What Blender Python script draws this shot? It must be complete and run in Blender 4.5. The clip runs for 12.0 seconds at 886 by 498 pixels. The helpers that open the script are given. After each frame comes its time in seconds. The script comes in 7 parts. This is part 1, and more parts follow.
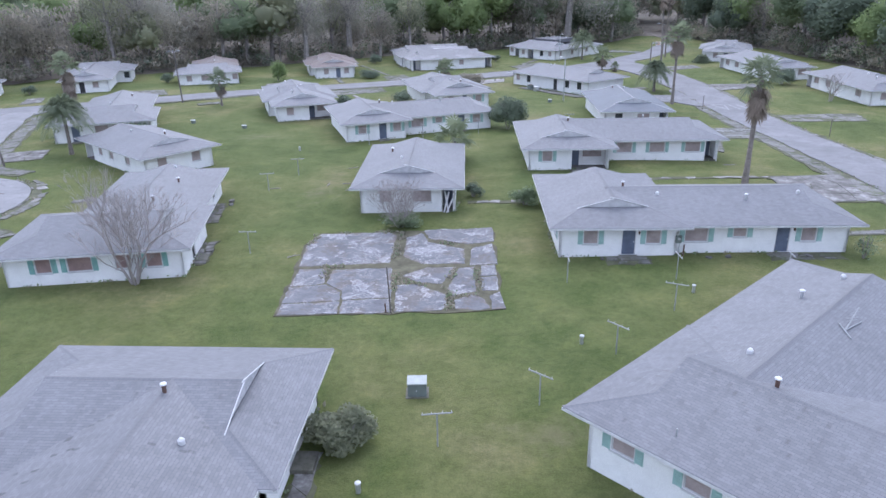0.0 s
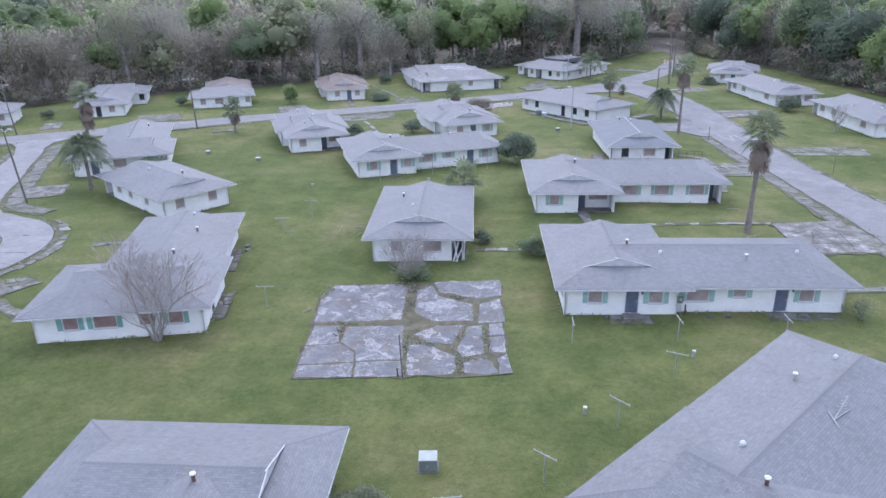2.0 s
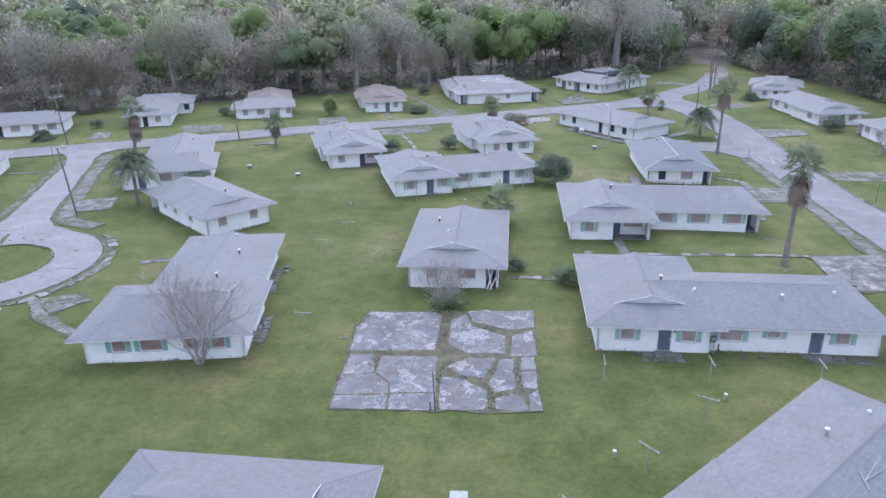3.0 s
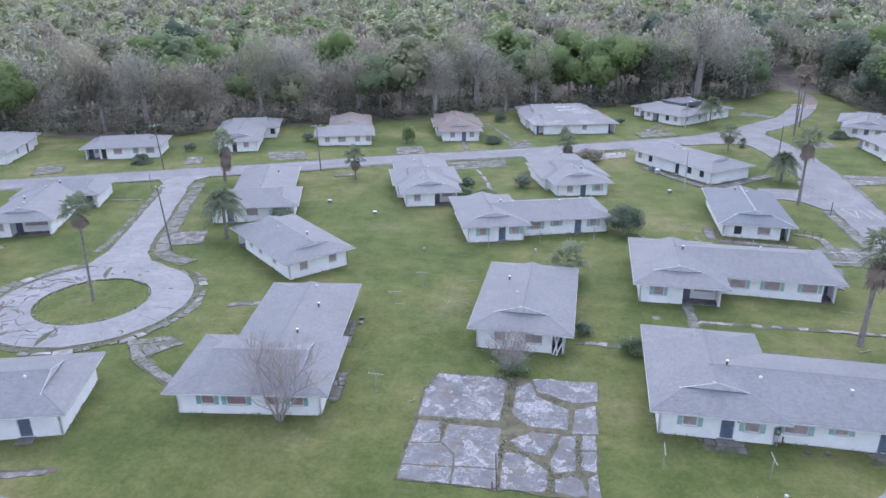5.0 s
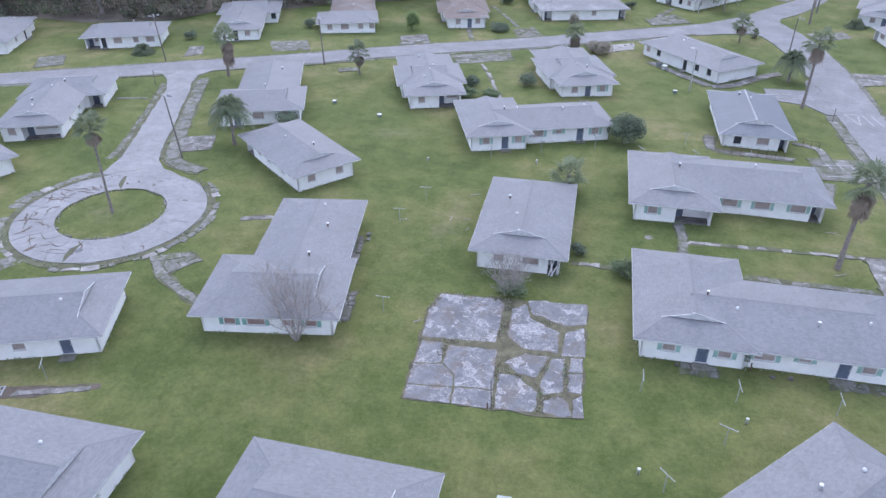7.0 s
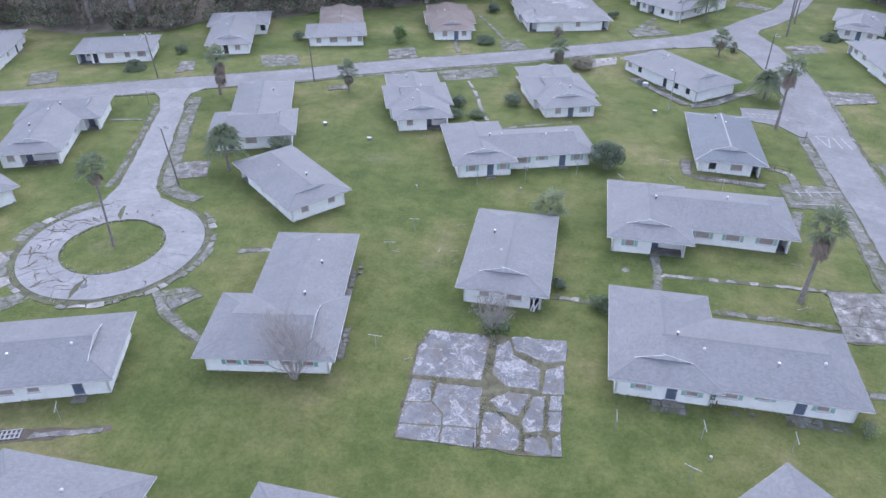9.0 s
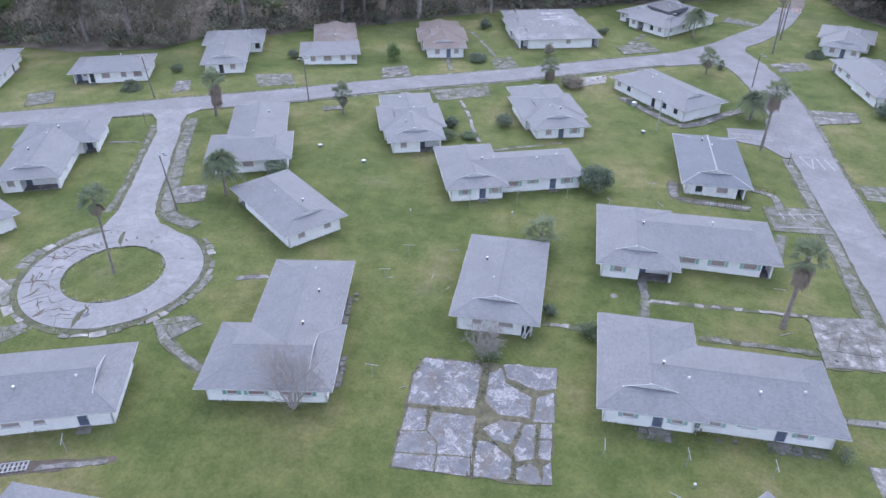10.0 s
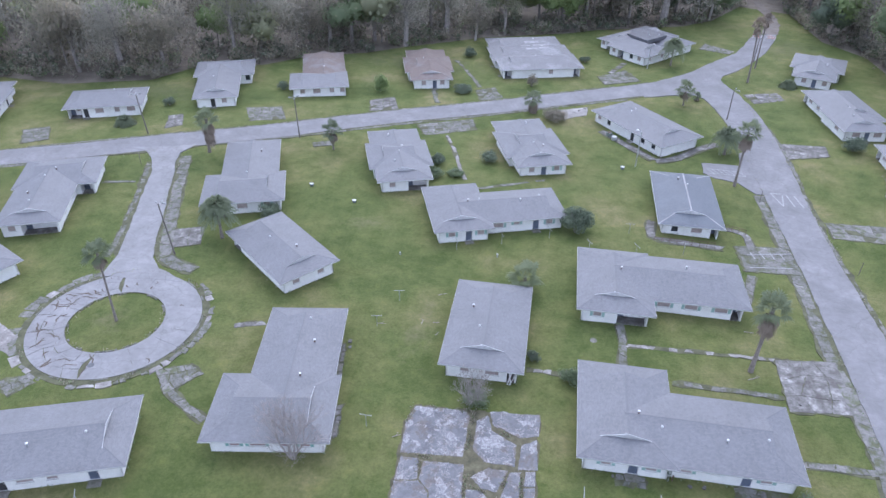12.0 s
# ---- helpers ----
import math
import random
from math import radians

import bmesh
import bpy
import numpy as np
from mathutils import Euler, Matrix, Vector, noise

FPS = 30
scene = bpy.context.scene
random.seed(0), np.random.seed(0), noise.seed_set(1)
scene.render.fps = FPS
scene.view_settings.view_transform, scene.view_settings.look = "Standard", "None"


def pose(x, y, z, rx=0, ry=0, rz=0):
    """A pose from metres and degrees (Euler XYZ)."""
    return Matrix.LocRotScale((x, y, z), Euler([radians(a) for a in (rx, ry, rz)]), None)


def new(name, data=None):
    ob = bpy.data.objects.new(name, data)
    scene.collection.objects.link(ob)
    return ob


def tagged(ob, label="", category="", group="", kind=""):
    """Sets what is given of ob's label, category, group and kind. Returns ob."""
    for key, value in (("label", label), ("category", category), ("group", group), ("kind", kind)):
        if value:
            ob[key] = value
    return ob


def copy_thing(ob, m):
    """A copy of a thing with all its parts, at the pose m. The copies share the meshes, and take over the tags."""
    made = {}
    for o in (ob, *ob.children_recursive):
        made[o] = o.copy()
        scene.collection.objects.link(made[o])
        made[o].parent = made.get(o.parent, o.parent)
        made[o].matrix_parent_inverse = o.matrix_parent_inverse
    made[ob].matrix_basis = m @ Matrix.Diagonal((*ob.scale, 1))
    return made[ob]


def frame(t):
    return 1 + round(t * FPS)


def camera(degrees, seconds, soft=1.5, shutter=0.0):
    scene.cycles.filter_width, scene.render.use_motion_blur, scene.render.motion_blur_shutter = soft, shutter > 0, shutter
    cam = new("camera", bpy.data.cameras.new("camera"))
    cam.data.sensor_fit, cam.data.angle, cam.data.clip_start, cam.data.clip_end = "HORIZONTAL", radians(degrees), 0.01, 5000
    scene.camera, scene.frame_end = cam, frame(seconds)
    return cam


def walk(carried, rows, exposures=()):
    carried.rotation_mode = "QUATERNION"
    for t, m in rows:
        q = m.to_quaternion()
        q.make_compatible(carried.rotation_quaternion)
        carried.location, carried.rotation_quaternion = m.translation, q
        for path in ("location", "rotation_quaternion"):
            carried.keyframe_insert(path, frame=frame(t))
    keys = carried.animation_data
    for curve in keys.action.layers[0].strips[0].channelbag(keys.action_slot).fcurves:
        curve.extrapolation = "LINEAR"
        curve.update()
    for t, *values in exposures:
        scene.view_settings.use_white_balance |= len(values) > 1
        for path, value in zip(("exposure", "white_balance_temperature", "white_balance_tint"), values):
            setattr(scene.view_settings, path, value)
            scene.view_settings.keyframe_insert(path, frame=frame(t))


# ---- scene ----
cam = camera(64.9, 12.0, soft=1.5)
# seconds, x, y, z, yaw, pitch, roll
ROWS = [
    (0.0, 2.98, 0.38, 20.10, 3.47, -21.61, -1.10),
    (0.5, 2.97, 0.34, 21.31, 3.39, -21.60, -1.09),
    (1.0, 2.95, 0.29, 22.50, 3.45, -21.60, -1.10),
    (1.5, 2.94, 0.23, 23.67, 3.60, -21.58, -1.06),
    (2.0, 2.91, 0.15, 24.93, 4.15, -21.56, -1.01),
    (2.5, 2.87, 0.13, 26.25, 5.07, -21.54, -0.94),
    (3.0, 2.82, 0.11, 27.62, 7.10, -21.45, -0.77),
    (3.5, 2.78, 0.08, 29.15, 9.87, -21.38, -0.65),
    (3.7, 2.78, 0.06, 29.80, 10.90, -21.36, -0.62),
    (5.3, 2.80, -0.12, 35.05, 13.35, -21.27, -0.36),
    (5.5, 2.84, -0.20, 35.74, 13.45, -21.94, -0.35),
    (6.0, 2.92, -0.30, 37.47, 13.56, -25.08, -0.27),
    (6.5, 3.03, -0.34, 39.17, 13.74, -29.51, -0.22),
    (6.7, 3.05, -0.35, 39.84, 13.84, -31.20, -0.22),
    (8.5, 3.08, -0.55, 46.38, 12.87, -33.96, 0.16),
    (9.0, 3.08, -0.61, 48.24, 12.53, -33.89, 0.21),
    (9.5, 3.05, -0.66, 50.15, 12.19, -33.83, 0.29),
    (10.0, 3.02, -0.74, 52.15, 11.84, -33.81, 0.36),
    (10.5, 2.96, -0.83, 54.12, 11.48, -33.76, 0.48),
    (11.0, 2.90, -0.88, 56.09, 11.16, -33.76, 0.55),
    (11.5, 2.83, -0.96, 58.06, 10.82, -33.78, 0.62),
    (12.0, 2.73, -1.08, 60.01, 10.46, -33.89, 0.75),
]
walk(cam, [(t, pose(x, y, z, 90 + pitch, 0, yaw) @ pose(0, 0, 0, 0, 0, roll)) for t, x, y, z, yaw, pitch, roll in ROWS],
     exposures=[(0.0, 0.72, 5170, 14.4), (12.0, 0.76, 5170, 14.4)])

# ---- light: a bright, even overcast sky ----
SUN_ELEVATION, SUN_AZIMUTH = 52.0, -8.0     # degrees; azimuth from +y towards +x
world = bpy.data.worlds.new("sky")
scene.world = world
world.use_nodes = True
wn = world.node_tree
sky = wn.nodes.new("ShaderNodeTexSky")
sky.sky_type = "NISHITA"
sky.sun_disc = False
sky.sun_elevation = radians(SUN_ELEVATION)
sky.sun_rotation = radians(SUN_AZIMUTH)
sky.dust_density = 8.0
sky.air_density = 1.6
# the closed cloud cover spreads most of the light evenly over the whole sky
cloud = wn.nodes.new("ShaderNodeBackground")
cloud.inputs[0].default_value = (1.0, 0.975, 1.0, 1)
cloud.inputs[1].default_value = 0.75
both = wn.nodes.new("ShaderNodeAddShader")
wn.links.new(sky.outputs[0], wn.nodes["Background"].inputs[0])
wn.nodes["Background"].inputs[1].default_value = 0.05
wn.links.new(wn.nodes["Background"].outputs[0], both.inputs[0])
wn.links.new(cloud.outputs[0], both.inputs[1])
wn.links.new(both.outputs[0], wn.nodes["World Output"].inputs[0])
sun = new("sun", bpy.data.lights.new("sun", "SUN"))
sun.data.energy = 0.5
sun.data.angle = radians(80)
sun.data.color = (1.0, 0.98, 0.97)
sun.rotation_euler = (radians(90 - SUN_ELEVATION), 0, radians(180 - SUN_AZIMUTH))


# ---- materials ----
def material(name, rough=0.8, metal=0.0):
    m = bpy.data.materials.new(name)
    m.use_nodes = True
    b = m.node_tree.nodes["Principled BSDF"]
    b.inputs["Roughness"].default_value = rough
    b.inputs["Metallic"].default_value = metal
    return m, m.node_tree, b


def node(tree, kind, **values):
    n = tree.nodes.new(kind)
    for key, value in values.items():
        n.inputs[key.replace("_", " ")].default_value = value
    return n


def spot(tree):
    """World position, so that alike parts do not repeat."""
    return tree.nodes.new("ShaderNodeNewGeometry").outputs["Position"]


def noisy(tree, scale, detail=5.0, rough=0.6, vector=None, stretch=None):
    n = node(tree, "ShaderNodeTexNoise", Scale=scale, Detail=detail, Roughness=rough)
    v = vector or spot(tree)
    if stretch:
        mp = tree.nodes.new("ShaderNodeMapping")
        mp.inputs["Scale"].default_value = stretch
        tree.links.new(v, mp.inputs[0])
        v = mp.outputs[0]
    tree.links.new(v, n.inputs["Vector"])
    return n.outputs["Fac"]


def ramp(tree, value, stops):
    r = tree.nodes.new("ShaderNodeValToRGB")
    e = r.color_ramp.elements
    while len(e) < len(stops):
        e.new(0.5)
    for k, (at, c) in zip(e, stops):
        k.position, k.color = at, (*c, 1) if len(c) == 3 else c
    tree.links.new(value, r.inputs[0])
    return r.outputs[0]


def mixed(tree, fac, a, b, mode="MIX"):
    n = tree.nodes.new("ShaderNodeMix")
    n.data_type, n.blend_type = "RGBA", mode
    for value, slot in ((fac, 0), (a, 6), (b, 7)):
        if isinstance(value, (int, float)):
            n.inputs[slot].default_value = value
        elif isinstance(value, tuple):
            n.inputs[slot].default_value = (*value, 1)
        else:
            tree.links.new(value, n.inputs[slot])
    return n.outputs[2]


def bumped(tree, b, height, strength=0.4, distance=0.02):
    n = node(tree, "ShaderNodeBump", Strength=strength, Distance=distance)
    tree.links.new(height, n.inputs["Height"])
    tree.links.new(n.outputs[0], b.inputs["Normal"])


def grey(c, k):
    return tuple(x * k for x in c)


def plain(name, c, rough=0.7, metal=0.0, scale=3.0, vary=0.25, fine=40.0, bump=0.15):
    """A surface of one colour with broad staining and fine grain."""
    m, t, b = material(name, rough, metal)
    broad = ramp(t, noisy(t, scale), [(0.3, grey(c, 1 - vary)), (0.7, grey(c, 1 + vary * 0.5))])
    grain = ramp(t, noisy(t, fine, 3), [(0.3, (0.82,) * 3), (0.7, (1.0,) * 3)])
    t.links.new(mixed(t, 1.0, broad, grain, "MULTIPLY"), b.inputs["Base Color"])
    if bump:
        bumped(t, b, noisy(t, fine, 3), bump, 0.01)
    return m


def grass_material():
    m, t, b = material("grass", 0.9)
    b.inputs["Specular IOR Level"].default_value = 0.15
    b.inputs["Sheen Weight"].default_value = 0.05
    b.inputs["Sheen Roughness"].default_value = 0.5
    b.inputs["Sheen Tint"].default_value = (0.7, 0.85, 0.4, 1)
    p = spot(t)
    broad = ramp(t, noisy(t, 0.055, 6, 0.62), [(0.33, (0.071, 0.091, 0.029)), (0.45, (0.102, 0.121, 0.042)), (0.55, (0.135, 0.141, 0.056)), (0.66, (0.186, 0.168, 0.087))])
    patch = ramp(t, noisy(t, 0.35, 5, 0.7), [(0.35, (0.7, 0.78, 0.62)), (0.55, (1, 1, 1)), (0.75, (1.28, 1.2, 1.1))])
    c = mixed(t, 0.9, broad, patch, "MULTIPLY")
    tufts = ramp(t, noisy(t, 2.6, 4, 0.7), [(0.3, (0.66, 0.72, 0.62)), (0.7, (1.22, 1.18, 1.12))])
    c = mixed(t, 0.7, c, tufts, "MULTIPLY")
    blades = ramp(t, noisy(t, 16.0, 3, 0.7, None, (1, 0.5, 1)), [(0.3, (0.72,) * 3), (0.7, (1.22,) * 3)])
    c = mixed(t, 0.65, c, blades, "MULTIPLY")
    # trodden, sun-bleached places in the lawn; the widest ones are instead a darker olive-brown
    for wx, wy, rx, ry in ((-13.0, 68.0, 4.5, 14.0), (-27.0, 92.0, 9.0, 4.5), (-41.0, 60.0, 5.0, 4.0), (-54.0, 61.5, 5.5, 5.5), (7.0, 27.0, 9.0, 3.0), (-92.0, 138.0, 44.0, 16.0), (-44.0, 158.0, 8.0, 12.0), (-36.0, 172.0, 40.0, 18.0), (78.0, 140.0, 26.0, 60.0), (62.0, 205.0, 24.0, 26.0), (-70.0, 30.0, 30.0, 16.0)):
        mp = t.nodes.new("ShaderNodeMapping")
        mp.vector_type = "TEXTURE"
        mp.inputs["Location"].default_value = (wx, wy, 0)
        mp.inputs["Scale"].default_value = (rx, ry, 50)
        t.links.new(p, mp.inputs[0])
        far = t.nodes.new("ShaderNodeVectorMath")
        far.operation = "LENGTH"
        t.links.new(mp.outputs[0], far.inputs[0])
        ragged = t.nodes.new("ShaderNodeMath")
        ragged.operation = "ADD"
        t.links.new(far.outputs["Value"], ragged.inputs[0])
        wob = ramp(t, noisy(t, 0.6, 5, 0.75), [(0.25, (0.0,) * 3), (0.75, (1.1,) * 3)])
        t.links.new(wob, ragged.inputs[1])
        thin = (0.105, 0.100, 0.062) if rx > 18 else (0.205, 0.172, 0.108)
        c = mixed(t, ramp(t, ragged.outputs[0], [(0.45, (0.75,) * 3), (1.0, (0.0,) * 3)]), c, mixed(t, 0.6, c, thin))
    t.links.new(c, b.inputs["Base Color"])
    bumped(t, b, noisy(t, 9.0, 5, 0.75), 0.7, 0.12)
    return m


def road_material(name, tones, crazed):
    """Asphalt in three tones, dark to light, with a net of cracks."""
    m, t, b = material(name, 0.85)
    broad = ramp(t, noisy(t, 0.22, 6, 0.65), list(zip((0.3, 0.55, 0.75), tones)))
    streak = ramp(t, noisy(t, 1.4, 5, 0.7), [(0.3, (0.82,) * 3), (0.7, (1.08,) * 3)])
    c = mixed(t, 0.8, broad, streak, "MULTIPLY")
    v = node(t, "ShaderNodeTexVoronoi", Scale=0.33)
    v.feature = "DISTANCE_TO_EDGE"
    warp = t.nodes.new("ShaderNodeVectorMath")
    wob = node(t, "ShaderNodeTexNoise", Scale=0.8, Detail=4.0)
    t.links.new(spot(t), wob.inputs["Vector"])
    t.links.new(spot(t), warp.inputs[0])
    t.links.new(wob.outputs["Color"], warp.inputs[1])
    t.links.new(warp.outputs[0], v.inputs["Vector"])
    crack = ramp(t, v.outputs["Distance"], [(0.0, (0.55, 0.57, 0.5)), (0.012, (0.9,) * 3), (0.03, (1.0,) * 3)])
    c = mixed(t, crazed, c, crack, "MULTIPLY")
    stain = ramp(t, noisy(t, 0.5, 6, 0.7), [(0.60, (0.0,) * 3), (0.72, (0.5,) * 3)])
    c = mixed(t, stain, c, (0.150, 0.138, 0.134))
    t.links.new(c, b.inputs["Base Color"])
    bumped(t, b, noisy(t, 30, 3), 0.25, 0.01)
    return m


def concrete_material(name, dark, mid, light, at=(0.38, 0.55, 0.64), scale=0.55):
    m, t, b = material(name, 0.85)
    r = node(t, "ShaderNodeObjectInfo")
    base = ramp(t, noisy(t, scale, 8, 0.68), [(at[0], dark), (at[1], mid), (at[2], light)])
    spots = ramp(t, noisy(t, 3.5, 5, 0.75), [(0.33, (0.62, 0.6, 0.56)), (0.5, (1.0,) * 3), (0.75, (1.12,) * 3)])
    c = mixed(t, 0.85, base, spots, "MULTIPLY")
    vary = ramp(t, r.outputs["Random"], [(0.0, (0.86, 0.85, 0.84)), (1.0, (1.08,) * 3)])
    t.links.new(mixed(t, 1.0, c, vary, "MULTIPLY"), b.inputs["Base Color"])
    bumped(t, b, noisy(t, 12, 5, 0.7), 0.35, 0.02)
    return m


def shingle_material(name, c, patch=None, where=(0.52, 0.58), scale=0.3, lost=0.84):
    """Three-tab asphalt shingles: courses 14 cm high, tabs 30 cm wide, bleached and streaked."""
    m, t, b = material(name, 0.66)
    uv = t.nodes.new("ShaderNodeUVMap").outputs[0]
    br = node(t, "ShaderNodeTexBrick", Scale=1.0, Mortar_Size=0.008, Brick_Width=0.30, Row_Height=0.14, Mortar_Smooth=0.3, Bias=0.0)
    br.inputs["Color1"].default_value = (0.86, 0.86, 0.87, 1)
    br.inputs["Color2"].default_value = (1.1, 1.1, 1.09, 1)
    br.inputs["Mortar"].default_value = (0.62, 0.62, 0.63, 1)
    t.links.new(uv, br.inputs["Vector"])
    tab = node(t, "ShaderNodeTexBrick", Scale=1.0, Mortar_Size=0.0, Brick_Width=0.15, Row_Height=0.30, Bias=0.0)
    tab.inputs["Color1"].default_value, tab.inputs["Color2"].default_value = (0, 0, 0, 1), (1, 1, 1, 1)
    t.links.new(uv, tab.inputs["Vector"])
    broad = ramp(t, noisy(t, scale, 6, 0.62), [(0.3, grey(c, 0.92)), (0.7, grey(c, 1.07))])
    streak = ramp(t, noisy(t, 2.2, 5, 0.72, uv, (1.0, 0.22, 1.0)), [(0.28, (0.82, 0.81, 0.80)), (0.5, (1.0,) * 3), (0.8, (1.08,) * 3)])
    col = mixed(t, 0.8, broad, streak, "MULTIPLY")
    if patch:
        mask = ramp(t, noisy(t, 0.16, 5, 0.7), [(where[0], (0,) * 3), (where[1], (1,) * 3)])
        col = mixed(t, mask, col, patch)
    col = mixed(t, 0.9, col, br.outputs["Color"], "MULTIPLY")
    worn = ramp(t, tab.outputs["Color"], [(0.03, (lost, lost * 0.98, lost * 0.97)), (0.05, (1.0,) * 3)])
    some = ramp(t, noisy(t, 0.35, 3), [(0.48, (0,) * 3), (0.6, (1,) * 3)])
    col = mixed(t, some, col, mixed(t, 1.0, col, worn, "MULTIPLY"))
    grit = ramp(t, noisy(t, 55, 2), [(0.3, (0.86,) * 3), (0.7, (1.1,) * 3)])
    t.links.new(mixed(t, 0.7, col, grit, "MULTIPLY"), b.inputs["Base Color"])
    bumped(t, b, br.outputs["Fac"], -0.5, 0.012)
    return m


def leaf_material(name, a, c, through_light=0.45):
    """Leaves: each one its own tone, some light through them."""
    m, t, b = material(name, 0.85)
    b.inputs["Specular IOR Level"].default_value = 0.12
    g = t.nodes.new("ShaderNodeNewGeometry")
    one = ramp(t, g.outputs["Random Per Island"], [(0.0, tuple(x * 0.6 + y * 0.4 for x, y in zip(a, c))), (1.0, tuple(x * 0.4 + y * 0.6 for x, y in zip(a, c)))])
    wide = ramp(t, noisy(t, 0.08, 3), [(0.32, (0.86, 0.87, 0.90)), (0.68, (1.34, 1.30, 1.20))])
    col = mixed(t, 0.9, one, wide, "MULTIPLY")
    t.links.new(col, b.inputs["Base Color"])
    tr = t.nodes.new("ShaderNodeBsdfTranslucent")
    t.links.new(col, tr.inputs[0])
    mx = t.nodes.new("ShaderNodeMixShader")
    mx.inputs[0].default_value = through_light
    out = t.nodes["Material Output"]
    t.links.new(b.outputs[0], mx.inputs[1])
    t.links.new(tr.outputs[0], mx.inputs[2])
    t.links.new(mx.outputs[0], out.inputs[0])
    return m


GRASS = grass_material()
ROAD = road_material("street_asphalt", ((0.160, 0.157, 0.164), (0.200, 0.196, 0.206), (0.252, 0.247, 0.256)), 0.4)
LANE = road_material("bleached_asphalt", ((0.190, 0.186, 0.192), (0.235, 0.231, 0.240), (0.295, 0.290, 0.298)), 0.5)
CONCRETE = concrete_material("pale_concrete", (0.19, 0.18, 0.175), (0.27, 0.255, 0.25), (0.40, 0.385, 0.375))
SLAB = concrete_material("stained_concrete", (0.105, 0.098, 0.092), (0.178, 0.172, 0.168), (0.32, 0.312, 0.308), (0.40, 0.55, 0.66), 0.8)
def overgrown_material(name, stone, moss, pale):
    """Old concrete half hidden by moss and creeping grass, with pale worn spots."""
    m, t, b = material(name, 0.9)
    r = node(t, "ShaderNodeObjectInfo")
    base = ramp(t, noisy(t, 0.9, 6, 0.7), [(0.40, moss), (0.51, grey(stone, 0.8)), (0.62, stone), (0.72, pale)])
    fine = ramp(t, noisy(t, 4.0, 5, 0.75), [(0.32, (0.6, 0.6, 0.52)), (0.5, (1.0,) * 3), (0.75, (1.15,) * 3)])
    c = mixed(t, 0.85, base, fine, "MULTIPLY")
    vary = ramp(t, r.outputs["Random"], [(0.0, (0.8, 0.8, 0.78)), (1.0, (1.12,) * 3)])
    t.links.new(mixed(t, 1.0, c, vary, "MULTIPLY"), b.inputs["Base Color"])
    bumped(t, b, noisy(t, 10, 5, 0.7), 0.4, 0.03)
    return m


MOSSY = overgrown_material("overgrown_concrete", (0.20, 0.194, 0.186), (0.100, 0.108, 0.062), (0.35, 0.342, 0.332))
EARTH = plain("weedy_soil", (0.112, 0.114, 0.066), 0.95, 0, 0.7, 0.45, 6.0, 0.6)
WEEDY = plain("grassy_joint_soil", (0.118, 0.110, 0.068), 0.95, 0, 1.1, 0.5, 5.0, 0.7)
EARTH_BARE = plain("bare_brown_soil", (0.118, 0.096, 0.078), 0.95, 0, 0.8, 0.45, 6.0, 0.6)
EARTH_TRACK = plain("sandy_track", (0.20, 0.175, 0.155), 0.95, 0, 0.5, 0.3, 6.0, 0.5)
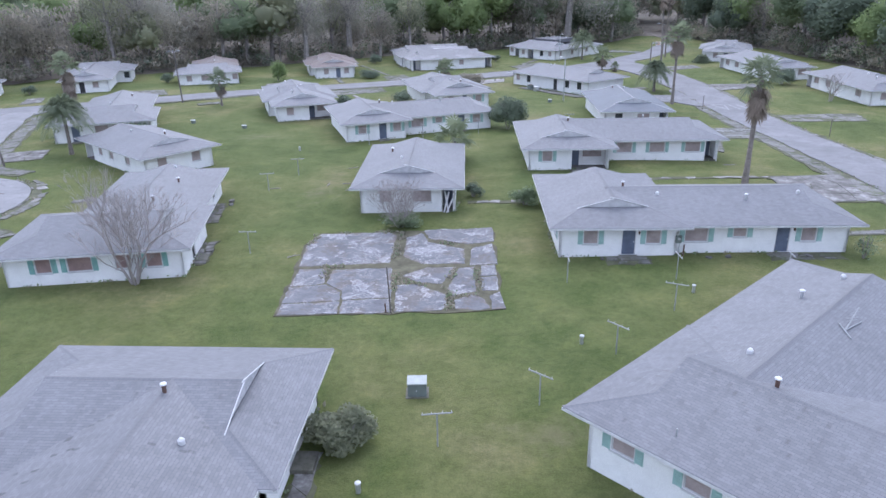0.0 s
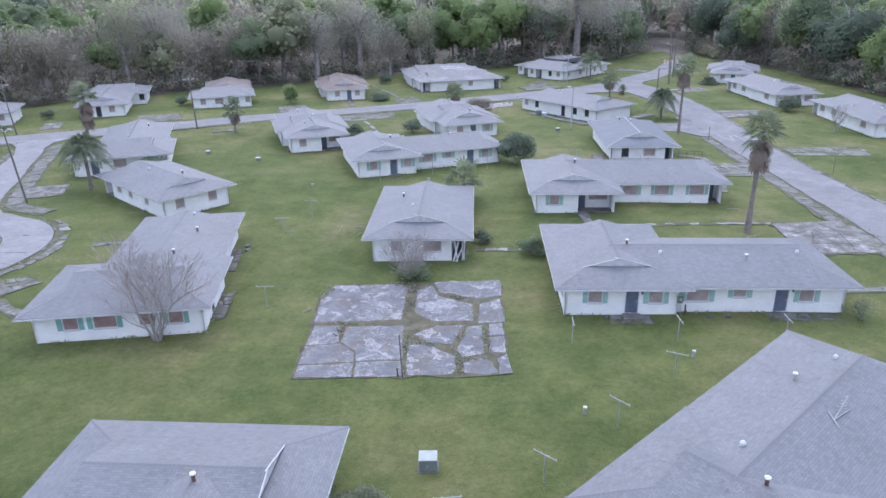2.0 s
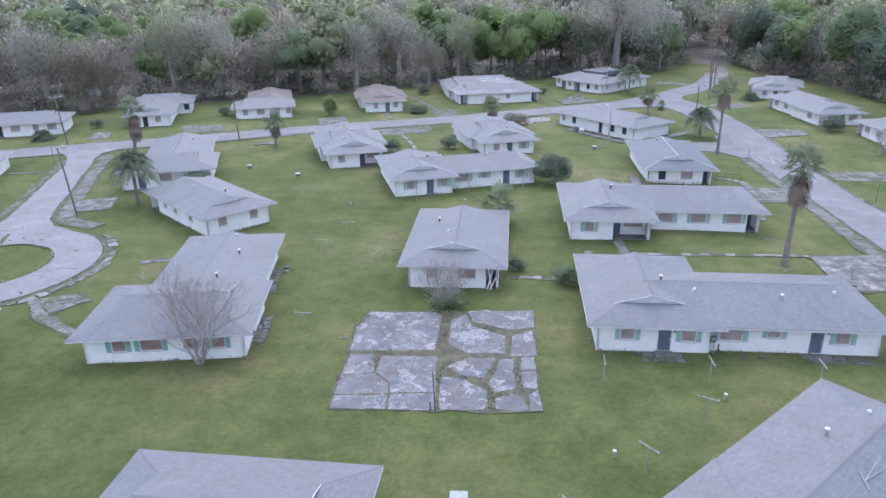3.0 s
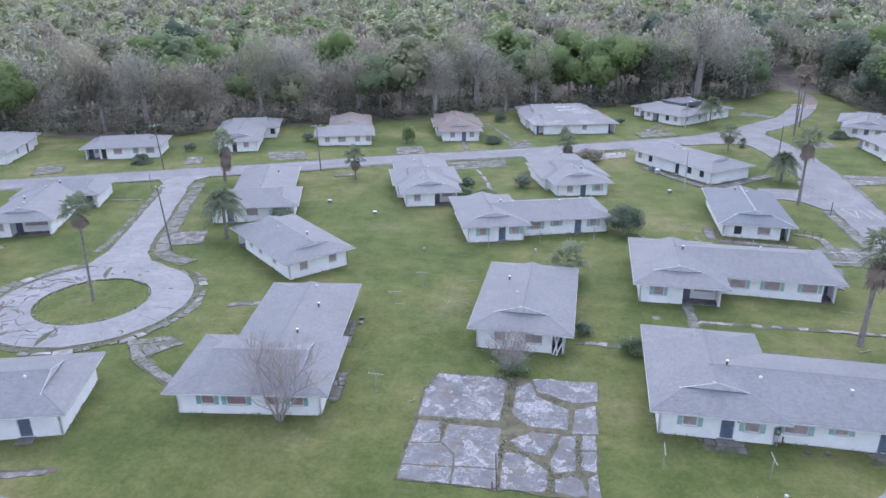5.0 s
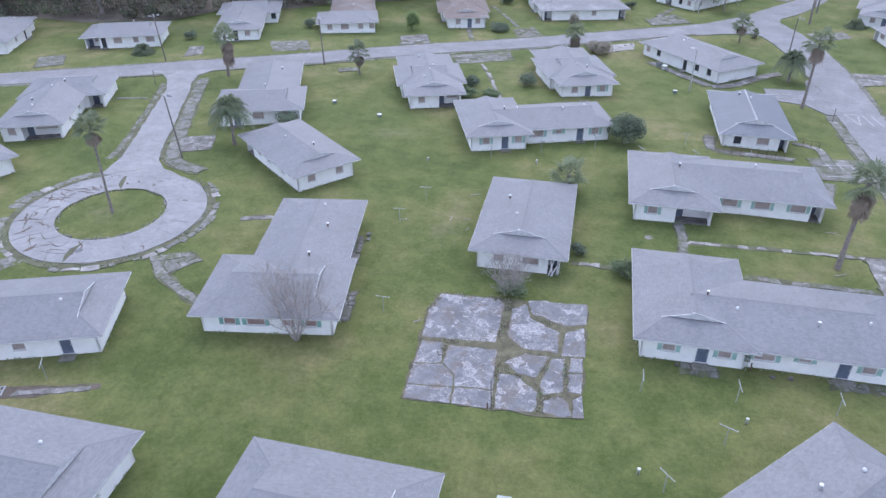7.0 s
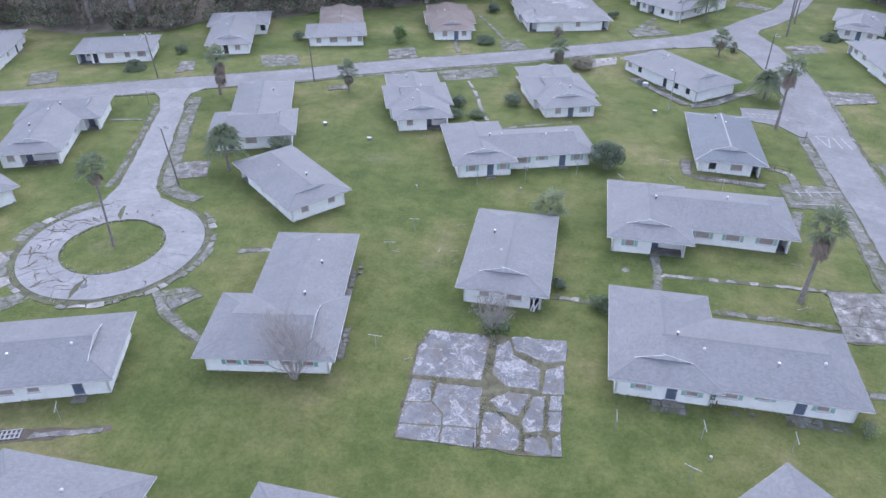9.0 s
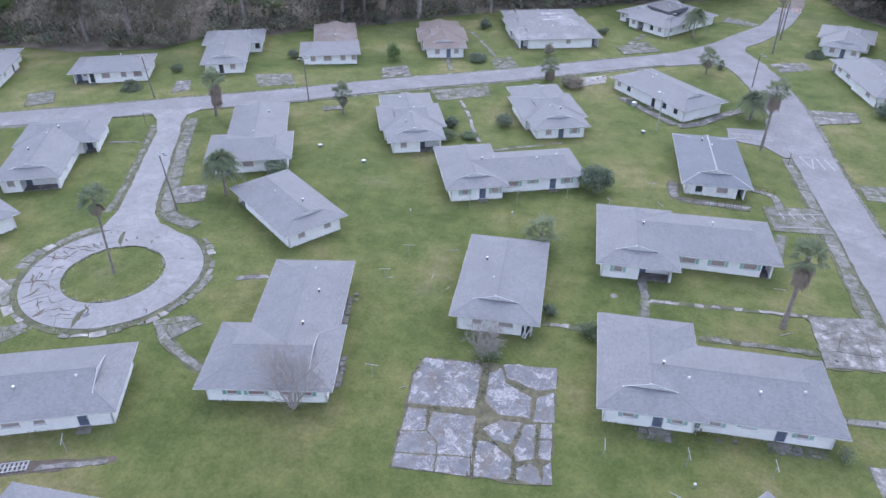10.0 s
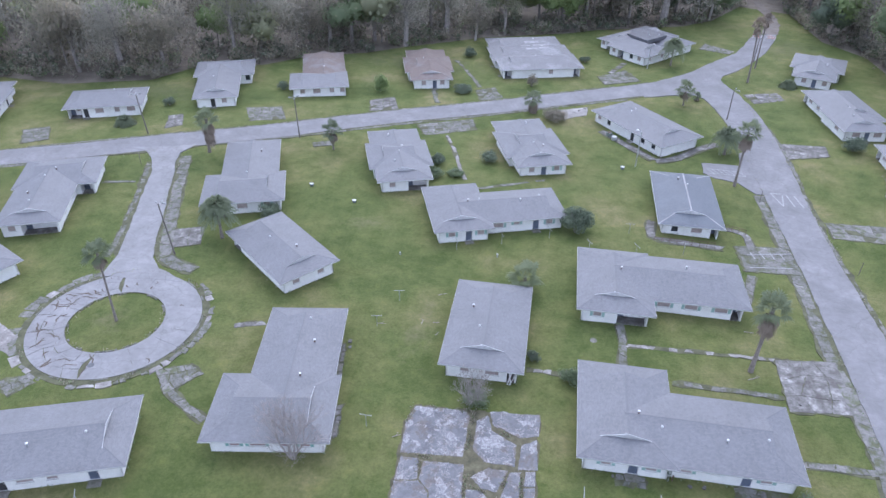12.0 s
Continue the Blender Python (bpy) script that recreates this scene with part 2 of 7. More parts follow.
def floor_material():
    """A weathered floor: blue-grey scrubbed patches, brown dirt, pools of pale lime with drawn-out rims."""
    m, t, b = material("weathered_floor_concrete", 0.85)
    warp = t.nodes.new("ShaderNodeVectorMath")
    wob = node(t, "ShaderNodeTexNoise", Scale=0.9, Detail=4.0)
    p = spot(t)
    t.links.new(p, wob.inputs["Vector"])
    t.links.new(p, warp.inputs[0])
    t.links.new(wob.outputs["Color"], warp.inputs[1])
    v = warp.outputs[0]
    uv = t.nodes.new("ShaderNodeUVMap")
    sep = t.nodes.new("ShaderNodeSeparateXYZ")
    t.links.new(uv.outputs[0], sep.inputs[0])
    rim = sep.outputs[0]            # 0 along the broken edges, 1 in the middle of a slab
    grey_part = ramp(t, noisy(t, 0.8, 5, 0.62, v), [(0.32, (0.108, 0.108, 0.119)), (0.5, (0.138, 0.138, 0.150)), (0.68, (0.172, 0.171, 0.182))])
    dirt = ramp(t, noisy(t, 0.42, 7, 0.72), [(0.40, (0.8,) * 3), (0.49, (0.0,) * 3)])
    c = mixed(t, dirt, grey_part, (0.128, 0.112, 0.104))
    lime = ramp(t, noisy(t, 0.62, 7, 0.66, v), [(0.555, (0.0,) * 3), (0.59, (0.75,) * 3), (0.62, (0.2,) * 3), (0.66, (0.25,) * 3), (0.70, (0.9,) * 3)])
    c = mixed(t, lime, c, (0.39, 0.385, 0.395))
    worn = t.nodes.new("ShaderNodeMath")
    worn.operation = "MULTIPLY_ADD"
    t.links.new(noisy(t, 0.85, 8, 0.68), worn.inputs[0])
    worn.inputs[1].default_value = 4.0
    t.links.new(rim, worn.inputs[2])
    shift = t.nodes.new("ShaderNodeMath")
    shift.operation = "MULTIPLY"
    shift.inputs[1].default_value = 0.25
    t.links.new(worn.outputs[0], shift.inputs[0])
    edge_dirt = ramp(t, shift.outputs[0], [(0.455, (0.9,) * 3), (0.495, (0.0,) * 3)])
    edge_lime = ramp(t, shift.outputs[0], [(0.49, (0.0,) * 3), (0.508, (0.75,) * 3), (0.53, (0.0,) * 3)])
    rims = ramp(t, noisy(t, 1.1, 6, 0.7, v), [(0.475, (0.0,) * 3), (0.495, (0.8,) * 3), (0.52, (0.0,) * 3)])
    part_of = ramp(t, noisy(t, 0.25, 3, 0.6), [(0.46, (0.0,) * 3), (0.56, (1.0,) * 3)])
    c = mixed(t, mixed(t, 1.0, rims, part_of, "MULTIPLY"), c, (0.38, 0.372, 0.378))
    broken = ramp(t, noisy(t, 0.6, 4, 0.6), [(0.47, (0.1,) * 3), (0.55, (1.0,) * 3)])
    c = mixed(t, mixed(t, 1.0, edge_lime, broken, "MULTIPLY"), c, (0.42, 0.41, 0.41))
    c = mixed(t, edge_dirt, c, (0.150, 0.130, 0.117))
    spots = ramp(t, noisy(t, 5.0, 5, 0.72), [(0.3, (0.74, 0.73, 0.71)), (0.5, (1.0,) * 3), (0.7, (1.1,) * 3)])
    t.links.new(mixed(t, 0.85, c, spots, "MULTIPLY"), b.inputs["Base Color"])
    bumped(t, b, noisy(t, 12, 5, 0.7), 0.3, 0.02)
    return m


FLOOR = floor_material()
KERB = concrete_material("mossy_kerb", (0.115, 0.115, 0.085), (0.19, 0.182, 0.165), (0.36, 0.35, 0.335), (0.4, 0.58, 0.68))
SHINGLE = shingle_material("grey_shingles", (0.168, 0.170, 0.184))
SHINGLE_WORN = shingle_material("grey_shingles_with_lost_tabs", (0.170, 0.171, 0.184), None, (0.5, 0.6), 0.3, 0.55)
SHINGLE_DARK = shingle_material("slate_grey_shingles", (0.122, 0.135, 0.158))
SHINGLE_BROWN = shingle_material("rusty_brown_shingles", (0.138, 0.108, 0.098), (0.170, 0.158, 0.162), (0.50, 0.62), 0.4)
SHINGLE_PATCHED = shingle_material("patched_shingles", (0.172, 0.171, 0.182), (0.235, 0.235, 0.248), (0.52, 0.60), 0.4)
PATCH = plain("pale_roof_sheet", (0.32, 0.32, 0.335), 0.6, 0, 0.8, 0.35, 8.0)
FELT = plain("dark_roof_felt", (0.125, 0.127, 0.14), 0.7, 0, 1.0, 0.3, 8.0)
PAINT = plain("white_wall_paint", (0.88, 0.88, 0.885), 0.7, 0, 0.8, 0.10, 25.0, 0.04)
TRIM = plain("white_trim", (0.62, 0.62, 0.635), 0.6, 0, 2.0, 0.2)
SOFFIT = plain("grey_soffit", (0.55, 0.55, 0.56), 0.8)
BOARD = plain("tan_plywood", (0.42, 0.355, 0.345), 0.8, 0, 1.2, 0.3, 20.0)
BOARD_RED = plain("brown_plywood", (0.34, 0.24, 0.225), 0.8, 0, 1.2, 0.3, 20.0)
GLASS_DARK = plain("dirty_dark_glass", (0.05, 0.055, 0.065), 0.2, 0, 1.0, 0.3, 20.0, 0.0)
TEAL = plain("faded_teal_paint", (0.38, 0.55, 0.52), 0.7, 0, 2.0, 0.2)
TEAL_DEEP = plain("teal_paint", (0.25, 0.44, 0.41), 0.7, 0, 2.0, 0.2)
BLUE = plain("slate_blue_paint", (0.13, 0.155, 0.22), 0.6, 0, 1.5, 0.25)
INSIDE = plain("painted_dark_interior", (0.05, 0.05, 0.055), 0.9)
METAL = plain("galvanised_metal", (0.55, 0.56, 0.58), 0.45, 0.6, 3.0, 0.2)
METAL_DULL = plain("dull_grey_metal", (0.36, 0.37, 0.38), 0.6, 0.2, 3.0, 0.25)
RUST = plain("rusty_metal", (0.16, 0.10, 0.08), 0.8, 0.2, 6.0, 0.4)
WHITE = plain("weathered_white_enamel", (0.75, 0.75, 0.77), 0.5, 0, 3.0, 0.15)
UTILITY = plain("utility_green_paint", (0.18, 0.21, 0.20), 0.5, 0, 2.0, 0.2)
UTILITY_PALE = plain("bleached_utility_paint", (0.34, 0.37, 0.36), 0.5, 0, 2.0, 0.2)
POLE = plain("weathered_pole_wood", (0.17, 0.15, 0.14), 0.9, 0, 1.0, 0.3, 25.0)
BARK = plain("grey_bark", (0.31, 0.285, 0.27), 0.9, 0, 1.5, 0.35, 18.0, 0.5)
TWIG = plain("pale_twigs", (0.36, 0.325, 0.31), 0.9, 0, 1.5, 0.25, 18.0, 0.3)
PALM_TRUNK = plain("palm_trunk", (0.25, 0.22, 0.20), 0.9, 0, 2.5, 0.4, 14.0, 0.6)
PAINT_LINE = plain("worn_white_line", (0.33, 0.33, 0.335), 0.8, 0, 2.0, 0.3)
ORANGE = plain("safety_orange", (0.75, 0.20, 0.06), 0.6, 0, 2.0, 0.2)
LITTER = plain("leaf_litter", (0.19, 0.165, 0.135), 0.95, 0, 0.3, 0.4, 3.0, 0.6)
PALM_LEAF = leaf_material("palm_green", (0.150, 0.180, 0.120), (0.255, 0.290, 0.195), 0.5)
PALM_DEAD = leaf_material("dead_palm_fronds", (0.175, 0.145, 0.120), (0.285, 0.245, 0.210), 0.15)
LEAF_FRESH = leaf_material("fresh_green_leaves", (0.190, 0.252, 0.112), (0.292, 0.358, 0.178), 0.6)
LEAF_MID = leaf_material("green_leaves", (0.172, 0.222, 0.135), (0.272, 0.322, 0.205), 0.6)
LEAF_DARK = leaf_material("dark_green_leaves", (0.120, 0.155, 0.115), (0.200, 0.235, 0.178), 0.5)
LEAF_GREY = leaf_material("grey_moss_and_twigs", (0.295, 0.290, 0.252), (0.390, 0.384, 0.342), 0.62)
LEAF_BROWN = leaf_material("brown_buds", (0.262, 0.245, 0.202), (0.350, 0.330, 0.278), 0.62)
LEAF_OLIVE = leaf_material("budding_olive_twigs", (0.248, 0.264, 0.182), (0.340, 0.356, 0.252), 0.62)
# spring green made paler, so far haze and sunlight sit in its colour
LEAF_LIME = leaf_material("haze_paled_spring_leaves", (0.33, 0.355, 0.235), (0.46, 0.48, 0.335), 0.55)


# ---- mesh helpers ----
class Geo:
    """Vertices and faces on their way to one mesh."""

    def __init__(self):
        self.v, self.f, self.uv = [], [], []

    def face(self, points, uv=None):
        n = len(self.v)
        self.v += [tuple(p) for p in points]
        self.f.append(tuple(range(n, n + len(points))))
        self.uv += list(uv) if uv else [(p[0], p[1]) for p in points]

    def box(self, x0, x1, y0, y1, z0, z1):
        a = [(x0, y0), (x1, y0), (x1, y1), (x0, y1)]
        self.prism(a, z0, z1)

    def prism(self, poly, z0, z1):
        n, k = len(self.v), len(poly)
        self.v += [(x, y, z0) for x, y in poly] + [(x, y, z1) for x, y in poly]
        new_faces = [tuple(range(n + k, n + 2 * k)), tuple(range(n + k - 1, n - 1, -1))]
        new_faces += [(n + i, n + (i + 1) % k, n + k + (i + 1) % k, n + k + i) for i in range(k)]
        for f in new_faces:
            self.f.append(f)
            self.uv += [(self.v[i][0], self.v[i][1]) for i in f]

    def tube(self, points, radii, seg=8, cap=True):
        """A tapered tube along points."""
        n = len(self.v)
        pts = [Vector(p) for p in points]
        for i, (p, r) in enumerate(zip(pts, radii)):
            d = (pts[min(i + 1, len(pts) - 1)] - pts[max(i - 1, 0)]).normalized()
            a = d.orthogonal().normalized() if i == 0 else (a - a.dot(d) * d).normalized()
            b = d.cross(a)
            self.v += [tuple(p + r * (math.cos(2 * math.pi * k / seg) * a + math.sin(2 * math.pi * k / seg) * b)) for k in range(seg)]
        for i in range(len(pts) - 1):
            for k in range(seg):
                q = (n + i * seg + k, n + i * seg + (k + 1) % seg, n + (i + 1) * seg + (k + 1) % seg, n + (i + 1) * seg + k)
                self.f.append(q)
                self.uv += [(0, 0)] * 4
        if cap:
            for ring in (tuple(range(n + seg - 1, n - 1, -1)), tuple(range(n + (len(pts) - 1) * seg, n + len(pts) * seg))):
                self.f.append(ring)
                self.uv += [(0, 0)] * seg

    def mesh(self, name, mat, weld=False):
        me = bpy.data.meshes.new(name)
        me.from_pydata(self.v, [], self.f)
        layer = me.uv_layers.new(name="UVMap")
        layer.data.foreach_set("uv", [c for p in self.uv for c in p])
        me.materials.append(mat)
        if weld:
            bm = bmesh.new()
            bm.from_mesh(me)
            bmesh.ops.remove_doubles(bm, verts=bm.verts, dist=0.0005)
            bm.to_mesh(me)
            bm.free()
        return me


def part(name, geo, mat, parent=None, label="", weld=False):
    ob = new(name, geo.mesh(name, mat, weld))
    ob.parent = parent
    return tagged(ob, label) if label else ob


def thing(name, m, label, category, group=""):
    ob = new(name)
    ob.empty_display_size = 0.3
    ob.matrix_basis = m
    return tagged(ob, label, category, group)


def rise(x, y):
    """The lie of the land: a low shelf that falls by a metre to the north-east, with banks under two houses."""
    bank = 0.55 * math.exp(-((x - 18) ** 2 + (y - 27) ** 2) / 98) + 0.35 * math.exp(-((x + 11) ** 2 + (y - 22) ** 2) / 72)
    t = max(0.0, min(1.0, (0.6 * x + 0.8 * y - 70) / 42))
    fall = t * t * (3 - 2 * t)
    return (0.012 * max(-12.0, min(25.0, x + 5.0)) + 0.05) * (1 - fall) - 0.9 * fall + bank


def on_ground(x, y, turn=0.0, up=0.0):
    return pose(x, y, rise(x, y) + up, 0, 0, turn)


# ---- ground and roads ----
def grid_lines(a, b, step, far, grow):
    """Even lines from a to b, then wider and wider ones out to far on both sides."""
    inner = list(np.arange(a, b + 0.1, step))
    out, d = [], step
    v = b
    while v < b + far:
        d *= grow
        v += d
        out.append(v)
    low = [a - (o - b) for o in reversed(out)]
    return low + inner + out


def build_ground():
    xs, ys = grid_lines(-130, 90, 2.5, 2500, 1.35), grid_lines(-20, 230, 2.5, 2500, 1.35)
    geo = Geo()
    for y in ys:
        for x in xs:
            hump = 0.35 * math.exp(-((x + 21) ** 2 + (y - 91) ** 2) / 60) + 0.2 * (noise.noise((x * 0.05, y * 0.05, 0)))
            near = 1 if -110 < x < 80 and 0 < y < 220 else 0
            geo.v.append((x, y, rise(x, y) + hump * near * 0.5 - 0.02))
    w = len(xs)
    for j in range(len(ys) - 1):
        for i in range(w - 1):
            f = (j * w + i, j * w + i + 1, (j + 1) * w + i + 1, (j + 1) * w + i)
            geo.f.append(f)
            geo.uv += [(0, 0)] * 4
    ob = new("ground", geo.mesh("ground", GRASS))
    for p in ob.data.polygons:
        p.use_smooth = True
    tagged(ob, "rough mown green lawn with yellowed worn patches", "lawn", kind="structure")


def smooth_line(points, step=2.0):
    """A curve through the points, resampled evenly."""
    pts = [Vector((*p, 0)) for p in points]
    out = []
    for i in range(len(pts) - 1):
        p0, p1, p2, p3 = pts[max(i - 1, 0)], pts[i], pts[i + 1], pts[min(i + 2, len(pts) - 1)]
        n = max(2, int((p2 - p1).length / step))
        for k in range(n):
            t = k / n
            out.append(0.5 * ((2 * p1) + (p2 - p0) * t + (2 * p0 - 5 * p1 + 4 * p2 - p3) * t * t + (3 * p1 - p0 - 3 * p2 + p3) * t ** 3))
    out.append(pts[-1])
    return out


def ribbon(points, widths, lift, ragged=0.25, seed=1):
    """A paved strip with crumbling edges that lies on the land."""
    rnd = random.Random(seed)
    line = smooth_line(points, 1.5)
    geo = Geo()
    n = len(line)
    for i, p in enumerate(line):
        d = (line[min(i + 1, n - 1)] - line[max(i - 1, 0)]).normalized()
        side = Vector((-d.y, d.x, 0))
        at = i / (n - 1) * (len(widths) - 1)
        k = min(int(at), len(widths) - 2)
        w = widths[k] + (widths[k + 1] - widths[k]) * (at - k)
        for s in (-0.5, -0.25, 0, 0.25, 0.5):
            off = s * w + (rnd.uniform(-ragged, ragged) if abs(s) == 0.5 else 0)
            q = p + side * off
            geo.v.append((q.x, q.y, rise(q.x, q.y) + lift))
    for i in range(n - 1):
        for k in range(4):
            a = i * 5 + k
            geo.f.append((a + 1, a, a + 5, a + 6))
            geo.uv += [(0, 0)] * 4
    # edges go down into the soil
    rim = [i * 5 for i in range(n)] + [i * 5 + 4 for i in range(n - 1, -1, -1)]
    base = len(geo.v)
    geo.v += [(geo.v[i][0], geo.v[i][1], geo.v[i][2] - 0.25) for i in rim]
    for k in range(len(rim)):
        j = (k + 1) % len(rim)
        geo.f.append((rim[k], rim[j], base + j, base + k))
        geo.uv += [(0, 0)] * 4
    return geo


WOODS_EDGE = [(-893.4, 19.8), (-416.9, 29.8), (-228.3, 85.4), (-158.8, 117.1), (-131.0, 140.0), (-114.1, 139.0), (-95.3, 145.9), (-89.3, 156.8), (-73.8, 162.5), (-66.2, 171.4), (-51.3, 179.1), (-43.3, 185.4), (-22.3, 199.3),
              (-0.0, 208.3), (9.1, 213.8), (34.6, 223.6), (43.8, 231.7), (55.1, 251.1), (69.4, 245.0), (72.4, 216.4), (80.6, 204.2), (83.6, 175.6), (87.7, 151.1), (91.8, 120.5), (108.1, 85.8), (153.1, 40.9), (336.8, -40.8), (918.6, -61.2)]
build_ground()
MAIN = [(-228.3, 47.6), (-168.7, 71.5), (-101.2, 100.2), (-75.4, 112.8), (-53.6, 123.5), (-29.6, 137.8), (-6.1, 150.5), (8.6, 158.6), (18.3, 163.8), (24.4, 167.0)]
road = part("road", ribbon(MAIN, [6.6, 6.8], 0.10, 0.12, 2), ROAD)
tagged(road, "bleached cracked grey asphalt street", "road", kind="structure")
EAST = [(45.0, -60), (44.7, 20), (44.3, 50), (44.0, 62), (43.9, 75.5), (43.7, 85.1), (43.4, 94.7), (43.0, 105.1), (42.7, 115.4), (42.6, 124.5), (42.3, 134.8), (41.6, 145.0), (40.7, 153.1), (39.3, 160.3)]
road = part("road", ribbon(EAST, [7.2, 7.2, 7.2, 7.2, 7.2, 7.1, 6.4, 7.3, 9.0], 0.105, 0.12, 3), ROAD)
tagged(road, "bleached grey asphalt street with worn white markings", "road", kind="structure")
for line, wide, seed in ((MAIN, 7.9, 21), (EAST, 8.2, 22), ([(-71.1, 105.7), (-68.7, 101.0), (-64.3, 89.8), (-60.4, 79.6), (-58.1, 74.9)], 6.6, 23)):
    verge = part("verge", ribbon(line, [wide, wide], 0.045, 0.45, seed), EARTH)
    tagged(verge, "weedy soil along the edge of the asphalt", "verge", kind="structure")
TRACK = [(58.7, 218.5), (62.4, 231.7), (62.4, 245.0), (61.4, 259.3), (59.7, 280.7), (61.2, 326.7)]
road = part("road", ribbon(TRACK, [4.2, 2.6, 2.4, 2.4], 0.07, 0.5, 6), EARTH_TRACK)
tagged(road, "narrow sandy track into the woods", "road", kind="structure")
STEM = [(-73.0, 110.7), (-68.7, 101.0), (-64.3, 89.8), (-60.3, 79.6), (-57.1, 73.4)]


# ---- paving in pieces ----
def ragged_poly(corners, rnd, rough=0.12, step=0.6):
    """The outline of a broken slab: straight sides that wander a little."""
    out = []
    for i, (x, y) in enumerate(corners):
        x2, y2 = corners[(i + 1) % len(corners)]
        n = max(1, min(14, int(math.hypot(x2 - x, y2 - y) / step)))
        for k in range(n):
            t = k / n
            out.append((x + (x2 - x) * t + rnd.uniform(-rough, rough), y + (y2 - y) * t + rnd.uniform(-rough, rough)))
    return out


def slab_piece(name, poly, mat, parent, top=0.09, tilt=0.0):
    """A flat piece that follows the slope of the land."""
    geo = Geo()
    cx = sum(p[0] for p in poly) / len(poly)
    geo.prism(poly, -0.2, top)
    geo.v = [(x, y, h + rise(x, y) + (tilt * (x - cx) if h > 0 else 0)) for x, y, h in geo.v]
    return part(name, geo, mat, parent)


def street_piece(label, outline, seed, top=0.116, mat=None):
    """A wide piece of street with a slightly crumbling outline."""
    poly = ragged_poly(outline, random.Random(seed), 0.12, 1.2)
    geo = Geo()
    geo.prism(poly, -0.2, top)
    geo.v = [(x, y, h + rise(x, y)) for x, y, h in geo.v]
    tagged(part("road", geo, mat or ROAD), label, "road", kind="structure")


street_piece("wide asphalt junction of three streets", [(17.5, 167.1), (23.5, 171.0), (29.3, 176.4), (33.2, 180.6), (37.4, 186.8), (42.5, 193.4), (51.4, 194.5), (47.4, 187.7), (43.8, 182.5), (40.4, 178.9), (39.4, 175.6),
                                                        (40.8, 171.0), (42.6, 165.8), (44.0, 159.0), (36.7, 152.5), (35.5, 157.2), (34.0, 161.9), (32.0, 163.9), (26.9, 162.7), (20.3, 160.1)], 4)
street_piece("asphalt street that leads into the woods", [(42.5, 193.4), (46.1, 198.0), (49.3, 204.8), (52.0, 212.2), (54.4, 217.2), (60.8, 219.1), (58.7, 211.1), (54.4, 200.0), (51.4, 194.5)], 5)
street_piece("bleached asphalt lane to a turning circle", [(-79.4, 109.4), (-76.4, 108.8), (-73.7, 106.1), (-70.9, 101.6), (-68.7, 95.6), (-66.7, 89.8), (-64.7, 84.7), (-62.9, 79.8), (-61.4, 75.4), (-60.7, 69.7), (-53.6, 70.5),
                                                           (-48.0, 70.8), (-50.7, 72.1), (-53.4, 73.3), (-55.8, 75.7), (-57.6, 79.3), (-59.4, 84.0), (-61.4, 89.1), (-63.7, 94.5), (-66.0, 100.4), (-68.4, 105.7), (-69.3, 109.2), (-68.1, 112.8)], 6, 0.116, LANE)
street_piece("dark asphalt parking bay beside the street", [(29.7, 127.6), (29.6, 123.3), (31.5, 121.6), (35.2, 120.6), (37.8, 116.7), (39.6, 116.9), (39.0, 134.5), (37.6, 133.5), (36.6, 127.8)], 7, 0.1)


def between(quad, u, v):
    (ax, ay), (bx, by), (cx, cy), (dx, dy) = quad
    x = (ax * (1 - u) + bx * u) * (1 - v) + (dx * (1 - u) + cx * u) * v
    y = (ay * (1 - u) + by * u) * (1 - v) + (dy * (1 - u) + cy * u) * v
    return x, y


def pavement(label, quad, nu, nv, seed, mat=None, gone=0.0, gap=0.06, rough=0.1, top=0.05):
    """A driveway or patio of cast concrete that has cracked into uneven slabs, weeds in the joints."""
    rnd = random.Random(seed)
    root = tagged(new("pavement"), label, "pavement", kind="structure")
    wide = (math.dist(quad[0], quad[1]) + math.dist(quad[2], quad[3])) / 2
    deep = (math.dist(quad[0], quad[3]) + math.dist(quad[1], quad[2])) / 2
    knot = {}
    for j in range(nv + 1):
        for i in range(nu + 1):
            u = i / nu + (rnd.uniform(-0.3, 0.3) / nu if 0 < i < nu else rnd.uniform(-0.04, 0.04) / nu)
            v = j / nv + (rnd.uniform(-0.3, 0.3) / nv if 0 < j < nv else rnd.uniform(-0.04, 0.04) / nv)
            knot[i, j] = (u, v)
    mid = between(quad, 0.5, 0.5)
    slab_piece("bed", ragged_poly([(mid[0] + (x - mid[0]) * 1.04, mid[1] + (y - mid[1]) * 1.04) for x, y in quad], rnd, 0.25, 0.5), EARTH, root, 0.025)
    for j in range(nv):
        for i in range(nu):
            if rnd.random() < gone * 0.6:
                continue
            inset = rnd.uniform(0.01, 0.03) + gap * rnd.uniform(0.05, 0.6)
            c = [knot[i, j], knot[i + 1, j], knot[i + 1, j + 1], knot[i, j + 1]]
            mu, mv = sum(q[0] for q in c) / 4, sum(q[1] for q in c) / 4
            c = [between(quad, q[0] + (mu - q[0]) * min(0.4, inset * 2 * nu / wide), q[1] + (mv - q[1]) * min(0.4, inset * 2 * nv / deep)) for q in c]
            slab_piece("slab", ragged_poly(c, rnd, rough * 0.7, 0.5), mat or MOSSY, root, top * rnd.uniform(0.8, 1.4), rnd.uniform(-0.015, 0.015))
    return root


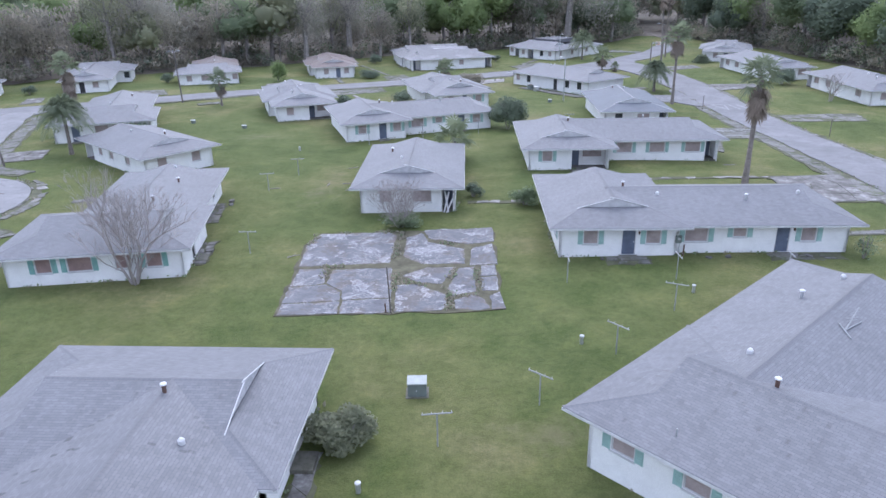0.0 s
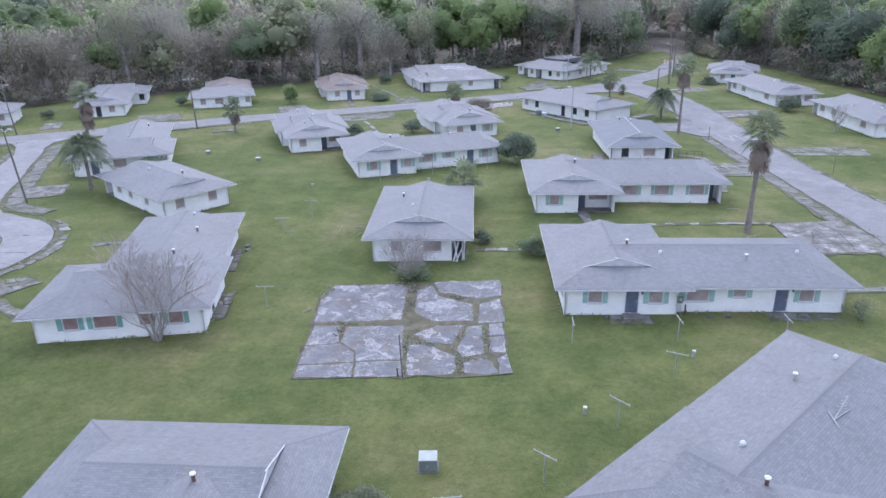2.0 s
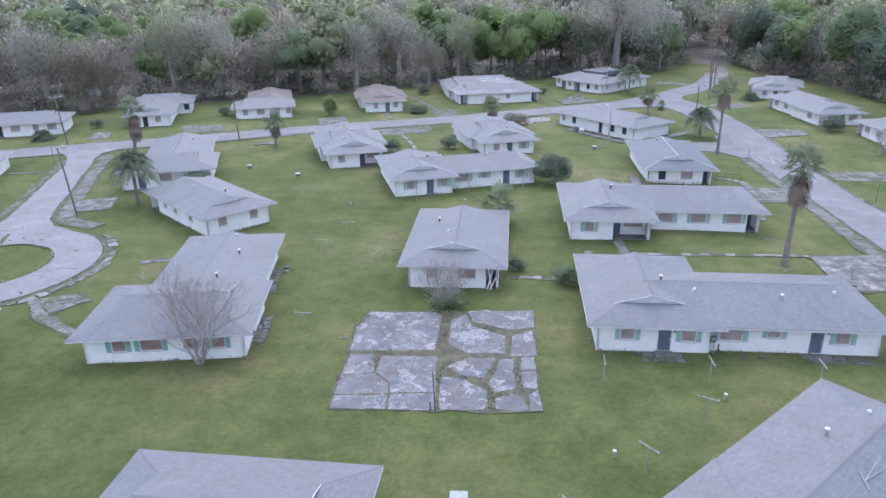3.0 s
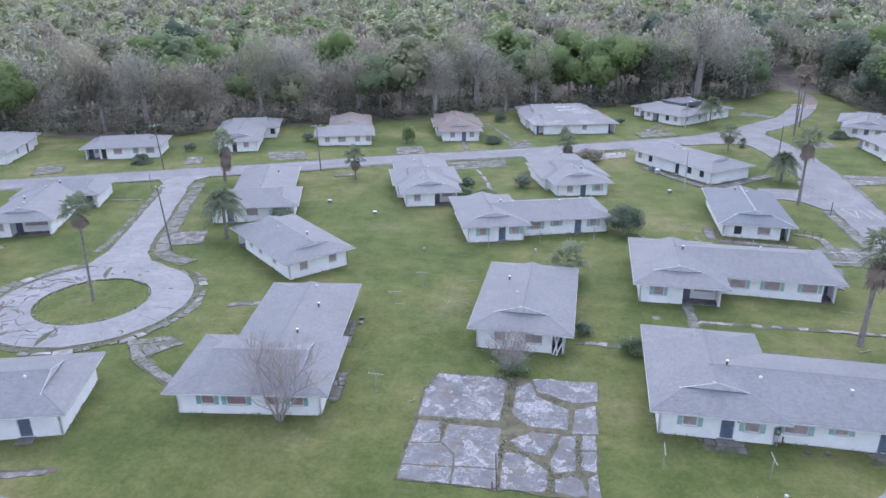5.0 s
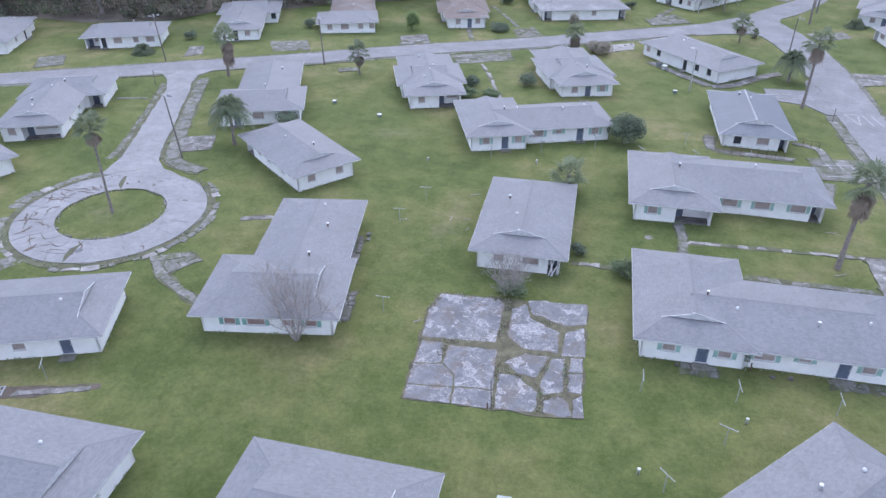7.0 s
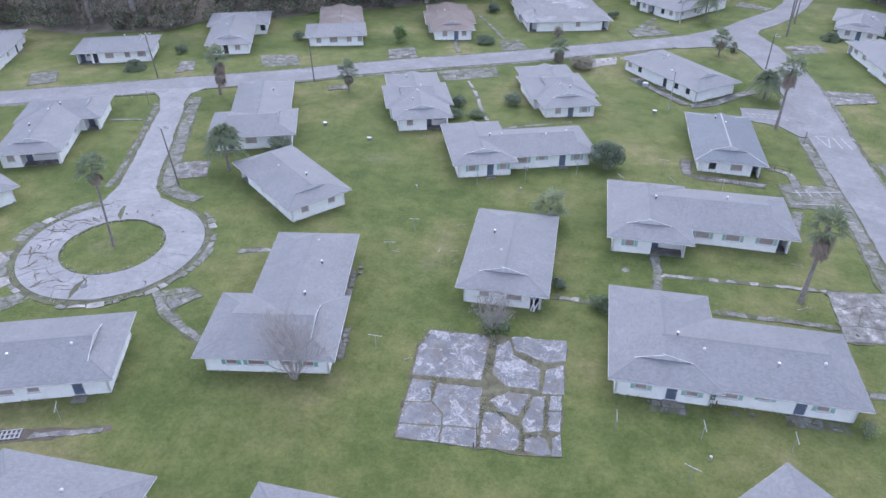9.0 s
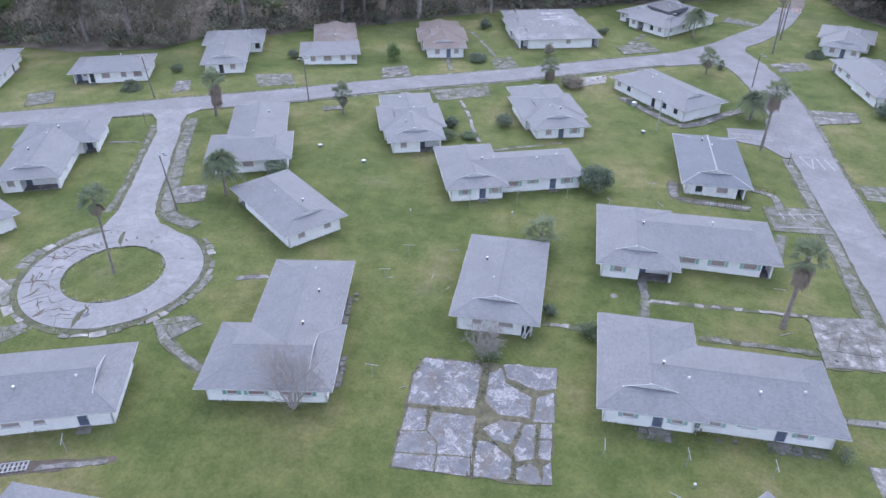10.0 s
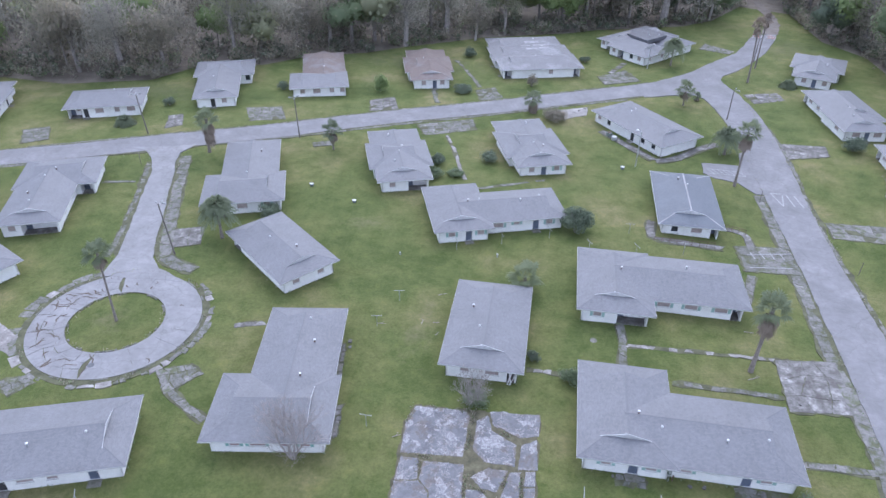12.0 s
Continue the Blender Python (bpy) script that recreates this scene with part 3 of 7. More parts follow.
def path_of_slabs(label, points, width, length, seed, mat=None, gone=0.15, top=0.05):
    """A cracked, half overgrown strip of concrete along a line."""
    rnd = random.Random(seed)
    root = tagged(new("pavement"), label, "footpath", kind="structure")
    line = smooth_line(points, length)
    part("bed", ribbon(points, [width * 1.25, width * 1.25], 0.02, 0.28, seed), EARTH, root)
    sides = []
    for k, a in enumerate(line):
        d = line[min(k + 1, len(line) - 1)] - line[max(k - 1, 0)]
        s = Vector((-d.y, d.x, 0)).normalized() * width / 2
        slip = d.normalized() * rnd.uniform(-0.22, 0.22) * length
        sides.append((a - s * rnd.uniform(0.7, 1.15) + slip, a + s * rnd.uniform(0.7, 1.15) - slip))
    for (a0, a1), (b0, b1) in zip(sides, sides[1:]):
        if rnd.random() < gone * 0.7 or (b0 - a0).length < 0.3:
            continue
        g0, g1 = rnd.uniform(0.0, 0.035), rnd.uniform(0.0, 0.035)
        c = [(v.x, v.y) for v in (a0.lerp(b0, g0), b0.lerp(a0, g1), b1.lerp(a1, g1), a1.lerp(b1, g0))]
        slab_piece("slab", ragged_poly(c, rnd, 0.09, 0.4), mat or MOSSY, root, top * rnd.uniform(0.8, 1.4), rnd.uniform(-0.015, 0.015))
    return root


def foundation():
    """The bare floor of a house that was pulled down: slabs with grassy joints."""
    rnd = random.Random(11)
    quad = ((-10.1, 39.4), (4.3, 40.1), (3.8, 55.6), (-11.2, 54.7))
    root = tagged(new("foundation_slab"), "stained broken concrete floor slab with weeds in its joints", "foundation", kind="structure")
    slab_piece("bed", ragged_poly([between(quad, u, v) for u, v in ((-0.01, -0.01), (1.0, 0.0), (1.0, 0.98), (0.5, 0.97), (0.04, 0.98), (-0.01, 0.8))], rnd, 0.2, 0.5), WEEDY, root, 0.035)

    def slab(*corners):
        poly = ragged_poly([between(quad, u, v) for u, v in corners], rnd, 0.07, 0.4)
        top, k = rnd.uniform(0.05, 0.07), len(poly)
        cx, cy = sum(p[0] for p in poly) / k, sum(p[1] for p in poly) / k
        inner = []
        for x, y in poly:
            far = math.hypot(x - cx, y - cy)
            q = min(0.6, 1.7 / far)
            inner.append((x + (cx - x) * q, y + (cy - y) * q))
        geo = Geo()
        geo.v = [(x, y, -0.2) for x, y in poly] + [(x, y, top - 0.02) for x, y in poly]
        geo.v += [(x + (cx - x) * 0.012, y + (cy - y) * 0.012, top) for x, y in poly] + [(x, y, top) for x, y in inner]
        for i in range(k):
            j = (i + 1) % k
            for level, u0, u1 in ((0, 0, 0), (1, 0, 0), (2, 0, 1)):
                geo.f.append((level * k + i, level * k + j, (level + 1) * k + j, (level + 1) * k + i))
                geo.uv += [(u0, 0), (u0, 0), (u1, 0), (u1, 0)]
        geo.f.append(tuple(range(3 * k, 4 * k)))
        geo.uv += [(1, 0)] * k
        geo.v = [(x, y, h + rise(x, y)) for x, y, h in geo.v]
        part("slab", geo, FLOOR, root)

    slab((0.0, 0.515), (0.46, 0.53), (0.475, 0.92), (0.43, 0.965), (0.05, 0.965), (0.0, 0.80))
    slab((0.0, 0.280), (0.165, 0.305), (0.145, 0.480), (0.01, 0.485))
    slab((0.272, 0.134), (0.497, 0.142), (0.475, 0.470), (0.18, 0.465), (0.178, 0.312), (0.262, 0.218))
    slab((0.0, 0.108), (0.265, 0.127), (0.254, 0.215), (0.170, 0.300), (0.0, 0.274))
    slab((0.0, 0.0), (0.266, 0.002), (0.262, 0.116), (0.0, 0.100))
    slab((0.280, 0.0), (0.508, 0.0), (0.494, 0.134), (0.276, 0.122))
    slab((0.66, 0.84), (0.74, 0.81), (0.86, 0.75), (1.0, 0.79), (1.0, 0.99), (0.80, 0.975), (0.72, 0.995), (0.62, 0.97))
    slab((0.525, 0.61), (0.62, 0.51), (0.84, 0.50), (0.84, 0.68), (0.72, 0.755), (0.65, 0.80), (0.61, 0.94), (0.53, 0.87))
    slab((0.865, 0.475), (1.0, 0.485), (0.99, 0.75), (0.88, 0.69))
    slab((0.535, 0.37), (0.62, 0.290), (0.725, 0.275), (0.80, 0.455), (0.65, 0.465))
    slab((0.75, 0.22), (0.775, 0.145), (0.89, 0.185), (0.885, 0.462), (0.81, 0.445))
    slab((0.918, 0.345), (0.992, 0.352), (0.992, 0.470), (0.918, 0.462))
    slab((0.915, 0.185), (0.995, 0.19), (0.992, 0.340), (0.915, 0.330))
    slab((0.522, 0.005), (0.73, 0.01), (0.752, 0.04), (0.742, 0.165), (0.61, 0.275), (0.515, 0.27))
    slab((0.79, 0.015), (0.90, 0.0), (0.948, 0.02), (0.922, 0.10), (0.87, 0.168), (0.79, 0.10))
    slab((0.957, 0.0), (1.01, 0.01), (0.995, 0.168), (0.95, 0.135))


def turning_circle():
    """The ring of cracked asphalt round a lawn, its kerbs and the ring of walk stones."""
    rnd = random.Random(5)
    cx, cy = -52.8, 61.1
    ring = tagged(new("turning_circle"), "cracked bleached asphalt turning circle round a round lawn", "road", kind="structure")

    def sector(name, a0, a1, r0, r1, mat, top, rough):
        n = max(2, int((a1 - a0) * r1 / 1.2))
        arc = [(cx + r0 * math.cos(a0 + (a1 - a0) * k / n), cy + r0 * math.sin(a0 + (a1 - a0) * k / n)) for k in range(n + 1)]
        far = [(cx + r1 * math.cos(a1 - (a1 - a0) * k / n), cy + r1 * math.sin(a1 - (a1 - a0) * k / n)) for k in range(n + 1)]
        poly = [(x + rnd.uniform(-rough, rough), y + rnd.uniform(-rough, rough)) for x, y in arc + far]
        slab_piece(name, poly, mat, ring, top)

    def asphalt_piece(cell, inset, rough):
        """A piece between cracks; cell: its corners as angle and radius."""
        flat = [(a * 8.5, r) for a, r in cell]
        mx, my = sum(p[0] for p in flat) / len(flat), sum(p[1] for p in flat) / len(flat)
        pts = []
        for i, (x, y) in enumerate(flat):
            x2, y2 = flat[(i + 1) % len(flat)]
            n = max(1, int(math.hypot(x2 - x, y2 - y) / 0.7))
            for k in range(n):
                px, py = x + (x2 - x) * k / n, y + (y2 - y) * k / n
                far = max(0.3, math.hypot(px - mx, py - my))
                px, py = px + (mx - px) * inset / far, py + (my - py) * inset / far
                wob = rough if 6.5 < py < 10.8 else rough * 0.3
                pts.append((px / 8.5, py + rnd.uniform(-wob, wob), rnd.uniform(-wob, wob)))
        slab_piece("asphalt_piece", [(cx + r * math.cos(a) - e * math.sin(a), cy + r * math.sin(a) + e * math.cos(a)) for a, r, e in pts], LANE, ring, rnd.uniform(0.085, 0.105))

    # the east half holds together but for a few cracks; the west half has broken up
    lines = [0.0, 0.5, 1.15, 1.55, 2.05]
    a = 2.05
    while a < 4.75:
        a += rnd.uniform(0.17, 0.34)
        lines.append(min(a, 4.85))
    lines += [5.45, 6.0, 2 * math.pi]
    knot = {}
    for i, a in enumerate(lines):
        west = 2.0 < a < 4.9
        knot[i] = [(a + (rnd.uniform(-0.05, 0.05) if 0 < i < len(lines) - 1 else 0), 6.25), (a + (rnd.uniform(-0.06, 0.06) if west else 0), rnd.uniform(7.3, 8.2)),
                   (a + (rnd.uniform(-0.06, 0.06) if west else 0), rnd.uniform(8.9, 9.8)), (a + (rnd.uniform(-0.06, 0.06) if west else 0), 11.0)]
    for i in range(len(lines) - 1):
        p, q = knot[i], knot[i + 1]
        west = 2.0 < (lines[i] + lines[i + 1]) / 2 < 4.9
        rows = [(0, 3)] if not west else [(0, 1), (1, 2), (2, 3)]
        for r0, r1 in rows:
            asphalt_piece([p[r0], q[r0], q[r1], p[r1]], rnd.uniform(0.01, 0.05) if west else 0.004, 0.04 if west else 0.03)
    # weeds that have burst the asphalt open, most of them in the west half
    for k in range(34):
        west = k < 27
        a, r = (rnd.uniform(2.2, 4.9), rnd.uniform(7.0, 10.4)) if west else (rnd.uniform(-1.3, 2.2), rnd.uniform(6.8, 10.4))
        way = a + rnd.gauss(0.25, 0.3) + (0.5 * math.pi if rnd.random() < 0.25 else 0)
        long, wide = rnd.uniform(0.5, 1.6) if west else rnd.uniform(0.2, 0.6), rnd.uniform(0.04, 0.12)
        bend, wave = rnd.uniform(-0.35, 0.35), rnd.uniform(0, 6.28)
        mx, my = cx + r * math.cos(a), cy + r * math.sin(a)
        left, back = [], []
        for i in range(13):
            q = i / 6 - 1
            if abs(math.hypot(mx + long * q * math.cos(way) - cx, my + long * q * math.sin(way) - cy) - 8.6) > 2.2:
                continue
            off = bend * q * q + 0.09 * math.sin(wave + 4.0 * q * long)
            for side, sign in ((left, 1), (back, -1)):
                h = off + sign * (0.02 + wide * (1.0 - q * q) * rnd.uniform(0.35, 1.5))
                side.append((mx + long * q * math.cos(way) - h * math.sin(way), my + long * q * math.sin(way) + h * math.cos(way)))
        if len(left) > 3:
            slab_piece("weedy_crack", back + left[::-1], EARTH_BARE, ring, rnd.uniform(0.108, 0.116))
    a = 0.0
    while a < 2 * math.pi - 0.02:
        step = rnd.uniform(0.06, 0.2)
        if rnd.random() < 0.45:
            sector("kerb_stone", a + 0.008, min(a + step, 2 * math.pi) - 0.008, 5.95, 6.15, MOSSY, 0.11, 0.06)
        a += step
    sector("bed", 0.0, math.pi, 6.2, 11.05, EARTH, 0.05, 0.05)
    sector("bed", math.pi, 2 * math.pi, 6.2, 11.05, EARTH, 0.05, 0.05)
    # soil and weeds between the kerb and the walk
    sector("weedy_strip", 1.75, 1.75 + 2 * math.pi - 0.85, 11.0, 11.95, EARTH, 0.03, 0.12)
    a = 1.75
    while a < 1.75 + 2 * math.pi - 0.8:
        step = rnd.uniform(0.06, 0.2)
        if rnd.random() < 0.4:
            sector("kerb_stone", a + 0.006, a + step - 0.006, 11.08, 11.27, MOSSY, 0.09, 0.05)
        a += step
    a = 1.8
    while a < 1.75 + 2 * math.pi - 0.85:
        west = 2.2 < a < 4.0
        step = rnd.uniform(0.1, 0.22) if west else rnd.uniform(0.06, 0.17)
        broad = 12.8 + (0.8 if 2.9 < a < 3.5 else 0.25 if west else -0.1)
        if rnd.random() < 0.85:
            sector("slab", a + 0.008, a + step - 0.008, 11.8 + rnd.uniform(-0.15, 0.15), broad + rnd.uniform(-0.45, 0.05), CONCRETE if rnd.random() < 0.3 else MOSSY, 0.05, 0.13)
        a += step


foundation()
turning_circle()
pavement("broken stained concrete driveway beside the street", ((32.0, 61.5), (39.6, 62.3), (39.5, 71.5), (31.9, 70.4)), 3, 3, 21, SLAB, 0.0, 0.03)
pavement("concrete parking pad with worn white lines", ((31.8, 90.5), (39.5, 91.5), (39.2, 99.0), (31.3, 97.8)), 3, 3, 22, None, 0.0, 0.03)
pavement("broken concrete driveway east of the street", ((46.5, 132.7), (54.9, 135.6), (55.3, 140.5), (46.3, 139.9)), 4, 2, 24, SLAB, 0.05, 0.05)
pavement("crumbling concrete driveway east of the street", ((47.8, 104.0), (58.6, 103.9), (59.7, 109.6), (47.6, 108.8)), 5, 3, 25, None, 0.15, 0.08)
pavement("broken concrete driveway north of the street", ((-62.7, 126.3), (-55.6, 128.8), (-59.1, 134.9), (-66.6, 132.8)), 5, 4, 26, None, 0.2, 0.1)
pavement("gravelly broken driveway north of the street", ((-39.5, 137.3), (-33.8, 140.2), (-36.5, 147.1), (-41.3, 143.8)), 4, 4, 27, SLAB, 0.2, 0.08)
pavement("driveway of loose concrete slabs", ((-16.8, 149.9), (-11.9, 152.7), (-14.6, 158.9), (-18.9, 156.1)), 4, 5, 28, None, 0.25, 0.12, 0.2)
pavement("driveway of pale broken slabs", ((11.2, 166.6), (19.9, 170.8), (16.5, 178.0), (9.5, 171.8)), 5, 5, 29, None, 0.2, 0.12, 0.2)
pavement("weedy concrete driveway", ((-101.8, 106.4), (-97.9, 109.4), (-101.4, 114.8), (-105.7, 112.2)), 3, 4, 30, None, 0.1, 0.1)
pavement("broken patio slabs beside the street", ((-25.1, 127.6), (-15.3, 133.2), (-16.9, 138.6), (-27.7, 133.0)), 8, 4, 31, None, 0.15, 0.1, 0.15)
pavement("pale concrete pad with rubble", ((1.6, 142.8), (7.3, 146.3), (7.5, 151.2), (0.1, 147.6)), 2, 2, 32, CONCRETE, 0.0, 0.03)
pavement("concrete drive beside a lamp pole", ((-54.8, 78.5), (-50.6, 80.6), (-52.4, 85.4), (-57.2, 83.4)), 2, 2, 33, SLAB, 0.0, 0.04)
pavement("broken drive off the turning circle", ((-39.8, 50.0), (-36.9, 54.2), (-39.0, 55.5), (-42.9, 53.7)), 4, 3, 34, None, 0.15, 0.08, 0.2)
pavement("broken drive off the turning circle", ((-57.5, 46.1), (-55.8, 48.7), (-57.5, 49.8), (-60.4, 48.2)), 3, 3, 35, None, 0.1, 0.08, 0.2)
pavement("pale concrete drive off the turning circle", ((-67.5, 54.5), (-62.3, 52.4), (-63.2, 55.6), (-68.0, 58.0)), 2, 1, 40, CONCRETE, 0.0, 0.03)
pavement("cracked concrete drive beside the street", ((33.2, 40.4), (38.6, 40.8), (38.7, 48.9), (32.6, 48.3)), 3, 3, 61, SLAB, 0.0, 0.03)
pavement("short concrete drive", ((-78.1, 118.9), (-75.4, 121.3), (-78.0, 126.6), (-80.5, 125.1)), 2, 4, 36, SLAB, 0.1, 0.05)
pavement("small concrete pad beside the street", ((-45.3, 117.1), (-41.8, 118.7), (-43.0, 120.5), (-46.0, 119.1)), 3, 1, 37, None, 0.0, 0.05)
pavement("sandy broken driveway", ((45.1, 161.5), (52.6, 165.1), (51.8, 169.7), (43.6, 167.0)), 4, 3, 38, SLAB, 0.25, 0.1, 0.2)
pavement("broken concrete drive", ((37.2, 200.1), (44.4, 197.2), (46.3, 200.0), (39.2, 205.2)), 5, 2, 39, None, 0.2, 0.1, 0.2)
path_of_slabs("broken concrete footpath along a lawn", [(19.0, 63.6), (25.5, 63.6), (31.8, 63.7)], 0.75, 0.9, 41, None, 0.4)
path_of_slabs("concrete footpath to a porch", [(12.9, 74.4), (13.2, 70.7), (13.2, 64.5)], 1.1, 1.5, 42, None, 0.0)
path_of_slabs("overgrown footpath of broken slabs", [(13.8, 69.4), (21.9, 69.8), (31.8, 70.3)], 0.55, 0.8, 43, CONCRETE, 0.45)
path_of_slabs("broken stepping slabs across the lawn", [(1.6, 62.6), (4.6, 62.7), (7.2, 62.8)], 0.7, 0.8, 44, CONCRETE, 0.3)
path_of_slabs("footpath of white stepping stones", [(-20.6, 128.7), (-17.6, 121.1), (-15.4, 114.0), (-13.8, 110.1)], 0.6, 1.3, 45, CONCRETE, 0.2)
path_of_slabs("footpath of broken white slabs", [(-11.5, 106.8), (-5.9, 109.9), (0.5, 113.3)], 0.6, 1.1, 46, None, 0.2)
path_of_slabs("concrete footpath to the street", [(31.2, 53.8), (34.9, 54.0), (39.3, 54.1)], 0.9, 1.2, 47, None, 0.0)
path_of_slabs("cracked pavement along the street", [(38.3, 116.4), (38.8, 105.1), (39.1, 98.8), (39.1, 91.3), (39.2, 82.8), (39.0, 73.3), (39.7, 61.0), (39.8, 50.0), (40.0, 30.0)], 1.8, 2.8, 48, None, 0.03)
path_of_slabs("broken footpath beside a house", [(-39.6, 51.0), (-36.3, 48.9), (-33.3, 47.4)], 1.0, 1.0, 49, None, 0.1)
path_of_slabs("mossy pavement along the lane", [(-67.7, 108.2), (-64.9, 101.0), (-60.2, 89.5), (-57.2, 82.9), (-54.2, 76.0), (-48.2, 73.9)], 2.0, 3.0, 50, None, 0.0)
path_of_slabs("mossy pavement along the lane", [(-72.8, 103.8), (-69.6, 95.5), (-65.7, 84.6), (-63.7, 78.4), (-62.9, 74.4)], 0.8, 1.1, 51, None, 0.35)
path_of_slabs("crumbling kerb along the street", [(-100.2, 96.3), (-93.5, 99.3), (-83.8, 103.8)], 1.0, 1.3, 52, None, 0.1)
path_of_slabs("concrete footpath to the parking pad", [(32.5, 89.5), (31.4, 85.4), (30.7, 82.2)], 1.1, 1.3, 53, None, 0.1)
path_of_slabs("concrete footpath beside a hedge rail", [(30.3, 103.0), (33.5, 101.9), (33.9, 96.4)], 1.1, 1.3, 54, SLAB, 0.0)
path_of_slabs("worn footpath across the lawn", [(-76.9, 95.6), (-71.4, 96.9)], 0.5, 0.9, 55, None, 0.2)
path_of_slabs("footpath to a front door", [(-28.9, 154.5), (-26.2, 146.3)], 0.9, 1.2, 56, None, 0.0)
path_of_slabs("worn footpath of loose slabs", [(-27.0, 176.2), (-22.3, 167.1), (-18.1, 158.2)], 0.8, 1.2, 57, None, 0.3)
path_of_slabs("broken slabs in the lawn", [(-37.1, 63.4), (-33.3, 64.7)], 0.9, 1.2, 58, SLAB, 0.2)
path_of_slabs("footpath to a front porch", [(12.7, 175.0), (16.4, 183.5)], 1.3, 1.4, 59, SLAB, 0.1)
path_of_slabs("asphalt footpath round a long house", [(21.0, 126.7), (25.1, 128.6), (29.1, 133.2), (33.8, 137.0)], 1.7, 1.9, 60, SLAB, 0.0)
path_of_slabs("broken gutter slabs along the street edge", [(-57.6, 117.7), (-45.7, 123.5), (-28.6, 133.6), (-12.2, 142.8), (3.0, 151.1), (16.3, 157.8)], 0.7, 1.7, 61, None, 0.1)
path_of_slabs("broken gutter slabs along the street edge", [(-99.2, 105.4), (-75.9, 116.7), (-54.1, 127.4), (-30.2, 141.8), (-7.1, 154.4), (9.1, 163.5)], 0.5, 1.7, 62, None, 0.3)
path_of_slabs("broken kerb along the street edge", [(48.0, 60.0), (47.9, 78.9), (47.2, 90.5), (46.7, 100.0), (46.1, 112.3), (46.6, 124.5), (46.4, 136.8), (45.7, 147.0)], 0.7, 1.5, 63, None, 0.15)


path_of_slabs("dark concrete apron along a long house", [(10.4, 138.7), (15.6, 132.7), (20.6, 127.1)], 1.5, 2.0, 64, SLAB, 0.0)


# the soil under the woods
floor_geo = Geo()
for k in range(len(WOODS_EDGE) - 1):
    (ax, ay), (bx, by) = WOODS_EDGE[k], WOODS_EDGE[k + 1]
    floor_geo.face([(ax, ay - 2, rise(ax, ay) + 0.05), (bx, by - 2, rise(bx, by) + 0.05), (bx, 1200, rise(bx, by) + 0.05), (ax, 1200, rise(ax, ay) + 0.05)])
litter = part("forest_floor", floor_geo, LITTER)
tagged(litter, "dark leaf litter under the woods", "forest floor", kind="structure")


# ---- houses ----
EAVE, PITCH, OVER, GABLET = 2.44, 0.27, 0.82, 2.45


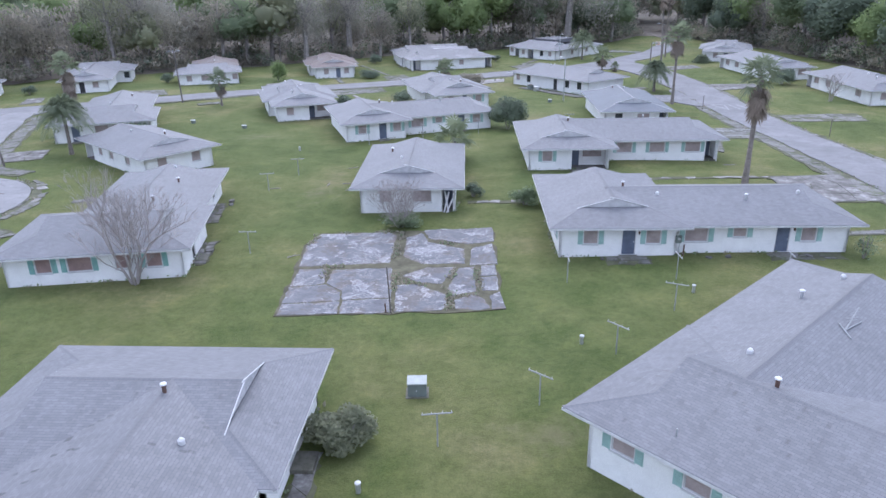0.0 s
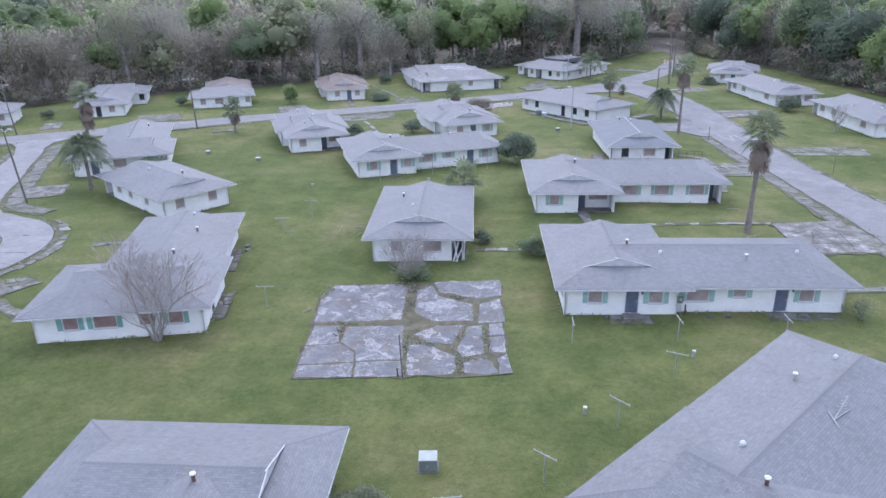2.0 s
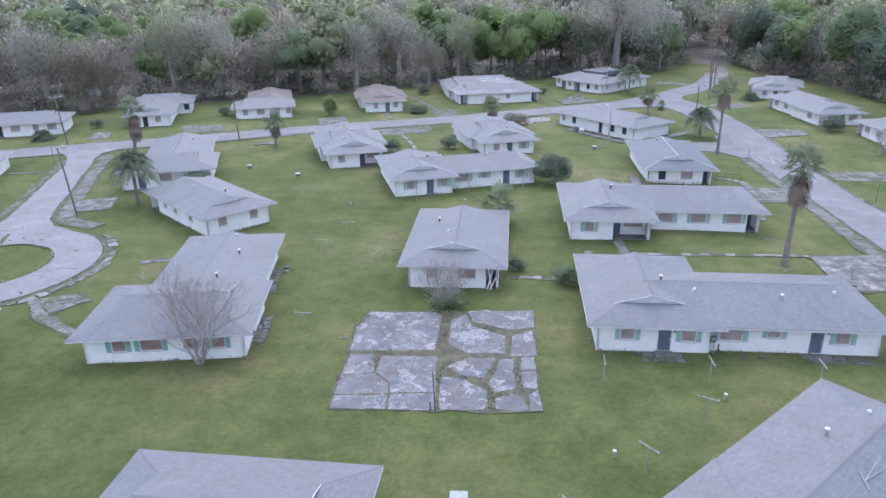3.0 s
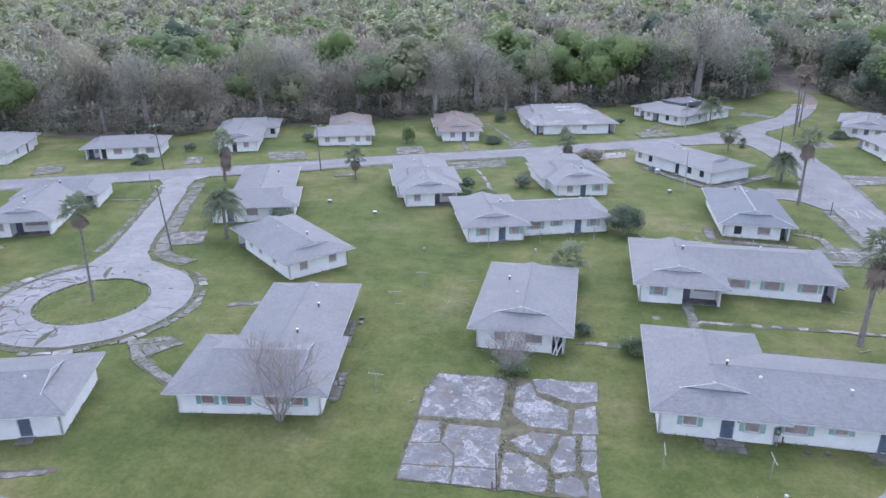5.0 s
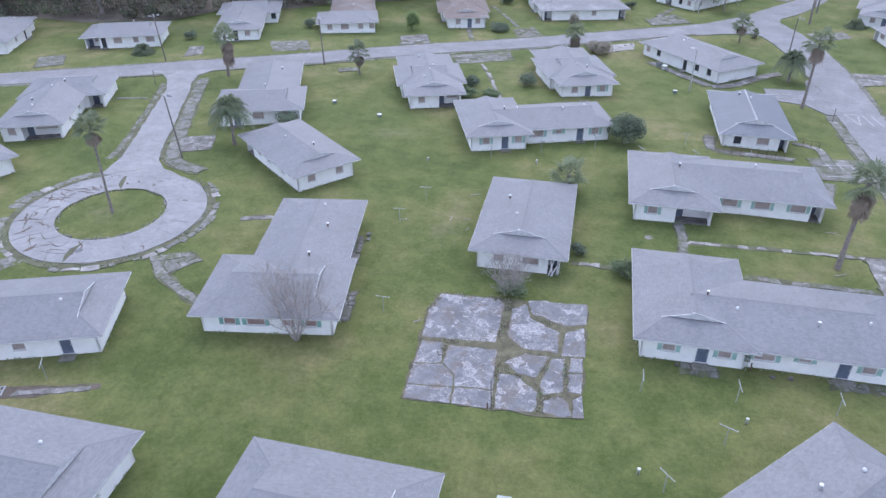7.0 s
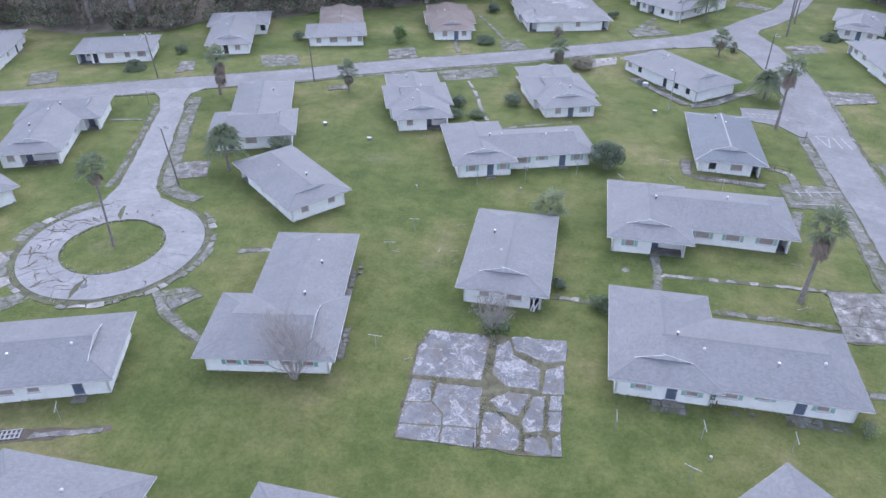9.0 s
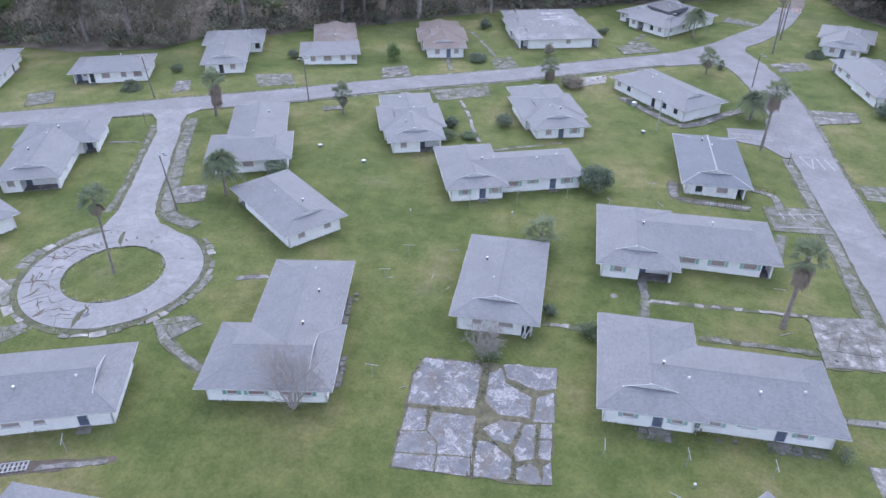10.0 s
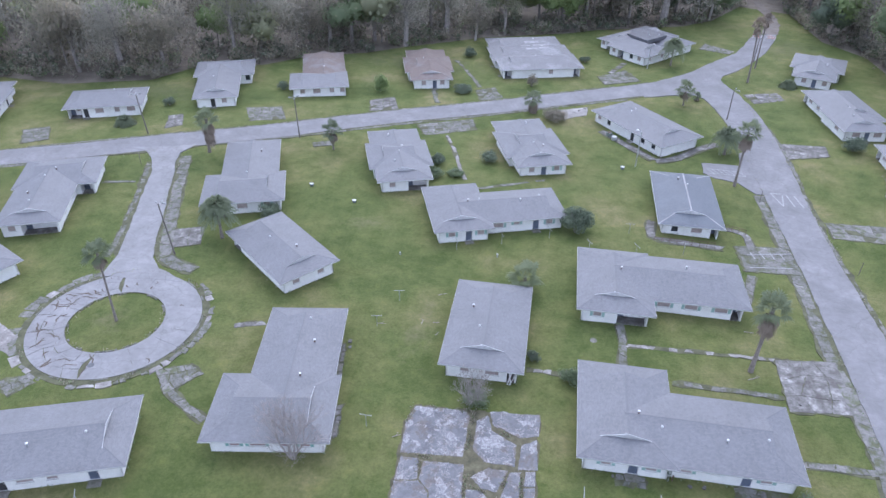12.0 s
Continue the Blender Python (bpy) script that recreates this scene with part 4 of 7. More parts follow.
def roof_block(root, block, axis, ends, mat, bright_end=False):
    """A low hip roof over one wing. ends: for its low and high end, g a small gable on top of the hip, n none."""
    x0, x1, y0, y1 = block
    u0, u1, v0, v1 = (x0, x1, y0, y1) if axis == "x" else (y0, y1, x0, x1)
    w, m, k = (v1 - v0) / 2, (v0 + v1) / 2, math.hypot(1, PITCH)
    d = w - GABLET

    def at(u, v, h):
        return (u, v, EAVE + h) if axis == "x" else (v, u, EAVE + h)

    def flip(points):
        return points if axis == "x" else points[::-1]

    top, fascia, lines, gables = Geo(), Geo(), [], []
    low, high = [], []
    for end, u, s, out in ((ends[0], u0, 1, low), (ends[1], u1, -1, high)):
        if end == "g":
            out += [(u + s * d, m - GABLET, PITCH * d), (u + s * d, m, PITCH * w), (u + s * d, m + GABLET, PITCH * d)]
        else:
            out += [(u, m, PITCH * w)]
    side_a = [(u0, v0, 0), (u1, v0, 0)] + ([high[0]] if len(high) == 3 else []) + [high[len(high) // 2], low[len(low) // 2]] + ([low[0]] if len(low) == 3 else [])
    side_b = [(u1, v1, 0), (u0, v1, 0)] + ([low[2]] if len(low) == 3 else []) + [low[len(low) // 2], high[len(high) // 2]] + ([high[2]] if len(high) == 3 else [])
    for poly, base in ((side_a, v0), (side_b, v1)):
        pts = flip([at(*p) for p in poly])
        uv = flip([(p[0], abs(p[1] - base) * k) for p in poly])
        top.face(pts, uv)
    for tri, u, s in ((low, u0, 1), (high, u1, -1)):
        if len(tri) == 3:
            hip = [(u, v1, 0), (u, v0, 0), tri[0], tri[2]]
            hip = hip if s == 1 else hip[::-1]
            top.face(flip([at(*p) for p in hip]), flip([(p[1] + 0.15, abs(p[0] - u) * k) for p in hip]))
            vents, rakes = Geo(), Geo()
            gables.append((vents, rakes, s == (1 if axis == "y" else -1) and (axis == "y" or bright_end)))
            face = [(p[0] + s * 0.035, p[1], p[2]) for p in tri]
            face = face if s == -1 else face[::-1]
            vents.face(flip([at(*p) for p in face]))
            # louvres across the small gable
            for q in range(1, 4):
                z = tri[0][2] + (tri[1][2] - tri[0][2]) * q / 4.5
                h = GABLET * (1 - q / 4.5) * 0.92
                a, b = at(tri[1][0] + s * 0.03, m - h, z), at(tri[1][0] + s * 0.012, m + h, z + 0.03)
                vents.box(min(a[0], b[0]), max(a[0], b[0]), min(a[1], b[1]), max(a[1], b[1]), a[2], b[2])
            for a, b in ((tri[0], tri[1]), (tri[1], tri[2])):
                pa, pb = Vector(at(a[0] - s * 0.02, a[1], a[2] + 0.012)), Vector(at(b[0] - s * 0.02, b[1], b[2] + 0.012))
                rakes.tube([pa + (pa - pb) * 0.16, pb], [0.03, 0.03], 4)
            for corner, g in (((u, v0, 0), tri[0]), ((u, v1, 0), tri[2])):
                lines.append((at(*corner), at(*g)))
        else:
            top.face([at(u, v0, -0.02), at(u, v1, -0.02), at(u, m, PITCH * w - 0.03)])
    lines.append((at(*low[len(low) // 2]), at(*high[len(high) // 2])))
    # underside
    under = [(u0, v0), (u0, v1), (u1, v1), (u1, v0)]
    top.face(flip([at(*c, -0.10) for c in under]))
    for c, e in zip(under, under[1:] + under[:1]):
        top.face(flip([at(*c, 0), at(*e, 0), at(*e, -0.10), at(*c, -0.10)]))
    t = 0.025
    for a, b, c, e in ((u0, u1, v0 - t, v0), (u0, u1, v1, v1 + t)):
        p, q = at(a, c, 0), at(b, e, 0)
        fascia.box(min(p[0], q[0]), max(p[0], q[0]), min(p[1], q[1]), max(p[1], q[1]), EAVE - 0.16, EAVE - 0.035)
    for end, a, b in ((ends[0], u0 - t, u0), (ends[1], u1, u1 + t)):
        if end == "g":
            p, q = at(a, v0 - t, 0), at(b, v1 + t, 0)
            fascia.box(min(p[0], q[0]), max(p[0], q[0]), min(p[1], q[1]), max(p[1], q[1]), EAVE - 0.16, EAVE - 0.035)
    roof = part("roof", top, mat, root, "", True)
    for a, b in lines:
        caps = Geo()
        caps_along(caps, a, b)
        tagged(part("ridge_cap", caps, PATCH if mat is SHINGLE_DARK else mat, roof), kind="stuff")
    part("fascia", fascia, TRIM, roof, "white fascia board")
    for vents, rakes, bright in gables:
        part("gable_vent", vents, SOFFIT, roof, "grey louvred gable vent")
        if bright:
            part("rake_trim", rakes, TRIM, roof, "white rake trim")


def caps_along(geo, a, b):
    """Cap shingles that overlap along a ridge or hip."""
    a, b = Vector(a), Vector(b)
    d = b - a
    n = max(1, int(d.length / 0.22))
    side = Vector((-d.y, d.x, 0)).normalized() * 0.13
    for i in range(n):
        p, q = a + d * (i / n), a + d * ((i + 1.15) / n)
        lift_p, lift_q = Vector((0, 0, 0.013)), Vector((0, 0, 0.004))
        drop = Vector((0, 0, 0.036))
        geo.face([p - side + lift_p - drop, q - side + lift_q - drop, q + lift_q, p + lift_p], [(0.05, 0.03), (0.25, 0.03), (0.25, 0.11), (0.05, 0.11)])
        geo.face([p + lift_p, q + lift_q, q + side + lift_q - drop, p + side + lift_p - drop], [(0.05, 0.03), (0.25, 0.03), (0.25, 0.11), (0.05, 0.11)])


class Side:
    """One wall of a wing: s along it, d inwards from its face, z up."""

    def __init__(self, block, side):
        x0, x1, y0, y1 = block[0] + OVER, block[1] - OVER, block[2] + OVER, block[3] - OVER
        self.side = side
        self.face = {"s": y0, "n": y1, "w": x0, "e": x1}[side]
        self.a, self.b = (x0, x1) if side in "sn" else (y0, y1)

    def put(self, s, d, z):
        k = d if self.side in "sw" else -d
        return (s, self.face + k, z) if self.side in "sn" else (self.face + k, s, z)

    def box(self, geo, s0, s1, d0, d1, z0, z1):
        p, q = self.put(s0, d0, z0), self.put(s1, d1, z1)
        geo.box(min(p[0], q[0]), max(p[0], q[0]), min(p[1], q[1]), max(p[1], q[1]), z0, z1)


def wall_with_openings(side, holes, top=EAVE - 0.06, thick=0.2):
    """A wall with its openings cut through."""
    geo = Geo()
    ss = sorted({side.a, side.b, *[v for h in holes for v in h[1:3]]})
    zs = sorted({-0.7, top, *[v for h in holes for v in h[3:5]]})

    def solid(i, j):
        if not (0 <= i < len(ss) - 1 and 0 <= j < len(zs) - 1):
            return False
        s, z = (ss[i] + ss[i + 1]) / 2, (zs[j] + zs[j + 1]) / 2
        return not any(h[1] < s < h[2] and h[3] < z < h[4] for h in holes)

    for i in range(len(ss) - 1):
        for j in range(len(zs) - 1):
            if not solid(i, j):
                continue
            s0, s1, z0, z1 = ss[i], ss[i + 1], zs[j], zs[j + 1]
            for d in (0, thick):
                geo.face([side.put(s0, d, z0), side.put(s1, d, z0), side.put(s1, d, z1), side.put(s0, d, z1)])
            for di, dj, line in ((-1, 0, ((s0, z0), (s0, z1))), (1, 0, ((s1, z0), (s1, z1))), (0, -1, ((s0, z0), (s1, z0))), (0, 1, ((s0, z1), (s1, z1)))):
                if not solid(i + di, j + dj):
                    (sa, za), (sb, zb) = line
                    geo.face([side.put(sa, 0, za), side.put(sb, 0, zb), side.put(sb, thick, zb), side.put(sa, thick, za)])
    return geo


def window(root, side, hole, board, shutters):
    _, s0, s1, z0, z1 = hole
    rim = Geo()
    side.box(rim, s0, s0 + 0.06, 0.05, 0.15, z0, z1)
    side.box(rim, s1 - 0.06, s1, 0.05, 0.15, z0, z1)
    side.box(rim, s0 + 0.06, s1 - 0.06, 0.05, 0.15, z1 - 0.06, z1)
    side.box(rim, s0 + 0.06, s1 - 0.06, 0.05, 0.15, z0, z0 + 0.06)
    w = part("window", rim, TRIM, root)
    sheet = Geo()
    side.box(sheet, s0 + 0.06, s1 - 0.06, 0.08, 0.12, z0 + 0.06, z1 - 0.06)
    part("board" if board is not GLASS_DARK else "pane", sheet, board, w)
    sill = Geo()
    side.box(sill, s0 - 0.06, s1 + 0.06, -0.05, 0.06, z0 - 0.07, z0 - 0.004)
    part("window_sill", sill, TRIM, w)
    if shutters:
        for a, b in ((s0 - 0.40, s0 - 0.03), (s1 + 0.03, s1 + 0.40)):
            leaf = Geo()
            side.box(leaf, a, b, -0.02, -0.002, z0, z1)
            side.box(leaf, a, a + 0.05, -0.045, -0.02, z0, z1)
            side.box(leaf, b - 0.05, b, -0.045, -0.02, z0, z1)
            for q in range(9):
                z = z0 + 0.03 + (z1 - z0 - 0.1) * q / 8
                side.box(leaf, a + 0.05, b - 0.05, -0.038, -0.02, z, z + 0.05)
            part("shutter", leaf, TEAL_DEEP if board is BOARD_RED else TEAL, w, "faded teal louvred shutter")


def house_door(root, side, hole, mat):
    _, s0, s1, z0, z1 = hole
    leaf = Geo()
    side.box(leaf, s0 + 0.06, s1 - 0.06, 0.07, 0.12, z0 + 0.02, z1 - 0.06)
    mid = (s0 + s1) / 2
    for a, b in ((s0 + 0.16, mid - 0.05), (mid + 0.05, s1 - 0.16)):
        for c, e in ((z0 + 0.2, z0 + 0.85), (z0 + 1.0, z1 - 0.2)):
            side.box(leaf, a, b, 0.055, 0.07, c, e)
    d = part("door", leaf, mat, root, "slate blue front door" if mat is BLUE else "")
    rim = Geo()
    side.box(rim, s0, s0 + 0.06, 0.03, 0.16, z0, z1)
    side.box(rim, s1 - 0.06, s1, 0.03, 0.16, z0, z1)
    side.box(rim, s0 + 0.06, s1 - 0.06, 0.03, 0.16, z1 - 0.06, z1)
    part("door_frame", rim, TRIM, d)
    knob = Geo()
    side.box(knob, s1 - 0.17, s1 - 0.11, 0.0, 0.07, z0 + 0.95, z0 + 1.02)
    part("door_knob", knob, METAL, d)
    step = Geo()
    side.box(step, s0 - 0.15, s1 + 0.15, -1.0, -0.01, -0.3, 0.07)
    part("door_step", step, KERB, root, "mossy concrete door step")


def porch(root, side, hole, deep, post):
    """A recess behind an opening, with a floor, and a post at its open corner."""
    _, s0, s1, z0, z1 = hole
    inner = Geo()
    side.box(inner, s0, s1, deep, deep + 0.15, -0.3, z1 + 0.1)
    side.box(inner, s0 - 0.12, s0, 0.2, deep, -0.3, z1 + 0.1)
    side.box(inner, s1, s1 + 0.12, 0.2, deep, -0.3, z1 + 0.1)
    p = part("porch", inner, PAINT, root, "recessed front porch")
    floor_geo = Geo()
    side.box(floor_geo, s0, s1, -0.05, deep, -0.2, 0.06)
    part("porch_floor", floor_geo, SLAB, p)
    way = Geo()
    side.box(way, s0 + 0.1, s0 + 1.0, deep - 0.05, deep - 0.004, 0.06, 2.06)
    part("door", way, BLUE, p)
    if s1 - s0 > 2.5:
        win = Geo()
        side.box(win, s0 + 1.4, s1 - 0.4, deep - 0.06, deep - 0.004, 1.0, 2.0)
        part("board", win, BOARD, p)
    if post:
        pillar = Geo()
        side.box(pillar, s1 - 0.14, s1 - 0.002, 0.02, 0.16, -0.2, z1 - 0.004)
        part("post", pillar, TRIM, p)


def vent_pipe(root, x, y, z, tall):
    """A flue with a rain cap, or a low roof vent."""
    geo = Geo()
    if tall == 3:
        geo.tube([(x, y, z - 0.1), (x, y, z + 0.34)], [0.035, 0.035], 8)
        part("stack_pipe", geo, METAL_DULL, root)
    elif tall:
        geo.tube([(x, y, z - 0.2), (x, y, z + 0.34)], [0.09, 0.09], 10)
        p = part("flue", geo, RUST if tall == 2 else METAL, root)
        cap = Geo()
        cap.tube([(x, y, z + 0.36), (x, y, z + 0.42), (x, y, z + 0.47)], [0.14, 0.14, 0.05], 10)
        part("flue_cap", cap, WHITE, p, "white rain cap")
    else:
        geo.tube([(x, y, z - 0.15), (x, y, z + 0.16), (x, y, z + 0.25)], [0.14, 0.14, 0.06], 10)
        part("roof_vent", geo, TRIM, root)


def roof_height(blocks, x, y):
    h = 0
    for (x0, x1, y0, y1), axis, ends in blocks:
        if x0 < x < x1 and y0 < y < y1:
            cross = min(x - x0, x1 - x) if axis == "y" else min(y - y0, y1 - y)
            along = [a for a, e in zip((y - y0, y1 - y) if axis == "y" else (x - x0, x1 - x), ends) if e == "g"]
            w = (x1 - x0 if axis == "y" else y1 - y0) / 2
            d = min([cross] + [a for a in along if a < w - GABLET])
            h = max(h, d * PITCH)
    return EAVE + h


WALL_FEET = []


def roof_sheet(root, name, rect, blocks, mat, lift=0.03, label=""):
    """A thin sheet laid over the slopes of a roof."""
    x0, x1, y0, y1 = rect
    nx, ny = max(2, int((x1 - x0) / 0.4)), max(2, int((y1 - y0) / 0.4))
    geo = Geo()

    def at(i, j, down=0.0):
        px, py = x0 + (x1 - x0) * i / nx, y0 + (y1 - y0) * j / ny
        return (px, py, roof_height(blocks, px, py) + lift - down)

    for i in range(nx):
        for j in range(ny):
            geo.face([at(i, j), at(i + 1, j), at(i + 1, j + 1), at(i, j + 1)])
    for i in range(nx):
        geo.face([at(i, 0, 0.05), at(i + 1, 0, 0.05), at(i + 1, 0), at(i, 0)])
        geo.face([at(i + 1, ny, 0.05), at(i, ny, 0.05), at(i, ny), at(i + 1, ny)])
    return part(name, geo, mat, root, label, True)


def house(x, y, turn, label, blocks, openings, vents=(), roofs=None, board=None, bright_end=False, up=0.0):
    """A block-built bungalow of one or more wings. openings: wing, side, kind, from, to, sill, head."""
    root = thing("house", on_ground(x, y, turn, up), label, "house", "abandoned bungalows")
    for i, (block, axis, ends) in enumerate(blocks):
        roof_block(root, block, axis, ends, (roofs or {}).get(i, SHINGLE), bright_end)
        for s in "snwe":
            if (axis == "x" and s == "w" or axis == "y" and s == "s") and ends[0] == "n":
                continue
            if (axis == "x" and s == "e" or axis == "y" and s == "n") and ends[1] == "n":
                continue
            side = Side(block, s)
            mine = [(o[2], *o[3:]) for o in openings if o[0] == i and o[1] == s]
            part("wall", wall_with_openings(side, mine), PAINT, root)
            WALL_FEET.append((root.matrix_basis @ Vector(side.put(side.a, -0.12, 0)), root.matrix_basis @ Vector(side.put(side.b, -0.12, 0))))
            for h in mine:
                if h[0].startswith("win"):
                    window(root, side, h, board or BOARD, h[0] == "win")
                elif h[0] == "glass":
                    window(root, side, h, GLASS_DARK, False)
                elif h[0] == "door":
                    house_door(root, side, h, BLUE)
                elif h[0] == "dark":
                    # closed leaf; the darkness of the room behind is put into its colour
                    house_door(root, side, h, INSIDE)
                else:
                    porch(root, side, h, 1.7, h[0] == "porch_post")
    for vx, vy, tall in vents:
        vent_pipe(root, vx, vy, roof_height(blocks, vx, vy), tall)
    return root


def front(wing, side, *spec):
    """Openings along one wall: letters for kinds, with the middle of each."""
    out = []
    for kind, mid in spec:
        half, lo, hi = {"w": (0.55, 0.9, 2.05), "W": (0.85, 0.9, 2.05), "p": (0.55, 0.9, 2.05), "P": (0.85, 0.9, 2.05), "s": (0.5, 1.25, 2.05), "g": (0.55, 0.75, 2.1),
                        "d": (0.52, 0.07, 2.12), "k": (0.5, 0.07, 2.12)}[kind]
        name = {"w": "win", "W": "win", "s": "win", "p": "win_plain", "P": "win_plain", "g": "glass", "d": "door", "k": "dark"}[kind]
        out.append((wing, side, name, mid - half, mid + half, lo, hi))
    return out


# the large L-shaped house beside the street
house(18.6, 55.7, 1.2, "white L-shaped bungalow with grey shingles, teal shutters and blue doors",
      [((-10.9, -0.6, -7.4, 7.3), "y", "gg"), ((-6.0, 11.9, -7.0, 3.6), "x", "ng")],
      front(0, "s", ("w", -7.77), ("d", -4.97), ("w", -3.19)) + front(1, "s", ("W", 0.05), ("s", 3.2), ("d", 6.35), ("w", 8.2)) + front(0, "w", ("w", -4.5), ("p", 1.0)),
      [(-4.6, -1.6, 2), (-2.2, -2.85, 0), (4.3, -3.6, 1), (8.5, -2.8, 0)])
house(17.7, 81.1, 1.4, "white L-shaped bungalow with grey shingles and a shaded corner porch",
      [((-10.8, -0.6, -8.2, 6.7), "y", "gg"), ((-5.9, 12.0, -4.6, 6.1), "x", "ng")],
      front(0, "s", ("w", -8.0)) + [(0, "s", "porch_post", -5.4, -1.6, -0.3, 2.2)] + front(1, "s", ("W", 0.9), ("W", 4.5), ("W", 8.4)) + [(1, "s", "porch_post", 9.8, 11.0, -0.3, 2.2)],
      [(-4.9, 0.15, 2), (4.1, 2.05, 1)])
house(-26.0, 54.6, 10.5, "white bungalow with brown boarded windows, teal shutters and grey shingles",
      [((-7.3, 6.5, -10.9, -0.7), "x", "gg"), ((-4.1, 5.8, -5.9, 11.6), "y", "ng")],
      front(0, "s", ("w", -3.85), ("W", -1.4), ("p", 1.55), ("w", 3.7)) + front(0, "e", ("k", -6.6)) + front(1, "e", ("k", 3.0), ("g", 6.6)),
      [(1.6, 8.1, 0), (2.7, 4.0, 2), (2.0, -2.0, 2)], None, BOARD_RED, True)
house(-3.9, 67.7, 1.3, "small white bungalow with a grey hip roof and boarded windows",
      [((-5.1, 5.1, -8.6, 8.6), "y", "gg")],
      front(0, "s", ("p", -2.0), ("P", 1.3)) + [(0, "s", "porch", 3.1, 4.05, -0.3, 2.15)] + front(0, "w", ("p", -3.0), ("k", 2.0)),
      [(-2.2, 1.9, 2), (-0.9, -2.2, 0)])
house(-7.9, 97.3, 20.3, "white L-shaped bungalow with grey shingles and blue doors",
      [((-10.1, -0.6, -7.0, 7.8), "y", "gg"), ((-5.5, 11.9, -5.4, 4.4), "x", "ng")],
      front(0, "s", ("w", -7.2), ("d", -4.5), ("w", -2.6)) + front(1, "s", ("W", 0.6), ("s", 3.6), ("d", 6.8), ("w", 9.0)),
      [(-3.6, -0.4, 2), (-1.6, 0.4, 0), (4.9, -1.2, 1), (8.4, 0.0, 0)])
house(-27.0, 112.9, 20.6, "white bungalow with a cross-shaped grey shingle roof",
      [((-4.9, 4.9, -10.7, 10.8), "y", "gg"), ((-5.8, 5.8, -5.4, 5.3), "x", "gg")],
      front(0, "s", ("p", -2.2)) + [(0, "s", "porch_post", 0.6, 4.08, -0.3, 2.2)],
      [(-1.2, 6.0, 1), (-1.2, -5.0, 1), (0.8, 1.0, 0), (0.0, -1.5, 0)])
house(24.3, 107.7, 1.0, "small white bungalow with slate grey shingles and a paved apron",
      [((-5.2, 5.2, -9.3, 9.3), "y", "gg")],
      front(0, "s", ("g", -2.4), ("P", 1.0)) + [(0, "s", "porch_post", 3.2, 4.3, -0.3, 2.15)],
      [(-1.0, 4.6, 2), (0.2, 2.0, 1)], {0: SHINGLE_DARK})
house(19.2, 139.3, -49.6, "long white house with dark windows and a grey hip roof",
      [((-10.7, 10.7, -5.6, 5.6), "x", "gg")],
      front(0, "s", ("p", -8.6), ("g", -5.6), ("k", 1.6), ("g", 4.6), ("g", 7.6)),
      [(-4.5, 1.2, 0), (-3.4, -1.0, 1)])
house(-3.5, 124.2, 21.0, "white bungalow with a cross-shaped grey roof and a blue door",
      [((-5.2, 5.2, -10.2, 10.9), "y", "gg"), ((-6.1, 6.1, -6.0, 5.8), "x", "gg")],
      front(0, "s", ("p", -2.2), ("d", 0.1), ("w", 2.6)),
      [(0.8, 6.0, 1), (1.3, -4.2, 2), (-0.2, -3.0, 0)])
house(-36.7, 79.4, -39.7, "white bungalow turned askew with a grey hip roof",
      [((-8.7, 8.7, -4.8, 4.8), "x", "gg")],
      front(0, "e", ("p", -2.0), ("p", 2.0)) + front(0, "s", ("p", -3.6), ("p", -0.6), ("p", 3.6)) + [(0, "s", "porch_post", -7.8, -5.6, -0.3, 2.2)],
      [(3.2, 1.0, 2), (-1.5, -0.8, 0)])
house(-51.4, 100.8, 20.3, "white bungalow with a grey roof half hidden by a palm",
      [((-7.1, 6.6, -11.5, -0.9), "x", "gg"), ((-4.5, 5.4, -6.2, 12.4), "y", "ng")],
      front(0, "s", ("P", -0.4), ("w", 3.6), ("d", -3.6)) + front(1, "e", ("p", 4.0)),
      [(2.2, 5.6, 2), (0.2, -3.2, 0)])
house(-80.0, 88.3, 22.7, "white bungalow with a front gable wing and a side carport",
      [((-7.5, 5.9, 0.7, 11.2), "x", "gg"), ((-6.9, 2.9, -11.5, 6.0), "y", "gn")],
      front(1, "s", ("p", -4.6)) + [(1, "s", "porch", -3.2, 2.05, -0.3, 2.2)] + front(1, "e", ("p", -6.0), ("p", -1.0)) + [(0, "s", "porch_post", 3.0, 5.05, -0.3, 2.2)],
      [(-1.0, 4.8, 2), (-2.2, 2.4, 0), (-3.6, -3.0, 2), (-2.6, -6.0, 0)])
house(-95.1, 126.1, 22.3, "long low white bungalow with a grey roof",
      [((-8.0, 8.0, -5.4, 5.4), "x", "gg")], front(0, "s", ("k", -3.6), ("P", -0.9), ("p", 2.6), ("P", 5.4)) + [(0, "s", "porch_post", -7.1, -4.4, -0.3, 2.2)], [(1.6, 1.0, 1)])
house(-76.6, 143.1, 21.3, "white bungalow with a grey front gable wing",
      [((-6.6, 7.2, 1.0, 11.8), "x", "gg"), ((-5.4, 4.3, -12.8, 6.2), "y", "gn")],
      front(1, "s", ("p", 1.2), ("k", -1.2)) + front(0, "s", ("g", 5.6)), [(-1.6, -2.0, 0)])
house(-56.3, 153.3, 20.0, "white bungalow with grey front roof and rusty brown rear roof",
      [((-7.1, 6.3, -11.5, -1.2), "x", "gg"), ((-4.1, 6.0, -6.2, 12.9), "y", "ng")],
      front(0, "s", ("p", -4.2), ("P", -1.0), ("p", 2.4), ("p", 4.8)), [(1.0, -1.0, 0)], {1: SHINGLE_BROWN})
